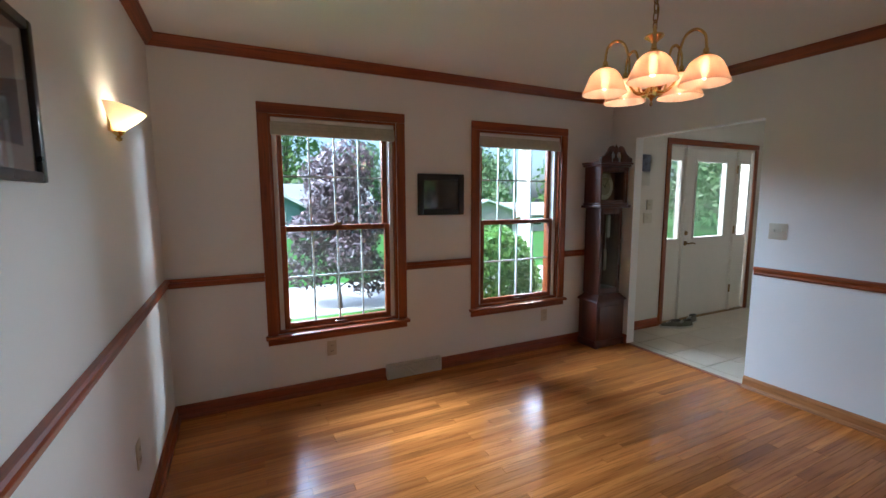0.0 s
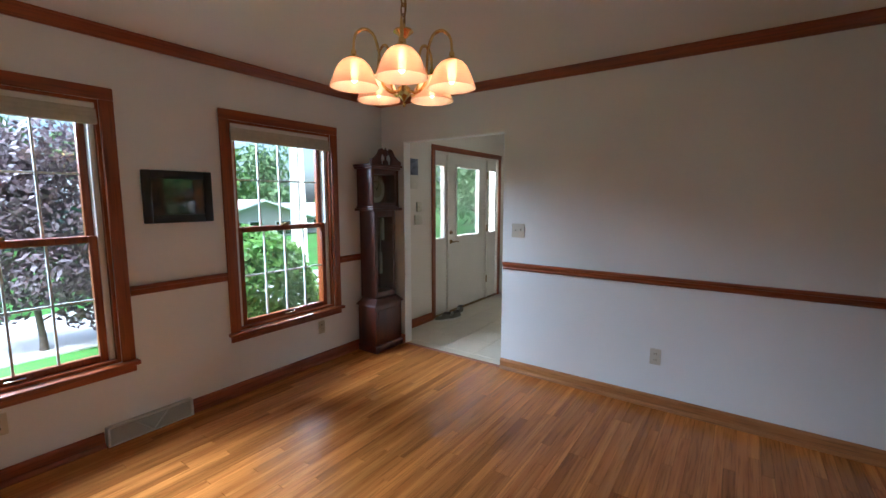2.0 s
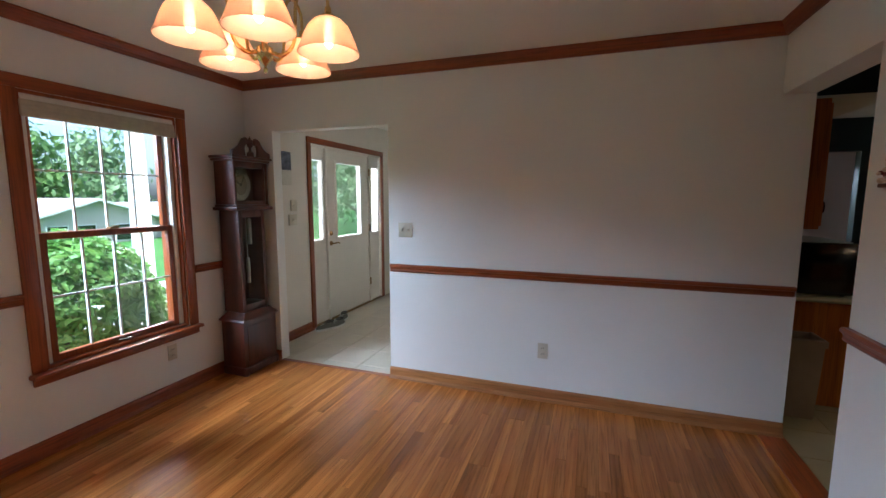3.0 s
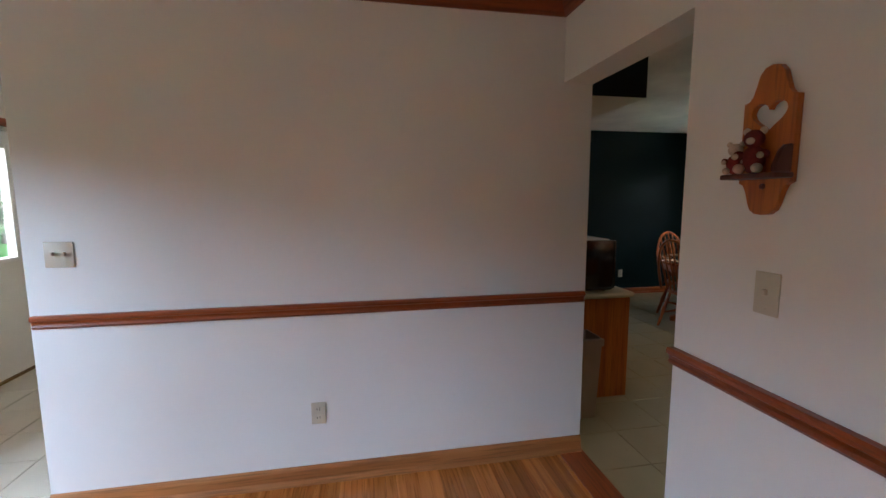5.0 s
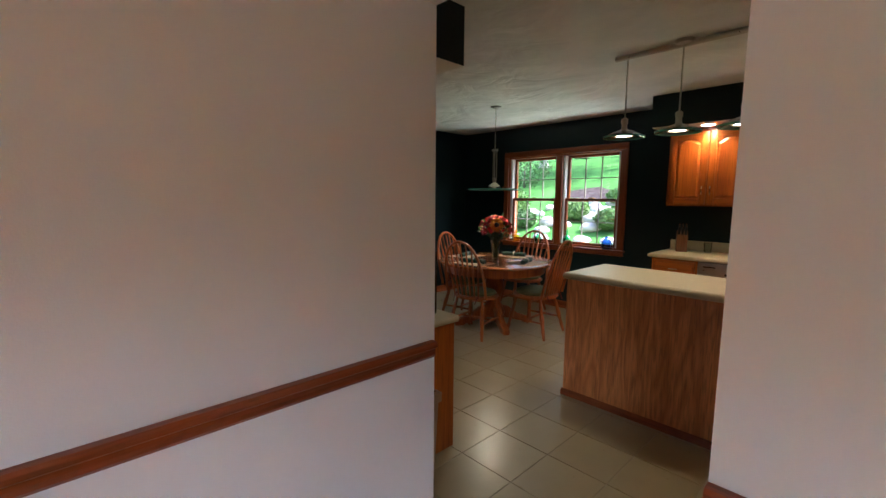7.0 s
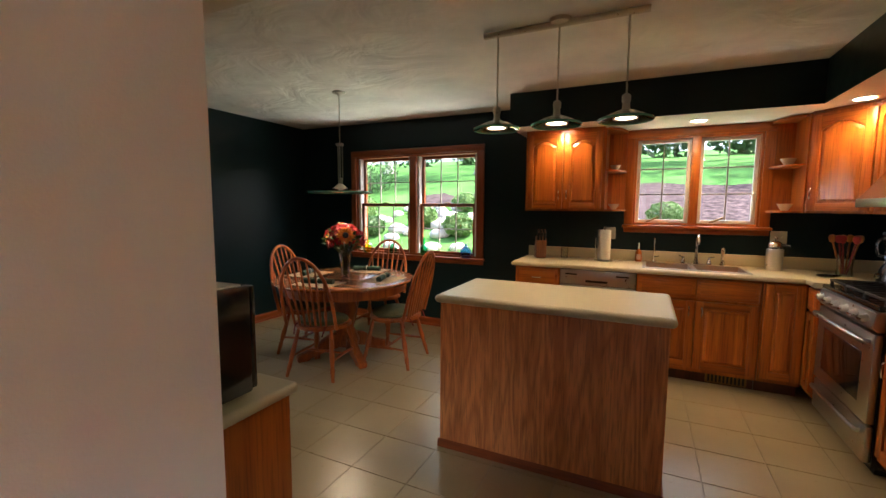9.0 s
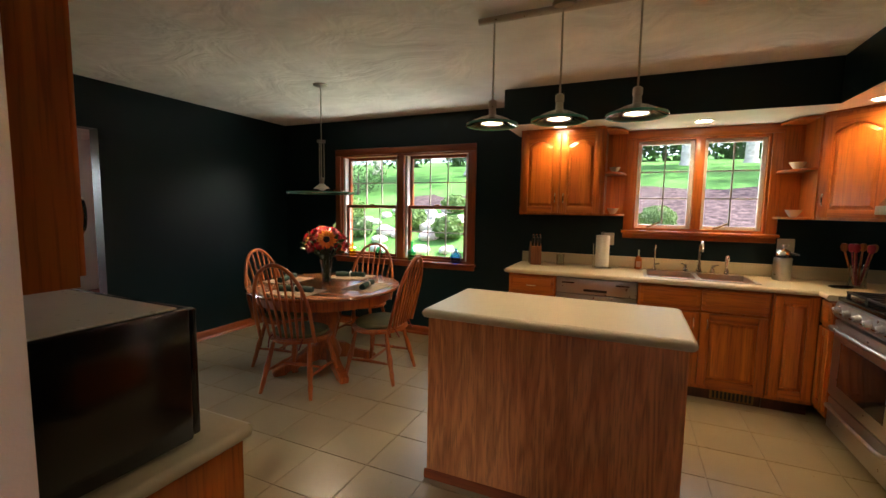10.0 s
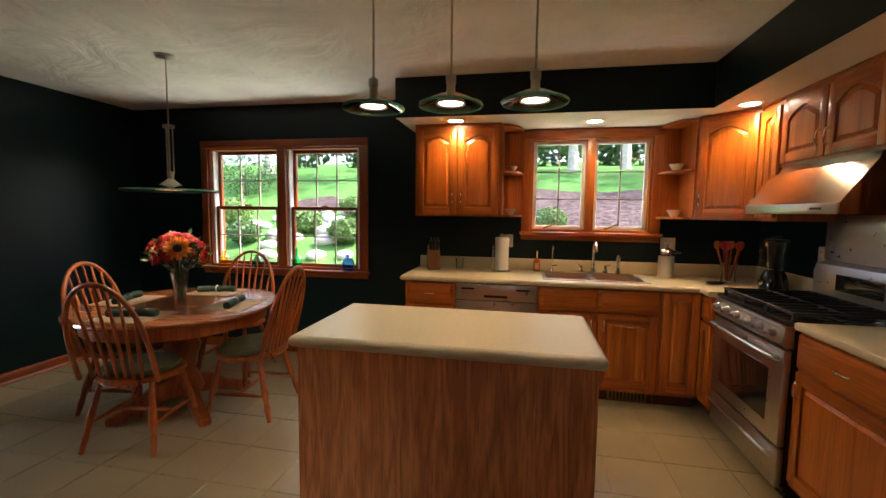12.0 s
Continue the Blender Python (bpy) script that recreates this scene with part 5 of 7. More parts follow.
def cooker():
    w = 0.384
    r = thing("gas_range", pose(KW - 0.018, -3.567, 0), "stainless steel and black gas range with six knobs", "range")
    part("body", boxes((0.02, -w, 0.04, 0.585, w, 0.885)), BLACK, r)
    part("cooktop", boxes((0.02, -w, 0.885, 0.62, w, 0.912), bevel=0.006), BLACK, r)
    part("control_panel", sheet([(0.585, 0.775), (0.615, 0.775), (0.64, 0.80), (0.625, 0.875), (0.60, 0.888), (0.585, 0.888)], 2 * w, "y", -w, 0.004), STEEL, r)
    for k in range(6):
        u = -w + 0.075 + k * (2 * w - 0.15) / 5
        kn = part("knob", lathe([(0, 0.035), (0.016, 0.034), (0.02, 0.028), (0.021, 0.008), (0.026, 0.0), (0, 0)], 16, pose(0.633, u, 0.838, 0, 100)), STEEL, r)
        part("knob_grip", boxes((-0.004, -0.018, 0.03, 0.004, 0.018, 0.042), bevel=0.002), CHROME, kn, m=pose(0.633, u, 0.838, 0, 100))
    d = part("oven_door", boxes((0.587, -w + 0.004, 0.275, 0.625, w - 0.004, 0.765), bevel=0.008), STEEL, r)
    part("oven_window", boxes((0.622, -w + 0.12, 0.36, 0.628, w - 0.12, 0.64), bevel=0.002), DARK_GLASS, d, "dark oven window")
    part("oven_handle", tube(curve([(0.625, -w + 0.04, 0.715), (0.665, -w + 0.07, 0.72), (0.68, 0, 0.725), (0.665, w - 0.07, 0.72), (0.625, w - 0.04, 0.715)], 6), 0.014, 10), STEEL, d)
    s = part("storage_drawer", boxes((0.587, -w + 0.004, 0.06, 0.62, w - 0.004, 0.262), bevel=0.008), STEEL, r)
    part("drawer_handle", tube(curve([(0.62, -w + 0.06, 0.215), (0.65, -w + 0.09, 0.22), (0.66, 0, 0.222), (0.65, w - 0.09, 0.22), (0.62, w - 0.06, 0.215)], 6), 0.013, 10), STEEL, s)
    part("plinth", boxes((0.05, -w + 0.02, 0.0, 0.56, w - 0.02, 0.04)), BLACK_MATT, r)
    g = part("backguard", sheet([(0.02, 0.912), (0.075, 0.912), (0.085, 1.08), (0.07, 1.13), (0.02, 1.15)], 2 * w - 0.01, "y", -w + 0.005, 0.006), STEEL, r)
    part("display", boxes((0.082, -0.17, 0.99, 0.09, 0.17, 1.085), bevel=0.002), DARK_GLASS, g, "dark oven clock panel")
    part("splash_plate", boxes((0.0195, -w, 1.15, 0.026, w, 1.43)), STEEL, r, "steel splash plate")
    for j in (-1, 0, 1):
        gr = bmesh.new()
        c = j * 0.244
        for dx in (0.10, 0.345, 0.585):
            box(gr, dx - 0.006, c - 0.118, 0.938, dx + 0.006, c + 0.118, 0.952, bevel=0.003)
        for dy in (-0.112, -0.038, 0.038, 0.112):
            box(gr, 0.1, c + dy - 0.005, 0.938, 0.585, c + dy + 0.005, 0.952, bevel=0.003)
        for dx in (0.105, 0.58):
            for dy in (-0.112, 0.112):
                box(gr, dx - 0.008, c + dy - 0.006, 0.912, dx + 0.008, c + dy + 0.006, 0.94)
        part("grate", gr, IRON, r, "black cast iron grate")
        for dx in (0.22, 0.47):
            part("burner", lathe([(0, 0.024), (0.035, 0.022), (0.04, 0.014), (0.05, 0.01), (0.052, 0), (0, 0)], 18, pose(dx, c, 0.912)), IRON, r)


cooker()


# ---------------------------------------------------------------- island
def island():
    x0, x1, y0, y1 = 2.866, 4.036, -3.02, -2.435
    i = thing("kitchen_island", pose(0, 0, 0), "kitchen island with oak veneer sides", "kitchen island")
    part("back_panel", boxes((x0, y1 - 0.012, 0.0, x1, y1, 0.872)), VENEER, i, "flat oak veneer with arched grain", smooth=False)
    part("end_panel", boxes((x0, y0, 0.0, x0 + 0.012, y1 - 0.012, 0.872)), VENEER, i, smooth=False)
    part("end_panel", boxes((x1 - 0.012, y0, 0.0, x1, y1 - 0.012, 0.872)), VENEER, i, smooth=False)
    part("carcass", boxes((x0 + 0.012, y0 + 0.02, 0.1, x1 - 0.012, y1 - 0.012, 0.872)), CAB_Z, i, smooth=False)
    bm = bmesh.new()
    pr = [(0.001, 0), (0.012, 0), (0.012, 0.03), (0.006, 0.045), (0.001, 0.048)]
    run(bm, "x", x0 - 0.012, x1 + 0.012, y1, 1, pr)
    run(bm, "y", y0, y1, x0, -1, pr)
    run(bm, "y", y0, y1, x1, 1, pr)
    part("base_trim", bm, TRIM_X, i)
    for k in range(2):
        d = cab_door(i, "cabinet_door", 0.02, 0.55, 0.12, 0.86, False, (0.5 if k else 0.07, 0.7, True))
        d.matrix_basis = pose(x1 - 0.012 - k * 0.575, y0 + 0.02, 0, 0, 0, 180)
    t = thing("island_worktop", pose(0, 0, 0), "cream laminate worktop on the island", "worktop")
    a, b, c, d, z = x0 - 0.004, x1 + 0.004, y0 - 0.012, y1 + 0.017, 0.895
    part("slab", boxes((a, c, 0.872, b, d, 0.918)), LAMINATE, t, smooth=False)
    for u, v in (((a, d), (b, d)), ((b, d), (b, c)), ((b, c), (a, c)), ((a, c), (a, d))):
        part("edge", tube([(*u, z), (*v, z)], 0.0226, 12), LAMINATE, t)
    for u in ((a, c), (b, c), (a, d), (b, d)):
        part("corner", lathe([(0, -0.0226), (0.0115, -0.0196), (0.020, -0.009), (0.0226, 0), (0.020, 0.009), (0.0115, 0.0196), (0, 0.0226)], 14, pose(*u, z)), LAMINATE, t)


island()


# ---------------------------------------------------------------- desk end with the microwave
def desk():
    x0, x1, y0 = 4.13, 5.5, S2
    d = thing("desk_cabinet", pose(0, 0, 0), "honey oak desk-height cabinet by the kitchen wall", "cabinet")
    part("end_panel", boxes((x0, -1.37, 0, x0 + 0.018, y0, 0.745)), CAB_Z, d, smooth=False)
    part("body", boxes((x0 + 0.018, -1.35, 0.08, x1, y0, 0.745)), CAB_Z, d, smooth=False)
    # plinth in a darker wood than the body
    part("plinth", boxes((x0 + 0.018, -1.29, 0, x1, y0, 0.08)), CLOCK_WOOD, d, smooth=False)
    for k in range(3):
        e = cab_door(d, "cabinet_door", 0.01, 0.43, 0.1, 0.72, False, (0.38, 0.6, True))
        e.matrix_basis = pose(x0 + 0.46 + 0.445 * k, -1.352, 0, 0, 0, 180)
    t = thing("desk_worktop", pose(0, 0, 0), "cream laminate worktop on the desk cabinet", "worktop")
    part("slab", boxes((x0 - 0.012, -1.378, 0.745, x1 + 0.02, y0, 0.783)), LAMINATE, t, smooth=False)
    part("front_edge", tube([(x0 - 0.012, -1.378, 0.764), (x1 + 0.02, -1.378, 0.764)], 0.0192, 12), LAMINATE, t)
    part("end_edge", tube([(x0 - 0.012, -1.378, 0.764), (x0 - 0.012, y0 - 0.001, 0.764)], 0.0192, 12), LAMINATE, t)
    m = thing("microwave_oven", pose(4.16, -1.005, 0.783), "black microwave oven on the desk cabinet, a reflection painted pale on its top", "microwave")
    part("shell", boxes((0, -0.24, 0.012, 0.56, 0.22, 0.375), bevel=0.008), BLACK, m)
    # the pale colour stands in for a bright reflection on the top
    part("top", boxes((0.004, -0.21, 0.375, 0.556, 0.216, 0.38), bevel=0.002), plain("painted_reflection", (0.68, 0.68, 0.66), 0.3, vary=0.04), m, "top painted pale for a reflection")
    part("door", boxes((0.004, -0.262, 0.02, 0.41, -0.24, 0.37), bevel=0.006), DARK_GLASS, m)
    part("control_panel", boxes((0.414, -0.258, 0.02, 0.556, -0.24, 0.37), bevel=0.004), BLACK_MATT, m)
    part("handle", tube([(0.395, -0.262, 0.06), (0.395, -0.29, 0.08), (0.395, -0.29, 0.31), (0.395, -0.262, 0.33)], 0.008, 8), BLACK, m)
    for x in (0.05, 0.5):
        for y in (-0.2, 0.18):
            part("foot", lathe([(0.012, 0), (0.014, 0.012)], 10, pose(x, y, 0)), BLACK_MATT, m)
    u = thing("wall_cabinet", pose(0, 0, 0), "honey oak wall cabinet over the desk", "cabinet", "kitchen wall cabinets")
    part("body", boxes((4.16, -1.01, 1.25, 5.5, y0, 2.127)), CAB_Z, u, smooth=False)
    for k in range(3):
        e = cab_door(u, "cabinet_door", 0.01, 0.43, 1.27, 2.1, True, (0.38, 1.4, True))
        e.matrix_basis = pose(4.16 + 0.45 + 0.445 * k, -1.012, 0, 0, 0, 180)
    b = thing("waste_bin", pose(3.95, -0.89, 0) @ Matrix.Diagonal((0.85, 0.85, 1, 1)), "tan plastic waste bin with a rolled rim", "waste bin")
    tan = plain("tan_plastic", (0.42, 0.29, 0.19), 0.5, vary=0.08)
    part("bucket", lathe([(0, 0.0), (0.13, 0.0), (0.135, 0.01), (0.165, 0.52), (0.155, 0.52), (0.125, 0.02), (0, 0.02)], 4, pose(0, 0, 0, 0, 0, 45)), tan, b, smooth=False)
    part("rim", lathe([(0.155, 0.5), (0.18, 0.5), (0.182, 0.545), (0.155, 0.55), (0.155, 0.5)], 4, pose(0, 0, 0, 0, 0, 45)), tan, b, smooth=False)


desk()


# ---------------------------------------------------------------- pendants and recessed lamps
COOL = (1.0, 0.80, 0.50)
TIP = glowing("halogen_face", (1.0, 0.82, 0.55), 6)


def pendant_head(p, x, y, z, r, stem_top, tall):
    """A glass disc lamp whose rim is at height z."""
    s = r / 0.135
    f = s if s < 1.3 else 0.75
    part("glass_disc", lathe([(0.03 * s, 0.045 * f), (0.06 * s, 0.036 * f), (0.10 * s, 0.018 * f), (r, 0.0), (r, -0.007), (0.10 * s, 0.018 * f - 0.008), (0.06 * s, 0.036 * f - 0.008), (0.03 * s, 0.045 * f - 0.008)], 40, pose(x, y, z)), GREEN_EDGE, p, "clear greenish glass disc")
    part("rim", lathe([(r, 0.003), (r + 0.003, -0.002), (r, -0.009), (r - 0.004, -0.004)] + [(r, 0.003)], 40, pose(x, y, z)), plain("green_glass_rim", (0.10, 0.34, 0.26), 0.15, vary=0.1, coat=0.5), p, "green glass rim")
    k = min(s, 1.5)
    part("reflector", lathe([(0.058 * k, 0.004), (0.06 * k, 0.0), (0.062 * k, 0.006), (0.05 * k, 0.03), (0.02, 0.05 * k), (0.018, 0.085 + tall * 0.3), (0.022, 0.09 + tall * 0.3), (0.022, 0.12 + tall * 0.3), (0.012, 0.128 + tall * 0.3), (0.0, 0.128 + tall * 0.3)], 22, pose(x, y, z)), NICKEL, p, "brushed nickel lamp holder")
    part("lamp_face", lathe([(0, 0.008), (0.05 * k, 0.01)], 18, pose(x, y, z - 0.003)), TIP, p, "lit halogen lamp")
    part("stem", tube([(x, y, z + 0.12 + tall * 0.3), (x, y, stem_top)], 0.005, 8), NICKEL, p)


tr = thing("island_pendant", pose(0, 0, 0), "nickel bar with three lit glass disc pendants over the island", "pendant lamp")
part("bar", tube([(3.905, -2.74, H - 0.024), (3.02, -2.74, H - 0.024)], 0.018, 12), NICKEL, tr)
part("canopy", lathe([(0.06, 0), (0.055, -0.02), (0.03, -0.03), (0, -0.03)], 18, pose(3.465, -2.74, H)), NICKEL, tr)
for x in (3.82, 3.47, 3.115):
    pendant_head(tr, x, -2.74, 1.879, 0.137, H - 0.034, 0.0)
    lamp("pendant_light", (x, -2.74, 1.866), 0.72, COOL, 0.03, 150)
tp = thing("table_pendant", pose(0, 0, 0), "large glass disc pendant on a nickel rod over the table", "pendant lamp")
part("canopy", lathe([(0.06, 0), (0.058, -0.012), (0.02, -0.022), (0, -0.022)], 20, pose(5.54, -3.42, H)), NICKEL, tp)
pendant_head(tp, 5.54, -3.42, 1.545, 0.295, H - 0.02, 0.0)
lamp("table_pendant_light", (5.54, -3.42, 1.525), 3.4, COOL, 0.03, 165)
for k in range(3):
    a = 2 * math.pi * k / 3
    part("rod", tube([(5.54 + 0.022 * math.cos(a), -3.42 + 0.022 * math.sin(a), 1.66), (5.54 + 0.022 * math.cos(a), -3.42 + 0.022 * math.sin(a), 1.97)], 0.005, 8), NICKEL, tp)
part("collar", lathe([(0.0, 0.0), (0.036, 0.0), (0.036, 0.02), (0.0, 0.02)], 16, pose(5.54, -3.42, 1.965)), NICKEL, tp)


def downlight(x, y, watts):
    d = thing("recessed_light", pose(x, y, 2.14), "lit recessed lamp in the white soffit", "recessed light", "soffit lamps")
    part("trim_ring", lathe([(0.055, 0), (0.075, 0), (0.074, -0.005), (0.056, -0.004), (0.055, 0)], 28), WHITE_PLASTIC, d)
    part("lamp_face", lathe([(0, -0.002), (0.055, -0.002)], 24), TIP, d, "lit lamp")
    lamp("recessed_lamp", (x, y, 2.12), watts, (1.0, 0.66, 0.30), 0.04, 140)


for x, y, w in ((3.70, -4.27, 3.2), (2.63, -4.43, 2.5), (1.735, -4.03, 3.9), (1.75, -2.72, 0.3)):
    downlight(x, y, w)


# ---------------------------------------------------------------- table and chairs
def round_table(m):
    t = thing("dining_table", m, "round oak pedestal dining table", "table")
    part("tabletop", lathe([(0, 0.715), (0.60, 0.715), (0.64, 0.722), (0.65, 0.735), (0.645, 0.747), (0.63, 0.75), (0, 0.75)], 56), wood("table_oak", (0.36, 0.12, 0.03), (0.19, 0.055, 0.014), "x", 0.22, 0.5), t)
    part("apron", lathe([(0.55, 0.63), (0.565, 0.63), (0.565, 0.714), (0.55, 0.714), (0.55, 0.63)], 48), CHAIR_WOOD, t)
    part("pedestal", lathe([(0, 0.1), (0.12, 0.1), (0.13, 0.14), (0.11, 0.2), (0.075, 0.27), (0.09, 0.36), (0.12, 0.44), (0.1, 0.52), (0.08, 0.58), (0.16, 0.66), (0.2, 0.714), (0, 0.714)], 28), CHAIR_WOOD, t)
    for k in range(4):
        out = [(0.08, 0.22), (0.08, 0.08), (0.2, 0.06), (0.34, 0.02), (0.36, 0.0), (0.46, 0.0), (0.46, 0.05), (0.40, 0.075), (0.28, 0.12), (0.17, 0.2)]
        part("foot", sheet(out, 0.075, "y", -0.0375, 0.008), CHAIR_WOOD, t, m=pose(0, 0, 0, 0, 0, 45 + 90 * k))


TABLE = (5.54, -3.46)
round_table(pose(*TABLE, 0, 0, 0, 12))


def windsor_chair(m, label):
    """A bow-back chair that faces +y before the pose."""
    c = thing("dining_chair", m, label, "chair", "chairs round the dining table")
    seat = []
    for k in range(28):
        a = 2 * math.pi * k / 28
        r = 0.215 + 0.012 * math.cos(2 * a)
        seat.append((r * 1.02 * math.cos(a), 0.215 * math.sin(a) * (1.02 if math.sin(a) > 0 else 1.08)))
    part("seat", sheet(seat, 0.034, "z", 0.40, 0.01), CHAIR_WOOD, c)
    for sx in (-1, 1):
        for sy in (-1, 1):
            top, foot = Vector((sx * 0.14, sy * 0.13, 0.405)), Vector((sx * 0.20, sy * (0.2 if sy > 0 else 0.225), 0.0))
            pts = [foot.lerp(top, u) for u in (0, 0.12, 0.2, 0.3, 0.42, 0.5, 0.6, 0.8, 1)]
            part("leg", tube(pts, [0.013, 0.015, 0.019, 0.015, 0.021, 0.022, 0.018, 0.016, 0.012], 10), CHAIR_WOOD, c)
    for sx in (-1, 1):
        part("stretcher", tube([(sx * 0.178, -0.185, 0.16), (sx * 0.172, 0.0, 0.165), (sx * 0.178, 0.17, 0.16)], [0.008, 0.014, 0.008], 8), CHAIR_WOOD, c)
    part("stretcher", tube([(-0.172, 0, 0.165), (0, 0, 0.165), (0.172, 0, 0.165)], [0.008, 0.013, 0.008], 8), CHAIR_WOOD, c)
    bow = []
    for k in range(25):
        a = math.pi * k / 24
        h = math.sin(a) ** 0.75 * 0.575
        bow.append((0.215 * math.cos(a) * (1 + 0.1 * math.sin(a)), -0.185 - 0.16 * h / 0.575 * 0.9, 0.425 + h))
    part("bow", tube(bow, 0.0135, 10), CHAIR_WOOD, c)
    for k in range(7):
        u = (k - 3) / 3
        x0, x1 = u * 0.135, u * 0.178
        h = 0.575 * max(1 - (x1 / 0.236) ** 2, 0.02) ** 0.40
        part("spindle", tube([(x0, -0.19, 0.425), (x0 * 1.05, -0.21, 0.53), (x1, -0.185 - 0.144 * h / 0.575, 0.425 + h)], [0.007, 0.011, 0.006], 8), CHAIR_WOOD, c)
    pad = [(0.0, 0.434), (0.19, 0.434), (0.205, 0.447), (0.2, 0.463), (0.16, 0.475), (0.0, 0.478)]
    part("cushion", lathe(pad, 28, Matrix.Diagonal((1, 0.92, 1, 1))), plain("green_cushion", (0.11, 0.115, 0.05), 0.9, vary=0.2, scale=14, bump=0.5, bump_scale=250), c, "olive green seat cushion")
    for s in (-1, 1):
        part("tie", tube(curve([(s * 0.12, -0.165, 0.45), (s * 0.13, -0.2, 0.435), (s * 0.12, -0.235, 0.37)], 4), 0.005, 6), RED_CLOTH, c)
    return c


BROAD = Matrix.Diagonal((1.07, 1.02, 1.01, 1))
CH1 = windsor_chair(pose(5.45, -3.05, 0, 0, 0, 190) @ BROAD, "oak bow-back dining chair with an olive seat cushion")
copy_thing(CH1, pose(5.04, -3.55, 0, 0, 0, -84) @ BROAD)
copy_thing(CH1, pose(5.92, -3.42, 0, 0, 0, 100) @ BROAD)
copy_thing(CH1, pose(5.66, -4.17, 0, 0, 0, 8) @ BROAD)

# things on the table
MAT = plain("woven_placemat", (0.30, 0.21, 0.12), 0.9, vary=0.4, scale=24, bump=0.6, bump_scale=220)
NAPKIN = plain("dark_green_napkin", (0.02, 0.045, 0.03), 0.85, vary=0.2, scale=30, bump=0.4)
for k, a in enumerate((95, 185, 275, 5)):
    o = pose(TABLE[0], TABLE[1], 0.75, 0, 0, a)
    solo("placemat", boxes((0.26, -0.19, 0.0, 0.56, 0.19, 0.004), bevel=0.0015), MAT, "woven tan placemat on the dining table", "placemat", o, "placemats")
    nk = thing("napkin", o @ pose(0.41, 0, 0.004, 0, 0, 12), "rolled dark green napkin in a ring on a placemat", "napkin", "napkins")
    part("cloth", tube(curve([(0, -0.14, 0.02), (0.005, -0.07, 0.024), (0, 0, 0.022), (-0.005, 0.07, 0.024), (0, 0.14, 0.018)], 4), [0.026] * 4 + [0.024] * 4 + [0.02] * 1 + [0.022] * 3 + [0.025] * 4 + [0.027], 10), NAPKIN, nk)
    part("ring", tube([(0.026 * math.cos(t), 0, 0.024 + 0.026 * math.sin(t)) for t in [i * math.pi / 8 for i in range(16)]], 0.005, 6, closed=True), NICKEL, nk)

PETAL_R, PETAL_O = foliage("red_petals", (0.26, 0.006, 0.010), (0.42, 0.014, 0.016)), foliage("orange_petals", (0.55, 0.12, 0.015), (0.6, 0.25, 0.03))
PETAL_P = foliage("plum_petals", (0.10, 0.006, 0.015), (0.2, 0.012, 0.02))
LEAF_G = foliage("bouquet_leaves", (0.03, 0.06, 0.015), (0.07, 0.10, 0.03))


def flower_head(bm, place, way, r, petals, rings, rnd):
    q = way.to_track_quat("Z", "Y").to_matrix().to_4x4()
    o = Matrix.Translation(place) @ q
    for j in range(rings):
        for k in range(petals):
            a = 2 * math.pi * (k + 0.5 * j) / petals + rnd.uniform(-0.1, 0.1)
            ln, up = r * (1 - 0.22 * j), 0.12 + 0.3 * j
            d = Vector((math.cos(a), math.sin(a), 0))
            s = Vector((-d.y, d.x, 0)) * ln * 0.2
            z = Vector((0, 0, 1))
            pts = [d * ln * 0.15, d * ln * 0.6 + s + z * ln * up * 0.6, d * ln + z * ln * up * 0.7, d * ln * 0.6 - s + z * ln * up * 0.6]
            bm.faces.new([bm.verts.new(o @ p) for p in pts])


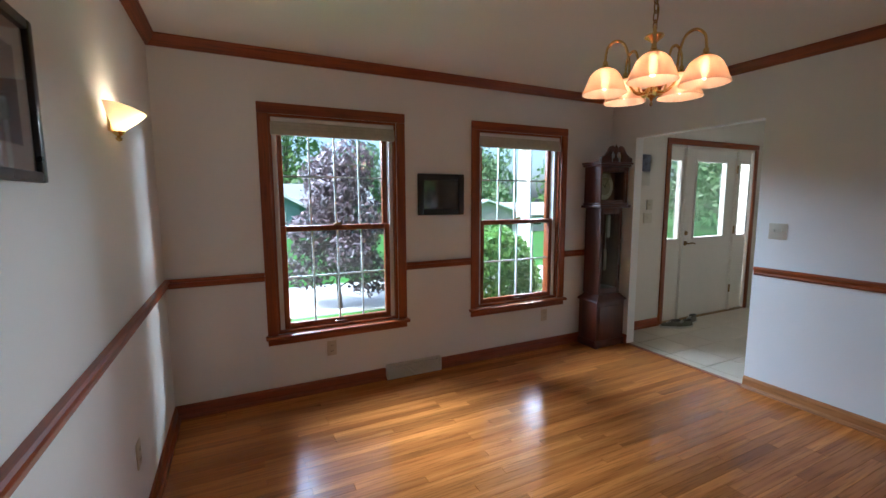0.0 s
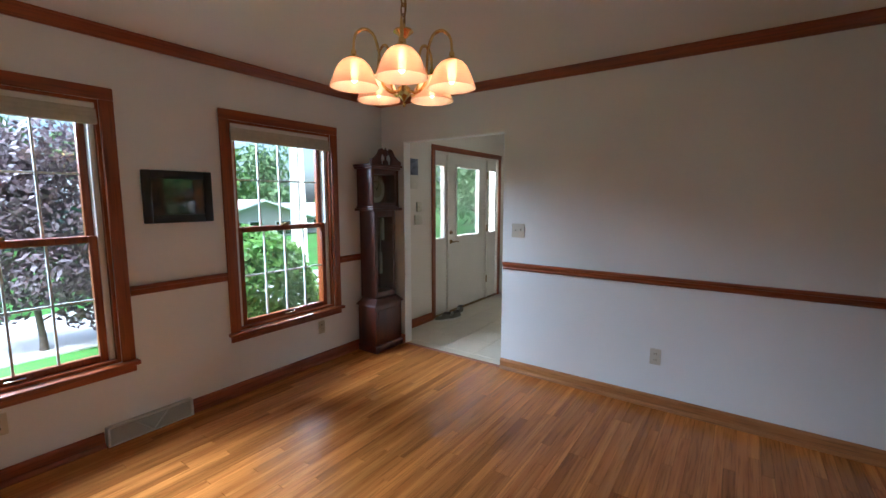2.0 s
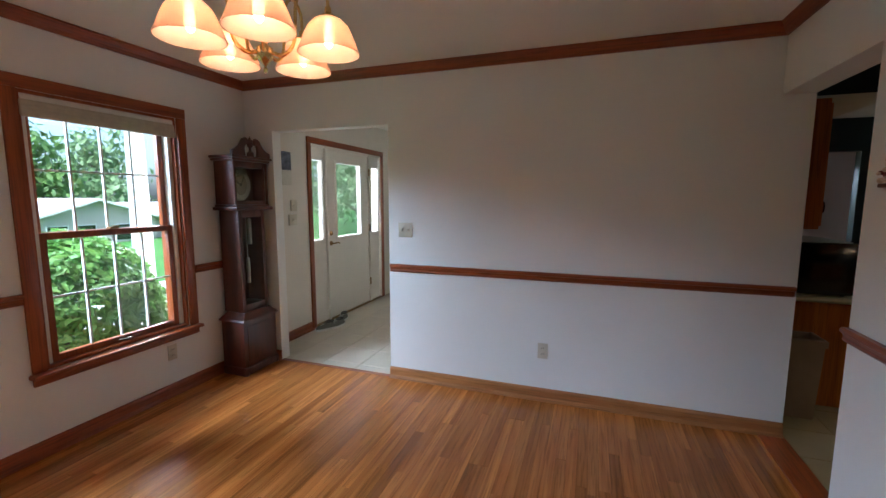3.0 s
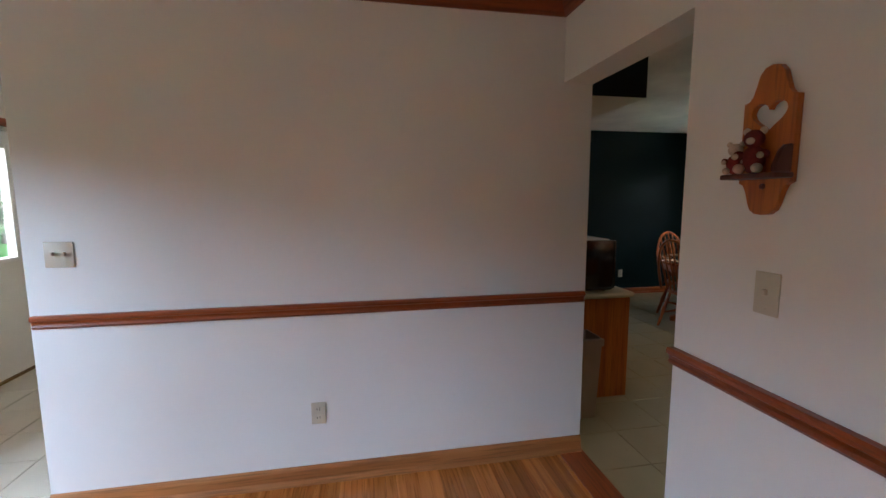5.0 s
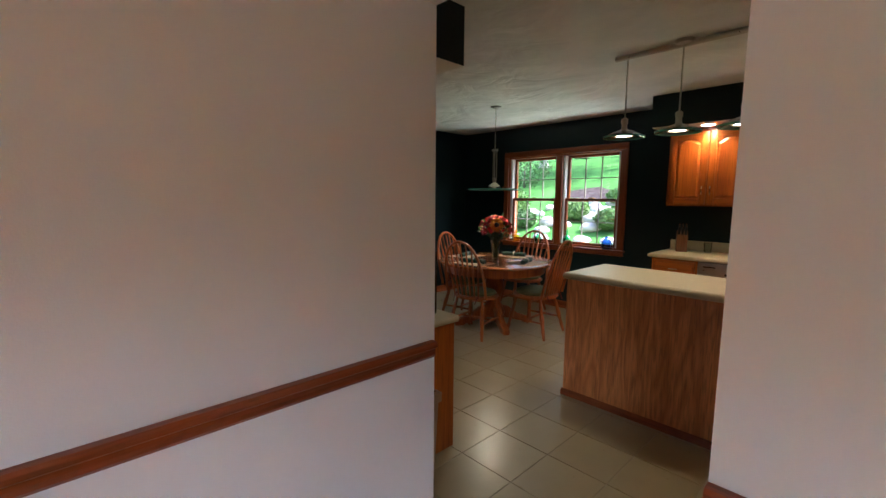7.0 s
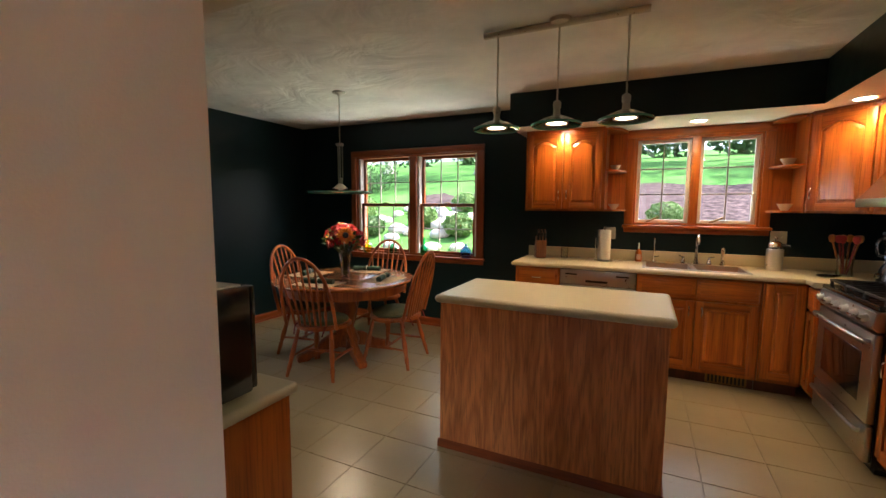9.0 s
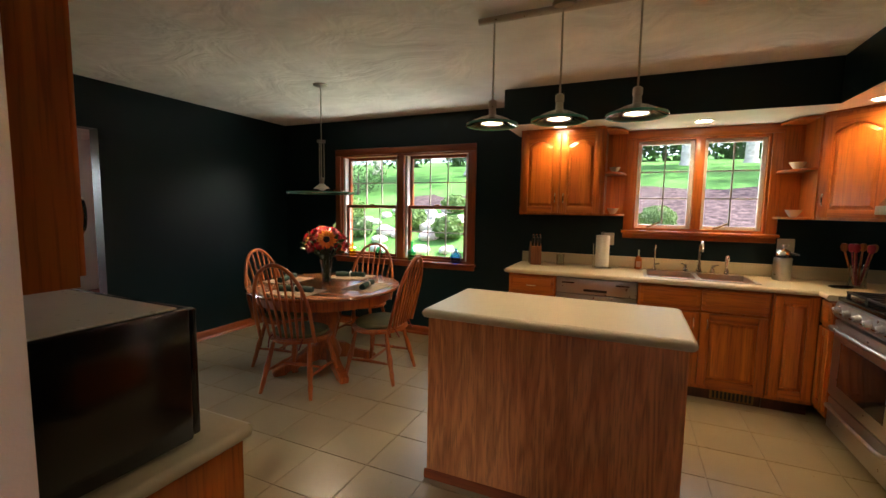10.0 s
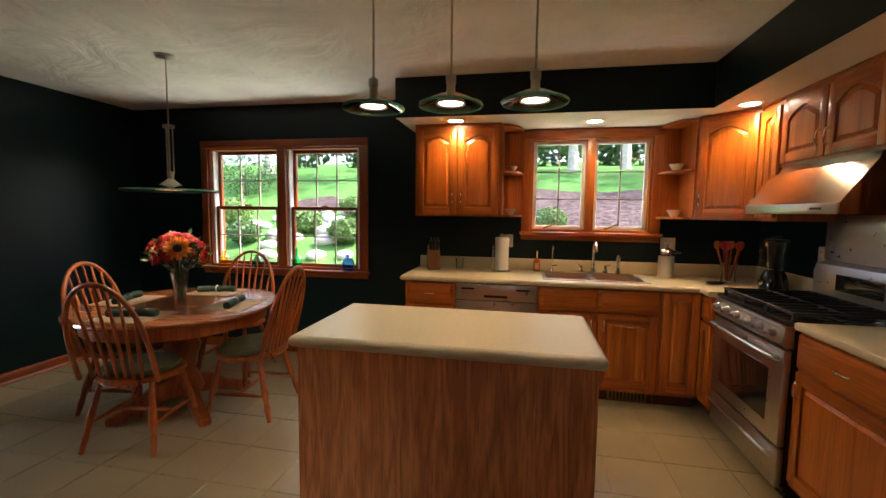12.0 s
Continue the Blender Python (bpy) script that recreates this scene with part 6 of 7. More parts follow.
def bouquet(m):
    rnd = random.Random(4)
    v = thing("flower_vase", m, "clear glass vase with red and orange autumn flowers", "vase")
    part("vase", lathe([(0, 0), (0.04, 0), (0.042, 0.006), (0.036, 0.02), (0.04, 0.1), (0.055, 0.2), (0.062, 0.225), (0.058, 0.225), (0.05, 0.19), (0.036, 0.1), (0.03, 0.022), (0, 0.016)], 24), CLEAR, v, "flared clear glass")
    part("water", lathe([(0, 0.02), (0.03, 0.022), (0.036, 0.1), (0, 0.1)], 18), glass("water", (0.85, 0.9, 0.85), 0.05), v)
    groups = [("red_flower", PETAL_R, 42, 0.05), ("plum_flower", PETAL_P, 16, 0.04), ("orange_flower", PETAL_O, 6, 0.042)]
    stems = bmesh.new()
    for name, mat, count, r in groups:
        for k in range(count):
            bm = bmesh.new()
            a, e = rnd.uniform(0, 2 * math.pi), rnd.uniform(-0.15, 1.45)
            d = Vector((math.cos(a) * math.cos(e), math.sin(a) * math.cos(e), math.sin(e)))
            p = Vector((0, 0, 0.33)) + Vector((d.x * 0.185, d.y * 0.185, d.z * 0.16)) * rnd.uniform(0.75, 1.1)
            flower_head(bm, p, d, r * rnd.uniform(0.8, 1.2), 9, 3, rnd)
            tube([(d.x * 0.015, d.y * 0.015, 0.03), (d.x * 0.03, d.y * 0.03, 0.22), p], 0.0025, 5, bm=stems)
            part(name, bm, mat, v, smooth=False)
    way = Vector((-0.62, 0.72, 0.22)).normalized()
    bm = bmesh.new()
    flower_head(bm, Vector((0, 0, 0.37)) + way * 0.165, way, 0.085, 15, 2, rnd)
    sun = part("sunflower", bm, PETAL_O, v, "large orange sunflower", smooth=False)
    part("flower_eye", lathe([(0, 0.012), (0.02, 0.01), (0.028, 0.0), (0, -0.002)], 14, Matrix.Translation(Vector((0, 0, 0.37)) + way * 0.175) @ way.to_track_quat("Z", "Y").to_matrix().to_4x4()), BLACK_MATT, sun)
    part("stems", stems, LEAF_G, v)
    bm = bmesh.new()
    for k in range(70):
        a, e = rnd.uniform(0, 2 * math.pi), rnd.uniform(-0.4, 1.2)
        d = Vector((math.cos(a) * math.cos(e), math.sin(a) * math.cos(e), math.sin(e)))
        p = Vector((0, 0, 0.31)) + d * rnd.uniform(0.1, 0.2)
        s = d.orthogonal().normalized() * 0.014
        bm.faces.new([bm.verts.new(q) for q in (p, p + d * 0.025 + s, p + d * 0.06, p + d * 0.025 - s)])
    part("leaves", bm, LEAF_G, v, smooth=False)


bouquet(pose(5.50, -3.42, 0.75))


# ---------------------------------------------------------------- things on sills and worktops
def bottle(m, prof, colour, label):
    return solo("glass_bottle", lathe(prof, 20), glass(label.split()[0] + "_glass", colour, 0.12), label, "bottle", m, "bottles on the window sill")


SILL = TWIN[2] - 0.002
bottle(pose(6.17, KS + 0.0, SILL) @ Matrix.Diagonal((1.12, 1.12, 1.15, 1)), [(0, 0), (0.05, 0), (0.055, 0.01), (0.05, 0.07), (0.045, 0.085), (0.02, 0.1), (0.016, 0.13), (0.02, 0.135)], (0.97, 0.88, 0.10), "yellow glass bottle on the window sill")
bottle(pose(5.80, KS + 0.0, SILL) @ Matrix.Diagonal((1.12, 1.12, 1.15, 1)), [(0, 0), (0.04, 0), (0.05, 0.02), (0.052, 0.05), (0.03, 0.085), (0.018, 0.1), (0.02, 0.11)], (0.30, 0.66, 0.45), "dark green glass bottle on the window sill")
bottle(pose(5.36, KS + 0.0, SILL) @ Matrix.Diagonal((1.12, 1.12, 1.15, 1)), [(0, 0), (0.042, 0), (0.046, 0.01), (0.046, 0.085), (0.03, 0.105), (0.013, 0.12), (0.012, 0.18), (0.016, 0.185)], (0.16, 0.88, 0.58), "emerald green glass bottle on the window sill")
bottle(pose(4.82, KS + 0.0, SILL) @ Matrix.Diagonal((1.12, 1.12, 1.15, 1)), [(0, 0), (0.052, 0), (0.058, 0.012), (0.058, 0.07), (0.04, 0.1), (0.016, 0.115), (0.015, 0.135), (0.02, 0.14)], (0.24, 0.42, 0.97), "cobalt blue glass bottle on the window sill")

TOP = 0.914
kb = thing("knife_block", pose(3.93, -4.53, TOP, 0, 0, 200), "wooden knife block with black-handled knives", "knife block")
part("block", sheet([(-0.07, 0), (0.07, 0), (0.07, 0.12), (0.0, 0.22), (-0.07, 0.17)], 0.1, "x", -0.05, 0.004), wood("block_wood", (0.33, 0.13, 0.04), (0.18, 0.06, 0.02), "z", 0.4), kb)
for i in range(3):
    for j in range(2):
        part("knife_handle", tube([(-0.03 + 0.03 * i, -0.02 - 0.03 * j, 0.19 - 0.01 * j), (-0.03 + 0.03 * i, -0.07 - 0.03 * j, 0.28 - 0.02 * j)], 0.011, 8), BLACK_MATT, kb)
        part("rivet", lathe([(0, 0.004), (0.006, 0.003), (0.007, 0)], 8, pose(-0.03 + 0.03 * i, -0.072 - 0.03 * j, 0.282 - 0.02 * j, 25)), CHROME, kb)
solo("glass_tumbler", lathe([(0, 0), (0.032, 0), (0.038, 0.1), (0.035, 0.1), (0.03, 0.008), (0, 0.008)], 18), CLEAR, "clear glass tumbler on the worktop", "glass", pose(3.70, -4.58, TOP))
pt = thing("paper_towel_holder", pose(3.33, -4.55, TOP), "white paper towel roll on an upright chrome holder", "paper towel")
part("base", lathe([(0, 0), (0.085, 0), (0.085, 0.008), (0.02, 0.014), (0, 0.014)], 24), CHROME, pt)
part("roll", lathe([(0.02, 0.016), (0.056, 0.016), (0.058, 0.02), (0.058, 0.29), (0.056, 0.294), (0.02, 0.294), (0.02, 0.016)], 28), plain("paper_towel", (0.78, 0.75, 0.68), 0.9, vary=0.04, bump=0.4, bump_scale=180), pt)
part("rod", tube([(0, 0, 0.01), (0, 0, 0.33)], 0.006, 8), CHROME, pt)
part("arm", tube([(0.075, 0.02, 0.01), (0.075, 0.02, 0.22)], 0.004, 8), CHROME, pt)
sp = thing("soap_dispenser", pose(3.03, -4.66, TOP), "amber soap bottle with a pump", "soap dispenser")
part("bottle", lathe([(0, 0), (0.028, 0), (0.03, 0.01), (0.028, 0.09), (0.014, 0.11), (0.012, 0.12), (0, 0.12)], 18), plain("amber_soap", (0.42, 0.12, 0.02), 0.2, vary=0.1, coat=0.4), sp)
part("pump", tube(curve([(0, 0, 0.12), (0, 0, 0.16), (0, 0.01, 0.17), (0, 0.04, 0.165)], 4), 0.006, 8), WHITE_PLASTIC, sp)
part("label", boxes((-0.018, 0.0285, 0.02, 0.018, 0.031, 0.07)), plain("soap_label", (0.5, 0.3, 0.2), 0.6), sp)
cn = thing("steel_canister", pose(2.02, -4.55, TOP), "brushed steel canister with a domed lid and tap", "canister")
part("body", lathe([(0, 0), (0.055, 0), (0.058, 0.006), (0.058, 0.17), (0.05, 0.18), (0, 0.18)], 26), STEEL, cn)
part("lid", lathe([(0.058, 0.18), (0.056, 0.2), (0.045, 0.225), (0.02, 0.24), (0, 0.243)], 26), CHROME, cn)
part("knob", lathe([(0.006, 0.24), (0.006, 0.255), (0.014, 0.262), (0.01, 0.275), (0, 0.278)], 12), CHROME, cn)
part("spout", tube([(-0.03, 0.03, 0.215), (-0.085, 0.055, 0.205)], [0.012, 0.009], 10), BLACK_MATT, cn)
ut = thing("utensil_jar", pose(1.62, -4.42, TOP), "glass jar full of wooden spoons and red utensils", "utensil jar")
part("jar", lathe([(0, 0), (0.05, 0), (0.052, 0.01), (0.045, 0.06), (0.055, 0.16), (0.052, 0.16), (0.042, 0.06), (0.046, 0.012), (0, 0.012)], 20), CLEAR, ut)
for k in range(8):
    a = 2.4 * k
    tipx, tipy = 0.09 * math.cos(a) * (0.5 + 0.08 * k), 0.09 * math.sin(a) * (0.5 + 0.08 * k)
    red = k % 3 == 0
    w = part("utensil", tube([(tipx * 0.2, tipy * 0.2, 0.015), (tipx, tipy, 0.25)], 0.006, 8), RED_CLOTH if red else PINE, ut)
    part("utensil_head", lathe([(0, -0.03), (0.018, -0.018), (0.025, 0.01), (0.018, 0.03), (0, 0.036)], 10, Matrix.Translation((tipx * 1.06, tipy * 1.06, 0.275)) @ Matrix.Diagonal((1, 0.35, 1, 1))), plain("red_silicone", (0.35, 0.015, 0.02), 0.4) if red else PINE, w)
solo("spoon_rest", lathe([(0, 0.002), (0.05, 0.002), (0.065, 0.012), (0.062, 0.014), (0.048, 0.006), (0, 0.006)], 20, Matrix.Diagonal((1.4, 0.8, 1, 1))), BLACK, "dark oval spoon rest on the worktop", "spoon rest", pose(1.74, -4.32, TOP, 0, 0, 30))
bl = thing("blender", pose(1.45, -4.16, TOP), "black kitchen blender with a clear jar", "blender")
part("base", lathe([(0, 0), (0.085, 0), (0.085, 0.02), (0.075, 0.09), (0.055, 0.13), (0, 0.13)], 22), BLACK, bl)
part("jar", lathe([(0.045, 0.13), (0.05, 0.15), (0.07, 0.33), (0.066, 0.33), (0.046, 0.152), (0.0, 0.14)], 22), CLEAR, bl, "clear blender jar")
part("lid", lathe([(0.072, 0.33), (0.072, 0.345), (0.03, 0.35), (0.028, 0.37), (0, 0.372)], 20), BLACK_MATT, bl)
part("handle", tube(curve([(0.06, 0.02, 0.18), (0.105, 0.035, 0.2), (0.115, 0.04, 0.28), (0.072, 0.025, 0.31)], 4), 0.009, 8), CLEAR, bl)
part("dial", lathe([(0.022, 0), (0.02, 0.014), (0, 0.016)], 14, pose(0.078, 0, 0.045, 0, 80)), CHROME, bl)
kr = thing("floor_register", pose(2.35, SY - 0.07, 0.0), "small metal heating register in the toe kick", "heating register")
part("frame", boxes((-0.14, -0.0, 0.01, 0.14, 0.008, 0.09), bevel=0.002), DULL_BRASS, kr)
for k in range(10):
    part("slat", boxes((-0.125 + 0.026 * k, 0.007, 0.02, -0.11 + 0.026 * k, 0.011, 0.08)), BLACK_MATT, kr)

# ---------------------------------------------------------------- living room glimpse
wl = tagged(new("window_5"), "living room window with oak trim", "window", "", "structure")
part("casing", boxes((11.18, -1.42, 0.70, 11.2, -1.35, 2.07), (11.18, -0.45, 0.70, 11.2, -0.38, 2.07), (11.18, -1.35, 2.0, 11.2, -0.45, 2.07), (11.15, -1.44, 0.72, 11.2, -0.36, 0.75), bevel=0.004), PINE, wl)
part("sash", boxes((11.26, -1.35, 0.75, 11.29, -1.30, 2.0), (11.26, -0.5, 0.75, 11.29, -0.45, 2.0), (11.26, -1.3, 1.35, 11.29, -0.5, 1.39), (11.26, -1.3, 0.75, 11.29, -0.5, 0.79), (11.26, -1.3, 1.96, 11.29, -0.5, 2.0)), VINYL, wl)
for u in (-1.1, -0.9, -0.7):
    part("muntin", boxes((11.27, u - 0.008, 0.79, 11.28, u + 0.008, 1.96)), VINYL, wl)
stand = thing("speaker_tower", pose(10.3, -1.75, 0), "tall dark wooden loudspeaker in the living room", "loudspeaker")
part("cabinet", boxes((-0.13, -0.13, 0.0, 0.13, 0.13, 1.0), bevel=0.006), CLOCK_WOOD, stand)
part("grille", boxes((-0.14, -0.11, 0.3, -0.13, 0.11, 0.97), bevel=0.003), BLACK_MATT, stand)
rk = thing("floor_lamp", pose(10.7, -1.35, 0), "dark-shaded floor lamp in the living room", "lamp")
part("pole", tube([(0, 0, 0.02), (0, 0, 1.25)], 0.012, 10), BLACK_MATT, rk)
part("shade", lathe([(0.1, 1.5), (0.17, 1.2), (0.165, 1.2), (0.095, 1.5), (0.1, 1.5)], 20), plain("dark_shade", (0.05, 0.02, 0.015), 0.8), rk)
part("base", lathe([(0, 0), (0.14, 0), (0.14, 0.015), (0.02, 0.03), (0, 0.03)], 20), BLACK_MATT, rk)


# ---------------------------------------------------------------- outside
GRASS = plain("lawn", (0.08, 0.195, 0.045), 0.95, spec=0.05, vary=0.4, scale=1.2, bump=0.8, bump_scale=40)
MULCH = plain("mulch", (0.08, 0.058, 0.056), 0.95, spec=0.05, vary=0.7, scale=7, bump=1.0, bump_scale=24)
DRIVE = plain("concrete_drive", (0.55, 0.53, 0.49), 0.9, vary=0.08, scale=1.5, bump=0.3, bump_scale=60)


def ground():
    bm = bmesh.new()
    xs = [-160, -60, -30, -16, -8, -4, 0, 2, 4, 6, 8, 12, 18, 30, 60, 160]
    ys = [-160, -70, -40, -26, -20, -16, -13, -11, -9.5, -8.2, -7.2, -6.2, -5.4, -4, 0, 3, 6, 9, 14, 20, 32, 60, 160]

    def z(x, y):
        back = max(0.0, -y - 6.6)
        rise = 0.30 * min(back, 12) + 0.12 * max(back - 12, 0) if back else 0.0
        front = max(0.0, y - 7)
        return -0.45 + rise * (1 if back else 0) - 0.03 * min(front, 30)

    rows = [[bm.verts.new((x, y, z(x, y))) for x in xs] for y in ys]
    for a, b in zip(rows, rows[1:]):
        for k in range(len(xs) - 1):
            bm.faces.new((a[k], a[k + 1], b[k + 1], b[k]))
    structure("ground", bm, GRASS, "mown lawn that rises behind the house", smooth=True)
    return z


GZ = ground()
structure("road", sheet([(-40, 7.2), (40, 7.2), (40, 9.7), (-40, 9.7)], 0.05, "z", -0.50), DRIVE, "pale sunlit driveway and street")
structure("porch_floor", boxes((3.8, N + 0.2, -0.45, 7.5, 6.2, -0.06)), DRIVE, "concrete porch")
structure("porch_roof", boxes((1.9, N + 0.2, 2.62, 7.6, 6.3, 2.78)), plain("porch_white", (0.72, 0.70, 0.66), 0.6, vary=0.03), "white porch ceiling")


def mulch_bed(name, x0, x1, y0, y1, label):
    bm = bmesh.new()
    n = 12
    rows = []
    for j in range(6):
        y = y0 + (y1 - y0) * j / 5
        rows.append([bm.verts.new((x0 + (x1 - x0) * i / n, y + 0.25 * math.sin(i * 1.7 + j), GZ(0, y + 0.25 * math.sin(i * 1.7 + j)) + 0.03)) for i in range(n + 1)])
    for a, b in zip(rows, rows[1:]):
        for i in range(n):
            bm.faces.new((a[i], a[i + 1], b[i + 1], b[i]))
    structure(name, bm, MULCH, label, smooth=True)


mulch_bed("mulch_bed", -7.0, 4.6, -15.2, -9.0, "brown mulch bed on the slope")
mulch_bed("mulch_bed", 5.4, 10.5, -14.2, -12.9, "strip of brown mulch above the garden boulders")


def leaf_cloud(bm, centre, radii, count, size, rnd, shell=0.55):
    for _ in range(count):
        d = Vector((rnd.gauss(0, 1), rnd.gauss(0, 1), rnd.gauss(0, 1))).normalized()
        r = shell + (1 - shell) * rnd.random() ** 0.5
        r *= 1 + 0.18 * noise.noise(d * 2.3 + Vector(centre))
        p = Vector(centre) + Vector((d.x * radii[0], d.y * radii[1], d.z * radii[2])) * r
        n = (d + Vector((rnd.uniform(-1, 1), rnd.uniform(-1, 1), rnd.uniform(-0.6, 1)))).normalized()
        u = n.orthogonal().normalized()
        u.rotate(Matrix.Rotation(rnd.uniform(0, 6.28), 3, n))
        v = n.cross(u)
        s = size * rnd.uniform(0.6, 1.3)
        bm.faces.new([bm.verts.new(q) for q in (p - u * s, p + v * s * 0.45, p + u * s, p - v * s * 0.45)])


BARK = plain("bark", (0.09, 0.07, 0.055), 0.95, vary=0.4, scale=20, bump=1.0, bump_scale=30)
# bark made pale: the glare on the trunks is put into the colour
GLARE_BARK = plain("glare_bark", (0.45, 0.41, 0.34), 0.9, vary=0.3, scale=12, bump=0.8, bump_scale=30)


def tree(x, y, height, crown_r, trunk_r, mat, label, seed, leaf=0.11, count=2600, bare=0.3, bark=None, base=None):
    rnd = random.Random(seed)
    z0 = GZ(x, y) if base is None else base
    t = thing("tree", pose(x, y, z0), label, "tree")
    top = Vector((rnd.uniform(-0.2, 0.2), rnd.uniform(-0.2, 0.2), height * 0.8))
    bm = tube([(0, 0, -0.1), (0, 0, 0.15), top * 0.3, top * 0.6, top], [trunk_r * 1.5, trunk_r, trunk_r * 0.85, trunk_r * 0.55, trunk_r * 0.15], 10)
    cb = bmesh.new()
    lobes = 11
    for k in range(lobes):
        a, f = 2.4 * k + rnd.uniform(-0.3, 0.3), k / (lobes - 1)
        zz = height * (bare + 0.12 + (1 - bare - 0.2) * f)
        rr = crown_r * (0.62 if f < 0.7 else 0.35) * rnd.uniform(0.75, 1.1) * (1 - 0.35 * f)
        c = Vector((rr * math.cos(a), rr * math.sin(a), zz))
        tube([(0, 0, zz * 0.65), c * 0.5 + Vector((0, 0, zz * 0.4)), c], [trunk_r * 0.4, trunk_r * 0.25, trunk_r * 0.08], 6, bm=bm)
        s = crown_r * rnd.uniform(0.42, 0.6)
        leaf_cloud(cb, c, (s, s, s * 0.85), count // lobes, leaf, rnd, 0.35)
    part("trunk", bm, bark or BARK, t)
    part("crown", cb, mat, t, smooth=False)


PURPLE = foliage("purple_leaves", (0.045, 0.028, 0.034), (0.14, 0.095, 0.10))
GREEN_A = foliage("green_leaves", (0.035, 0.085, 0.02), (0.10, 0.19, 0.05))
# leaves lightened: bright sunlight is put into their colour
GREEN_LIT = foliage("lit_green_leaves", (0.13, 0.22, 0.08), (0.26, 0.36, 0.17))
GREEN_B = foliage("light_green_leaves", (0.07, 0.15, 0.03), (0.16, 0.27, 0.06))
tree(1.66, 7.5, 2.75, 0.92, 0.04, PURPLE, "purple-leaved ornamental tree on the front lawn", 3, 0.046, 11500, 0.1)
tree(16.5, 16.5, 3.4, 1.4, 0.1, GREEN_A, "green tree beyond the porch", 5, 0.11, 2400, 0.3)
for k, (x, y, h, r) in enumerate(((-9, 36, 7, 3), (4.5, 42, 11, 4.2), (11, 40, 7.5, 3.2), (18, 36, 7, 3.2), (25, 40, 8, 4), (33, 36, 7, 4), (-18, 40, 8, 4), (44, 40, 9, 5))):
    tree(x, y, h, r, 0.25, GREEN_B if k % 2 else GREEN_LIT, "tall green tree across the street", 20 + k, 0.33, 1900, 0.12)
for k, (x, y, h, r) in enumerate(((1.2, -20, 9, 2.8), (-1.0, -20.3, 9, 2.8), (9.6, -18, 8, 3.0), (5.4, -24, 9, 3), (15, -19, 9, 3.4), (-7, -19, 9, 3.4))):
    tree(x, y, h, r, 0.22, GREEN_A, "tall tree on the slope, its trunk painted pale as in glare", 40 + k, 0.26, 1500, 0.42, GLARE_BARK)


def shrub(x, y, z, rx, ry, rz, mat, label, seed, count=1500, leaf=0.05, shell=0.6):
    bm = bmesh.new()
    leaf_cloud(bm, (0, 0, rz), (rx, ry, rz), count, leaf, random.Random(seed), shell)
    s = thing("shrub", pose(x, y, z), label, "shrub")
    part("crown", bm, mat, s, smooth=False)
    part("stem", tube([(0, 0, -0.1), (0, 0, rz * 1.2)], [0.05, 0.02], 6), BARK, s)


CONIFER = foliage("arborvitae_green", (0.07, 0.175, 0.024), (0.155, 0.31, 0.062))
shrub(2.72, N + 1.15, -0.45, 0.84, 0.5, 0.8, CONIFER, "dense bright green evergreen outside the dining room window", 7, 15000, 0.042, 0.78)
shrub(0.05, N + 1.15, -0.45, 0.5, 0.45, 0.6, CONIFER, "dense green evergreen below the window", 8, 2400, 0.045, 0.7)
shrub(2.55, -11.6, GZ(0, -11.6) - 0.05, 0.40, 0.40, 0.28, GREEN_B, "clipped round green shrub in the mulch bed", 9, 2400, 0.035, 0.85)
for k, (x, y, r, mat) in enumerate(((7.3, -10.3, 0.42, GREEN_B), (8.7, -10.9, 0.45, GREEN_B), (9.9, -10.1, 0.4, GREEN_A), (11.2, -11.4, 0.55, GREEN_B), (8.0, -12.4, 0.4, GREEN_B), (13.0, -14.5, 1.1, GREEN_A), (-3.5, -15.5, 0.7, GREEN_B))):
    shrub(x, y, GZ(0, y), r, r, r * 0.7, mat, "loose flowering shrub on the slope behind the house", 60 + k, 1500, 0.06, 0.5)
for k in range(9):
    x = -17 + 4.6 * k
    shrub(x, -31 - 2 * (k % 2), GZ(0, -31) - 0.3, 3.2, 2.2, 2.6 + 0.5 * (k % 3), GREEN_A, "dark green undergrowth at the edge of the woods", 90 + k, 1500, 0.3, 0.45)
for k, (x, y, h, r) in enumerate(((23, 13.5, 6.5, 2.6), (28, 19.5, 7.5, 3.0), (34, 20, 8, 3.4))):
    tree(x, y, h, r, 0.16, GREEN_LIT, "green tree beyond the front door, daylight painted into its leaves", 110 + k, 0.2, 2200, 0.08)
STONE = plain("pale_stone", (0.58, 0.53, 0.49), 0.9, vary=0.25, scale=8, bump=0.8, bump_scale=20)
rnd = random.Random(12)
for k in range(48):
    bm = bmesh.new()
    bmesh.ops.create_icosphere(bm, subdivisions=2, radius=1)
    for v in bm.verts:
        v.co *= 1 + 0.22 * noise.noise(v.co * 1.3 + Vector((k * 3, 0, 0)))
    x, y = rnd.uniform(6.0, 11.8), rnd.uniform(-12.6, -9.2)
    s = rnd.uniform(0.11, 0.26)
    solo("boulder", bm, STONE, "pale garden boulder beside the back lawn", "rock", pose(x, y, GZ(0, y) + s * 0.3, 0, 0, rnd.uniform(0, 360)) @ Matrix.Diagonal((s * 1.3, s, s * 0.7, 1)), "boulders")


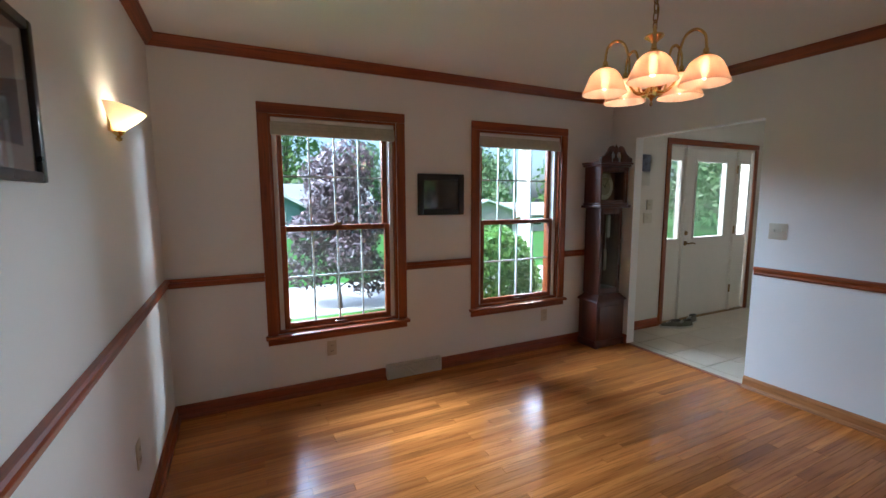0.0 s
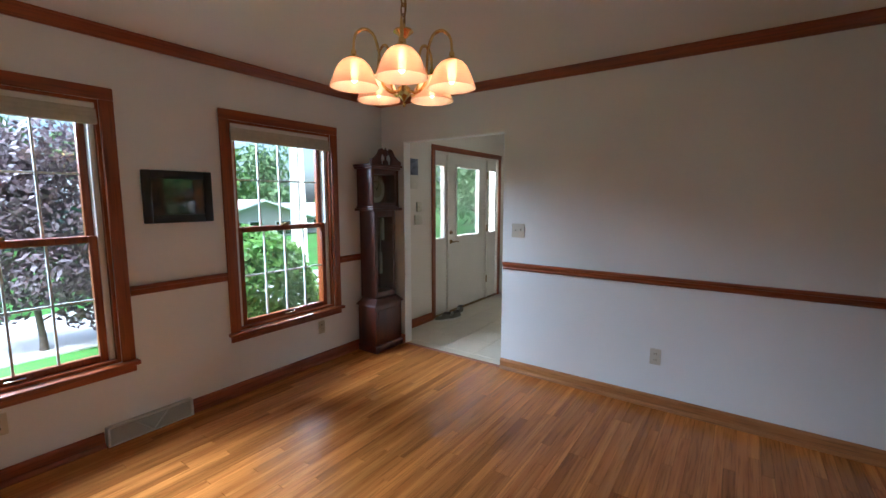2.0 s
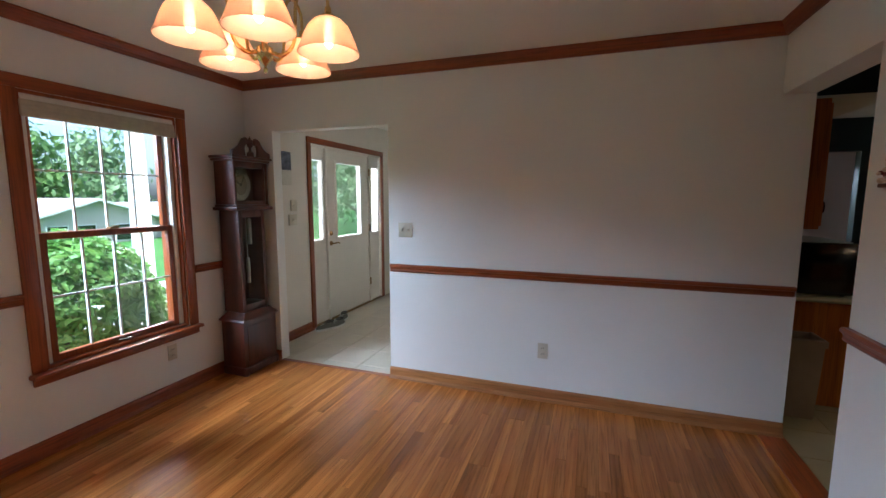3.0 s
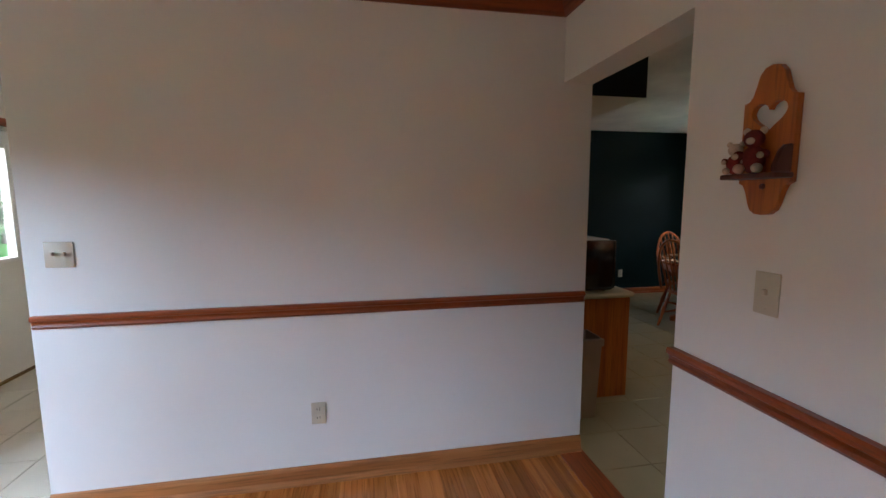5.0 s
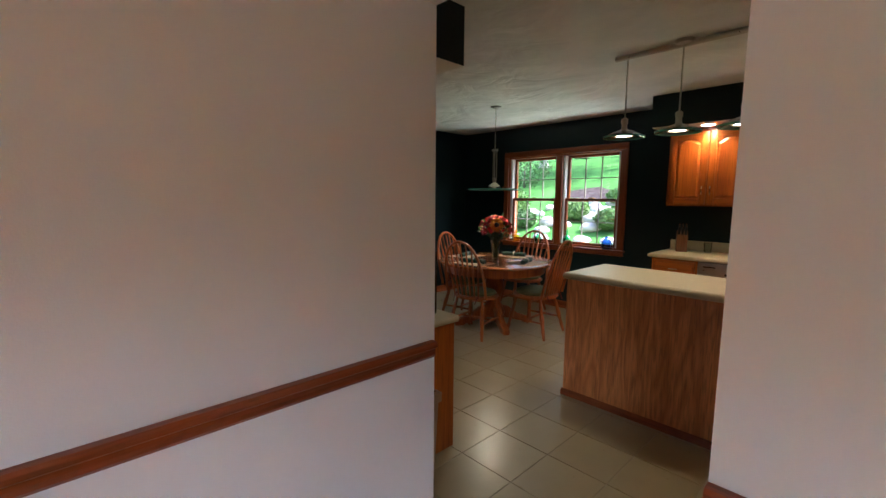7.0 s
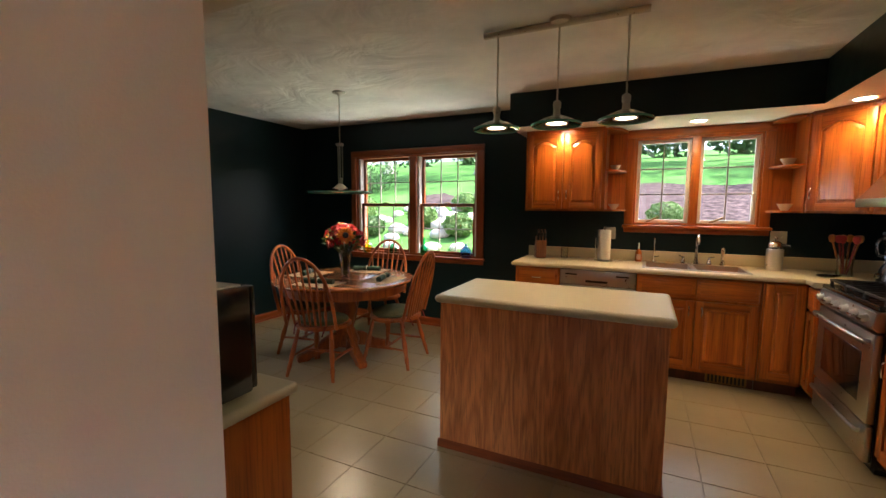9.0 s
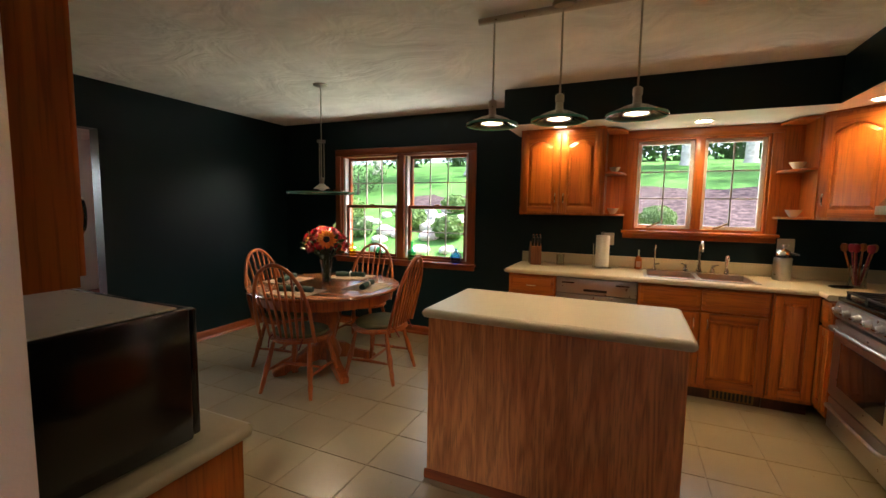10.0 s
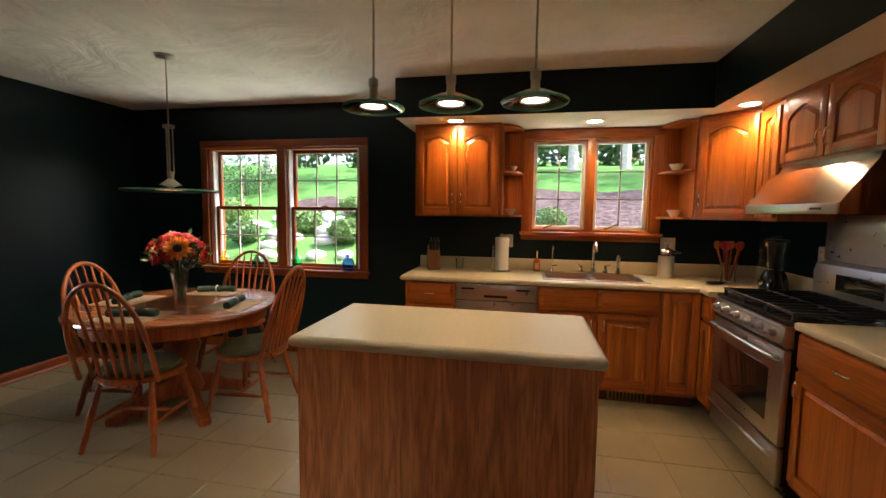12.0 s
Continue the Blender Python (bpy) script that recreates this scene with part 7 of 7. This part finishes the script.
def column():
    c = thing("porch_column", pose(4.45, 6.0, -0.06), "white round porch column", "column")
    wp = plain("column_white", (0.76, 0.75, 0.72), 0.5, vary=0.03)
    part("shaft", lathe([(0.12, 0.1), (0.115, 1.2), (0.1, 2.5), (0, 2.5)], 24), wp, c)
    part("plinth", boxes((-0.16, -0.16, 0, 0.16, 0.16, 0.1), bevel=0.01), wp, c)
    part("capital", lathe([(0.1, 2.5), (0.13, 2.53), (0.13, 2.57), (0.16, 2.6), (0.16, 2.68), (0, 2.68)], 24), wp, c)
    d = thing("brick_pier", pose(3.40, N + 0.38, -0.45), "red brick pier beside the window", "brick pier")
    bk = plain("red_brick", (0.34, 0.15, 0.10), 0.85, vary=0.25, scale=20, bump=0.5, bump_scale=50, random=0.2)
    part("core", boxes((-0.148, -0.17, 0, 0.148, 0.17, 3.0)), plain("mortar", (0.45, 0.42, 0.38), 0.95, vary=0.1), d)
    me = mesh_of("brick", boxes((-0.152, -0.1, 0, 0.152, 0.1, 0.064), bevel=0.004), bk)
    for r in range(38):
        for q in range(3):
            y = -0.21 + 0.21 * q + (0.105 if r % 2 else 0)
            if -0.21 < y - 0.1 and y + 0.1 < 0.22:
                b = new("brick", me)
                b.parent, b.matrix_basis = d, pose(0, y, 0.01 + 0.076 * r)


column()


def far_house(x, y, z, tall=0.8, siding=(0.10, 0.17, 0.17), shingle=(0.30, 0.31, 0.31)):
    h = thing("house", pose(x, y, z) @ Matrix.Diagonal((0.8, 0.8, tall, 1)), "teal-sided house with a grey gabled roof across the street", "house")
    teal, roof = plain("painted_siding", siding, 0.8, vary=0.08, scale=1.0), plain("roof_shingle", shingle, 0.9, vary=0.12, scale=3)
    wp = plain("house_trim", (0.7, 0.7, 0.68), 0.6)
    part("wall", sheet([(-4, 0), (4, 0), (4, 2.8), (0, 5.0), (-4, 2.8)], 8, "y", 0), teal, h, smooth=False)
    part("wall", boxes((4, 1.0, 0, 11, 8, 2.8)), teal, h, smooth=False)
    part("roof", sheet([(-4.5, 2.5), (0, 5.0), (4.5, 2.5), (4.6, 2.7), (0, 5.25), (-4.6, 2.7)], 9, "y", -0.5), roof, h, smooth=False)
    part("roof", sheet([(0.4, 2.7), (4.6, 4.7), (9, 2.7)], 8, "x", 3.0), roof, h, smooth=False)
    part("gable_trim", sheet([(-4.55, 2.5), (0, 4.98), (4.55, 2.5), (4.55, 2.75), (0, 5.2), (-4.55, 2.75)], 0.06, "y", -0.56), wp, h, smooth=False)
    for u, w, v0, v1 in ((-2.2, 0.6, 1.0, 2.3), (-0.6, 0.6, 1.0, 2.3), (2.0, 0.9, 0.2, 2.2), (6.2, 0.7, 1.0, 2.2), (8.8, 0.7, 1.0, 2.2)):
        yy = -0.03 if u < 4 else 0.97
        q = part("window", boxes((u - w, yy, v0, u + w, yy + 0.05, v1)), wp, h)
        part("pane", boxes((u - w + 0.08, yy - 0.02, v0 + 0.08, u + w - 0.08, yy + 0.01, v1 - 0.08)), DARK_GLASS, q)
    return h


far_house(0.75, 30, -1.15)
hh = far_house(15.5, 25, -1.0, 0.46, (0.42, 0.38, 0.35), (0.50, 0.46, 0.44))
tagged(hh, "low house with a grey gabled roof beyond the porch")

# ---------------------------------------------------------------- floors, piece by piece
rnd = random.Random(21)
floor_d = structure("floor_dining", boxes((W, S2, -0.02, E, N, -0.004)), plain("board_gap", (0.12, 0.05, 0.016), 0.8), "golden oak strip floor")
PW, lengths, board = 0.0571, (0.75, 0.95, 1.15, 1.35), {}


def plank_mesh(ln):
    ln = round(ln, 3)
    if ln not in board:
        bm = bmesh.new()
        a, t = PW / 2 - 0.0002, 0.0007
        v = [bm.verts.new((x, y, z)) for z, i in ((-0.004, 0), (0.0 - 0.0008, 0), (0.0, t)) for x, y in ((i + 0.0004, -a + i), (ln - i - 0.0004, -a + i), (ln - i - 0.0004, a - i), (i + 0.0004, a - i))]
        for r in (0, 4):
            for k in range(4):
                bm.faces.new((v[r + k], v[r + (k + 1) % 4], v[r + 4 + (k + 1) % 4], v[r + 4 + k]))
        bm.faces.new(v[8:12])
        board[ln] = mesh_of("plank", bm, PLANK)
    return board[ln]


y = S + PW / 2 - 0.06
while y < N:
    x = W
    first = rnd.choice((0.3, 0.5, 0.7, 0.9))
    while x < E - 0.001:
        ln = first or rnd.choice(lengths)
        first = None
        ln = min(ln, E - x)
        if E - x - ln < 0.2:
            ln = E - x
        p = new("plank", plank_mesh(ln))
        p.parent, p.location = floor_d, (x, y, 0)
        x += ln
    y += PW
structure("threshold_strip", boxes((2.675, S2 - 0.01, -0.004, E, S - 0.025, 0.006), bevel=0.003), TRIM_X, "oak threshold between the dining room and the kitchen")
structure("threshold_strip", boxes((E - 0.01, 1.977, -0.004, E + 0.03, 3.07, 0.004), bevel=0.002), TRIM_Y, "oak edge strip at the hall tiles")


def tiled(name, x0, x1, y0, y1, ox, oy, size, label, mat):
    fl = structure(name, boxes((x0, y0, -0.02, x1, y1, -0.0035)), GROUT, label)
    made = {}
    g = 0.0022
    i0, j0 = math.floor((x0 - ox) / size), math.floor((y0 - oy) / size)
    for i in range(i0, math.ceil((x1 - ox) / size)):
        for j in range(j0, math.ceil((y1 - oy) / size)):
            a, b = max(ox + i * size, x0), min(ox + (i + 1) * size, x1)
            c, d = max(oy + j * size, y0), min(oy + (j + 1) * size, y1)
            if b - a < 0.01 or d - c < 0.01:
                continue
            key = (round(b - a, 3), round(d - c, 3))
            if key not in made:
                w, h = key[0] / 2 - g, key[1] / 2 - g
                bm = bmesh.new()
                v = [bm.verts.new((sx * (w - k), sy * (h - k), z)) for z, k in ((-0.0034, 0), (-0.0015, 0), (0.0, 0.002)) for sx, sy in ((-1, -1), (1, -1), (1, 1), (-1, 1))]
                for r in (0, 4):
                    for k in range(4):
                        bm.faces.new((v[r + k], v[r + (k + 1) % 4], v[r + 4 + (k + 1) % 4], v[r + 4 + k]))
                bm.faces.new(v[8:12])
                made[key] = mesh_of("tile", bm, mat)
            t = new("tile", made[key])
            t.parent, t.location = fl, ((a + b) / 2, (c + d) / 2, 0)


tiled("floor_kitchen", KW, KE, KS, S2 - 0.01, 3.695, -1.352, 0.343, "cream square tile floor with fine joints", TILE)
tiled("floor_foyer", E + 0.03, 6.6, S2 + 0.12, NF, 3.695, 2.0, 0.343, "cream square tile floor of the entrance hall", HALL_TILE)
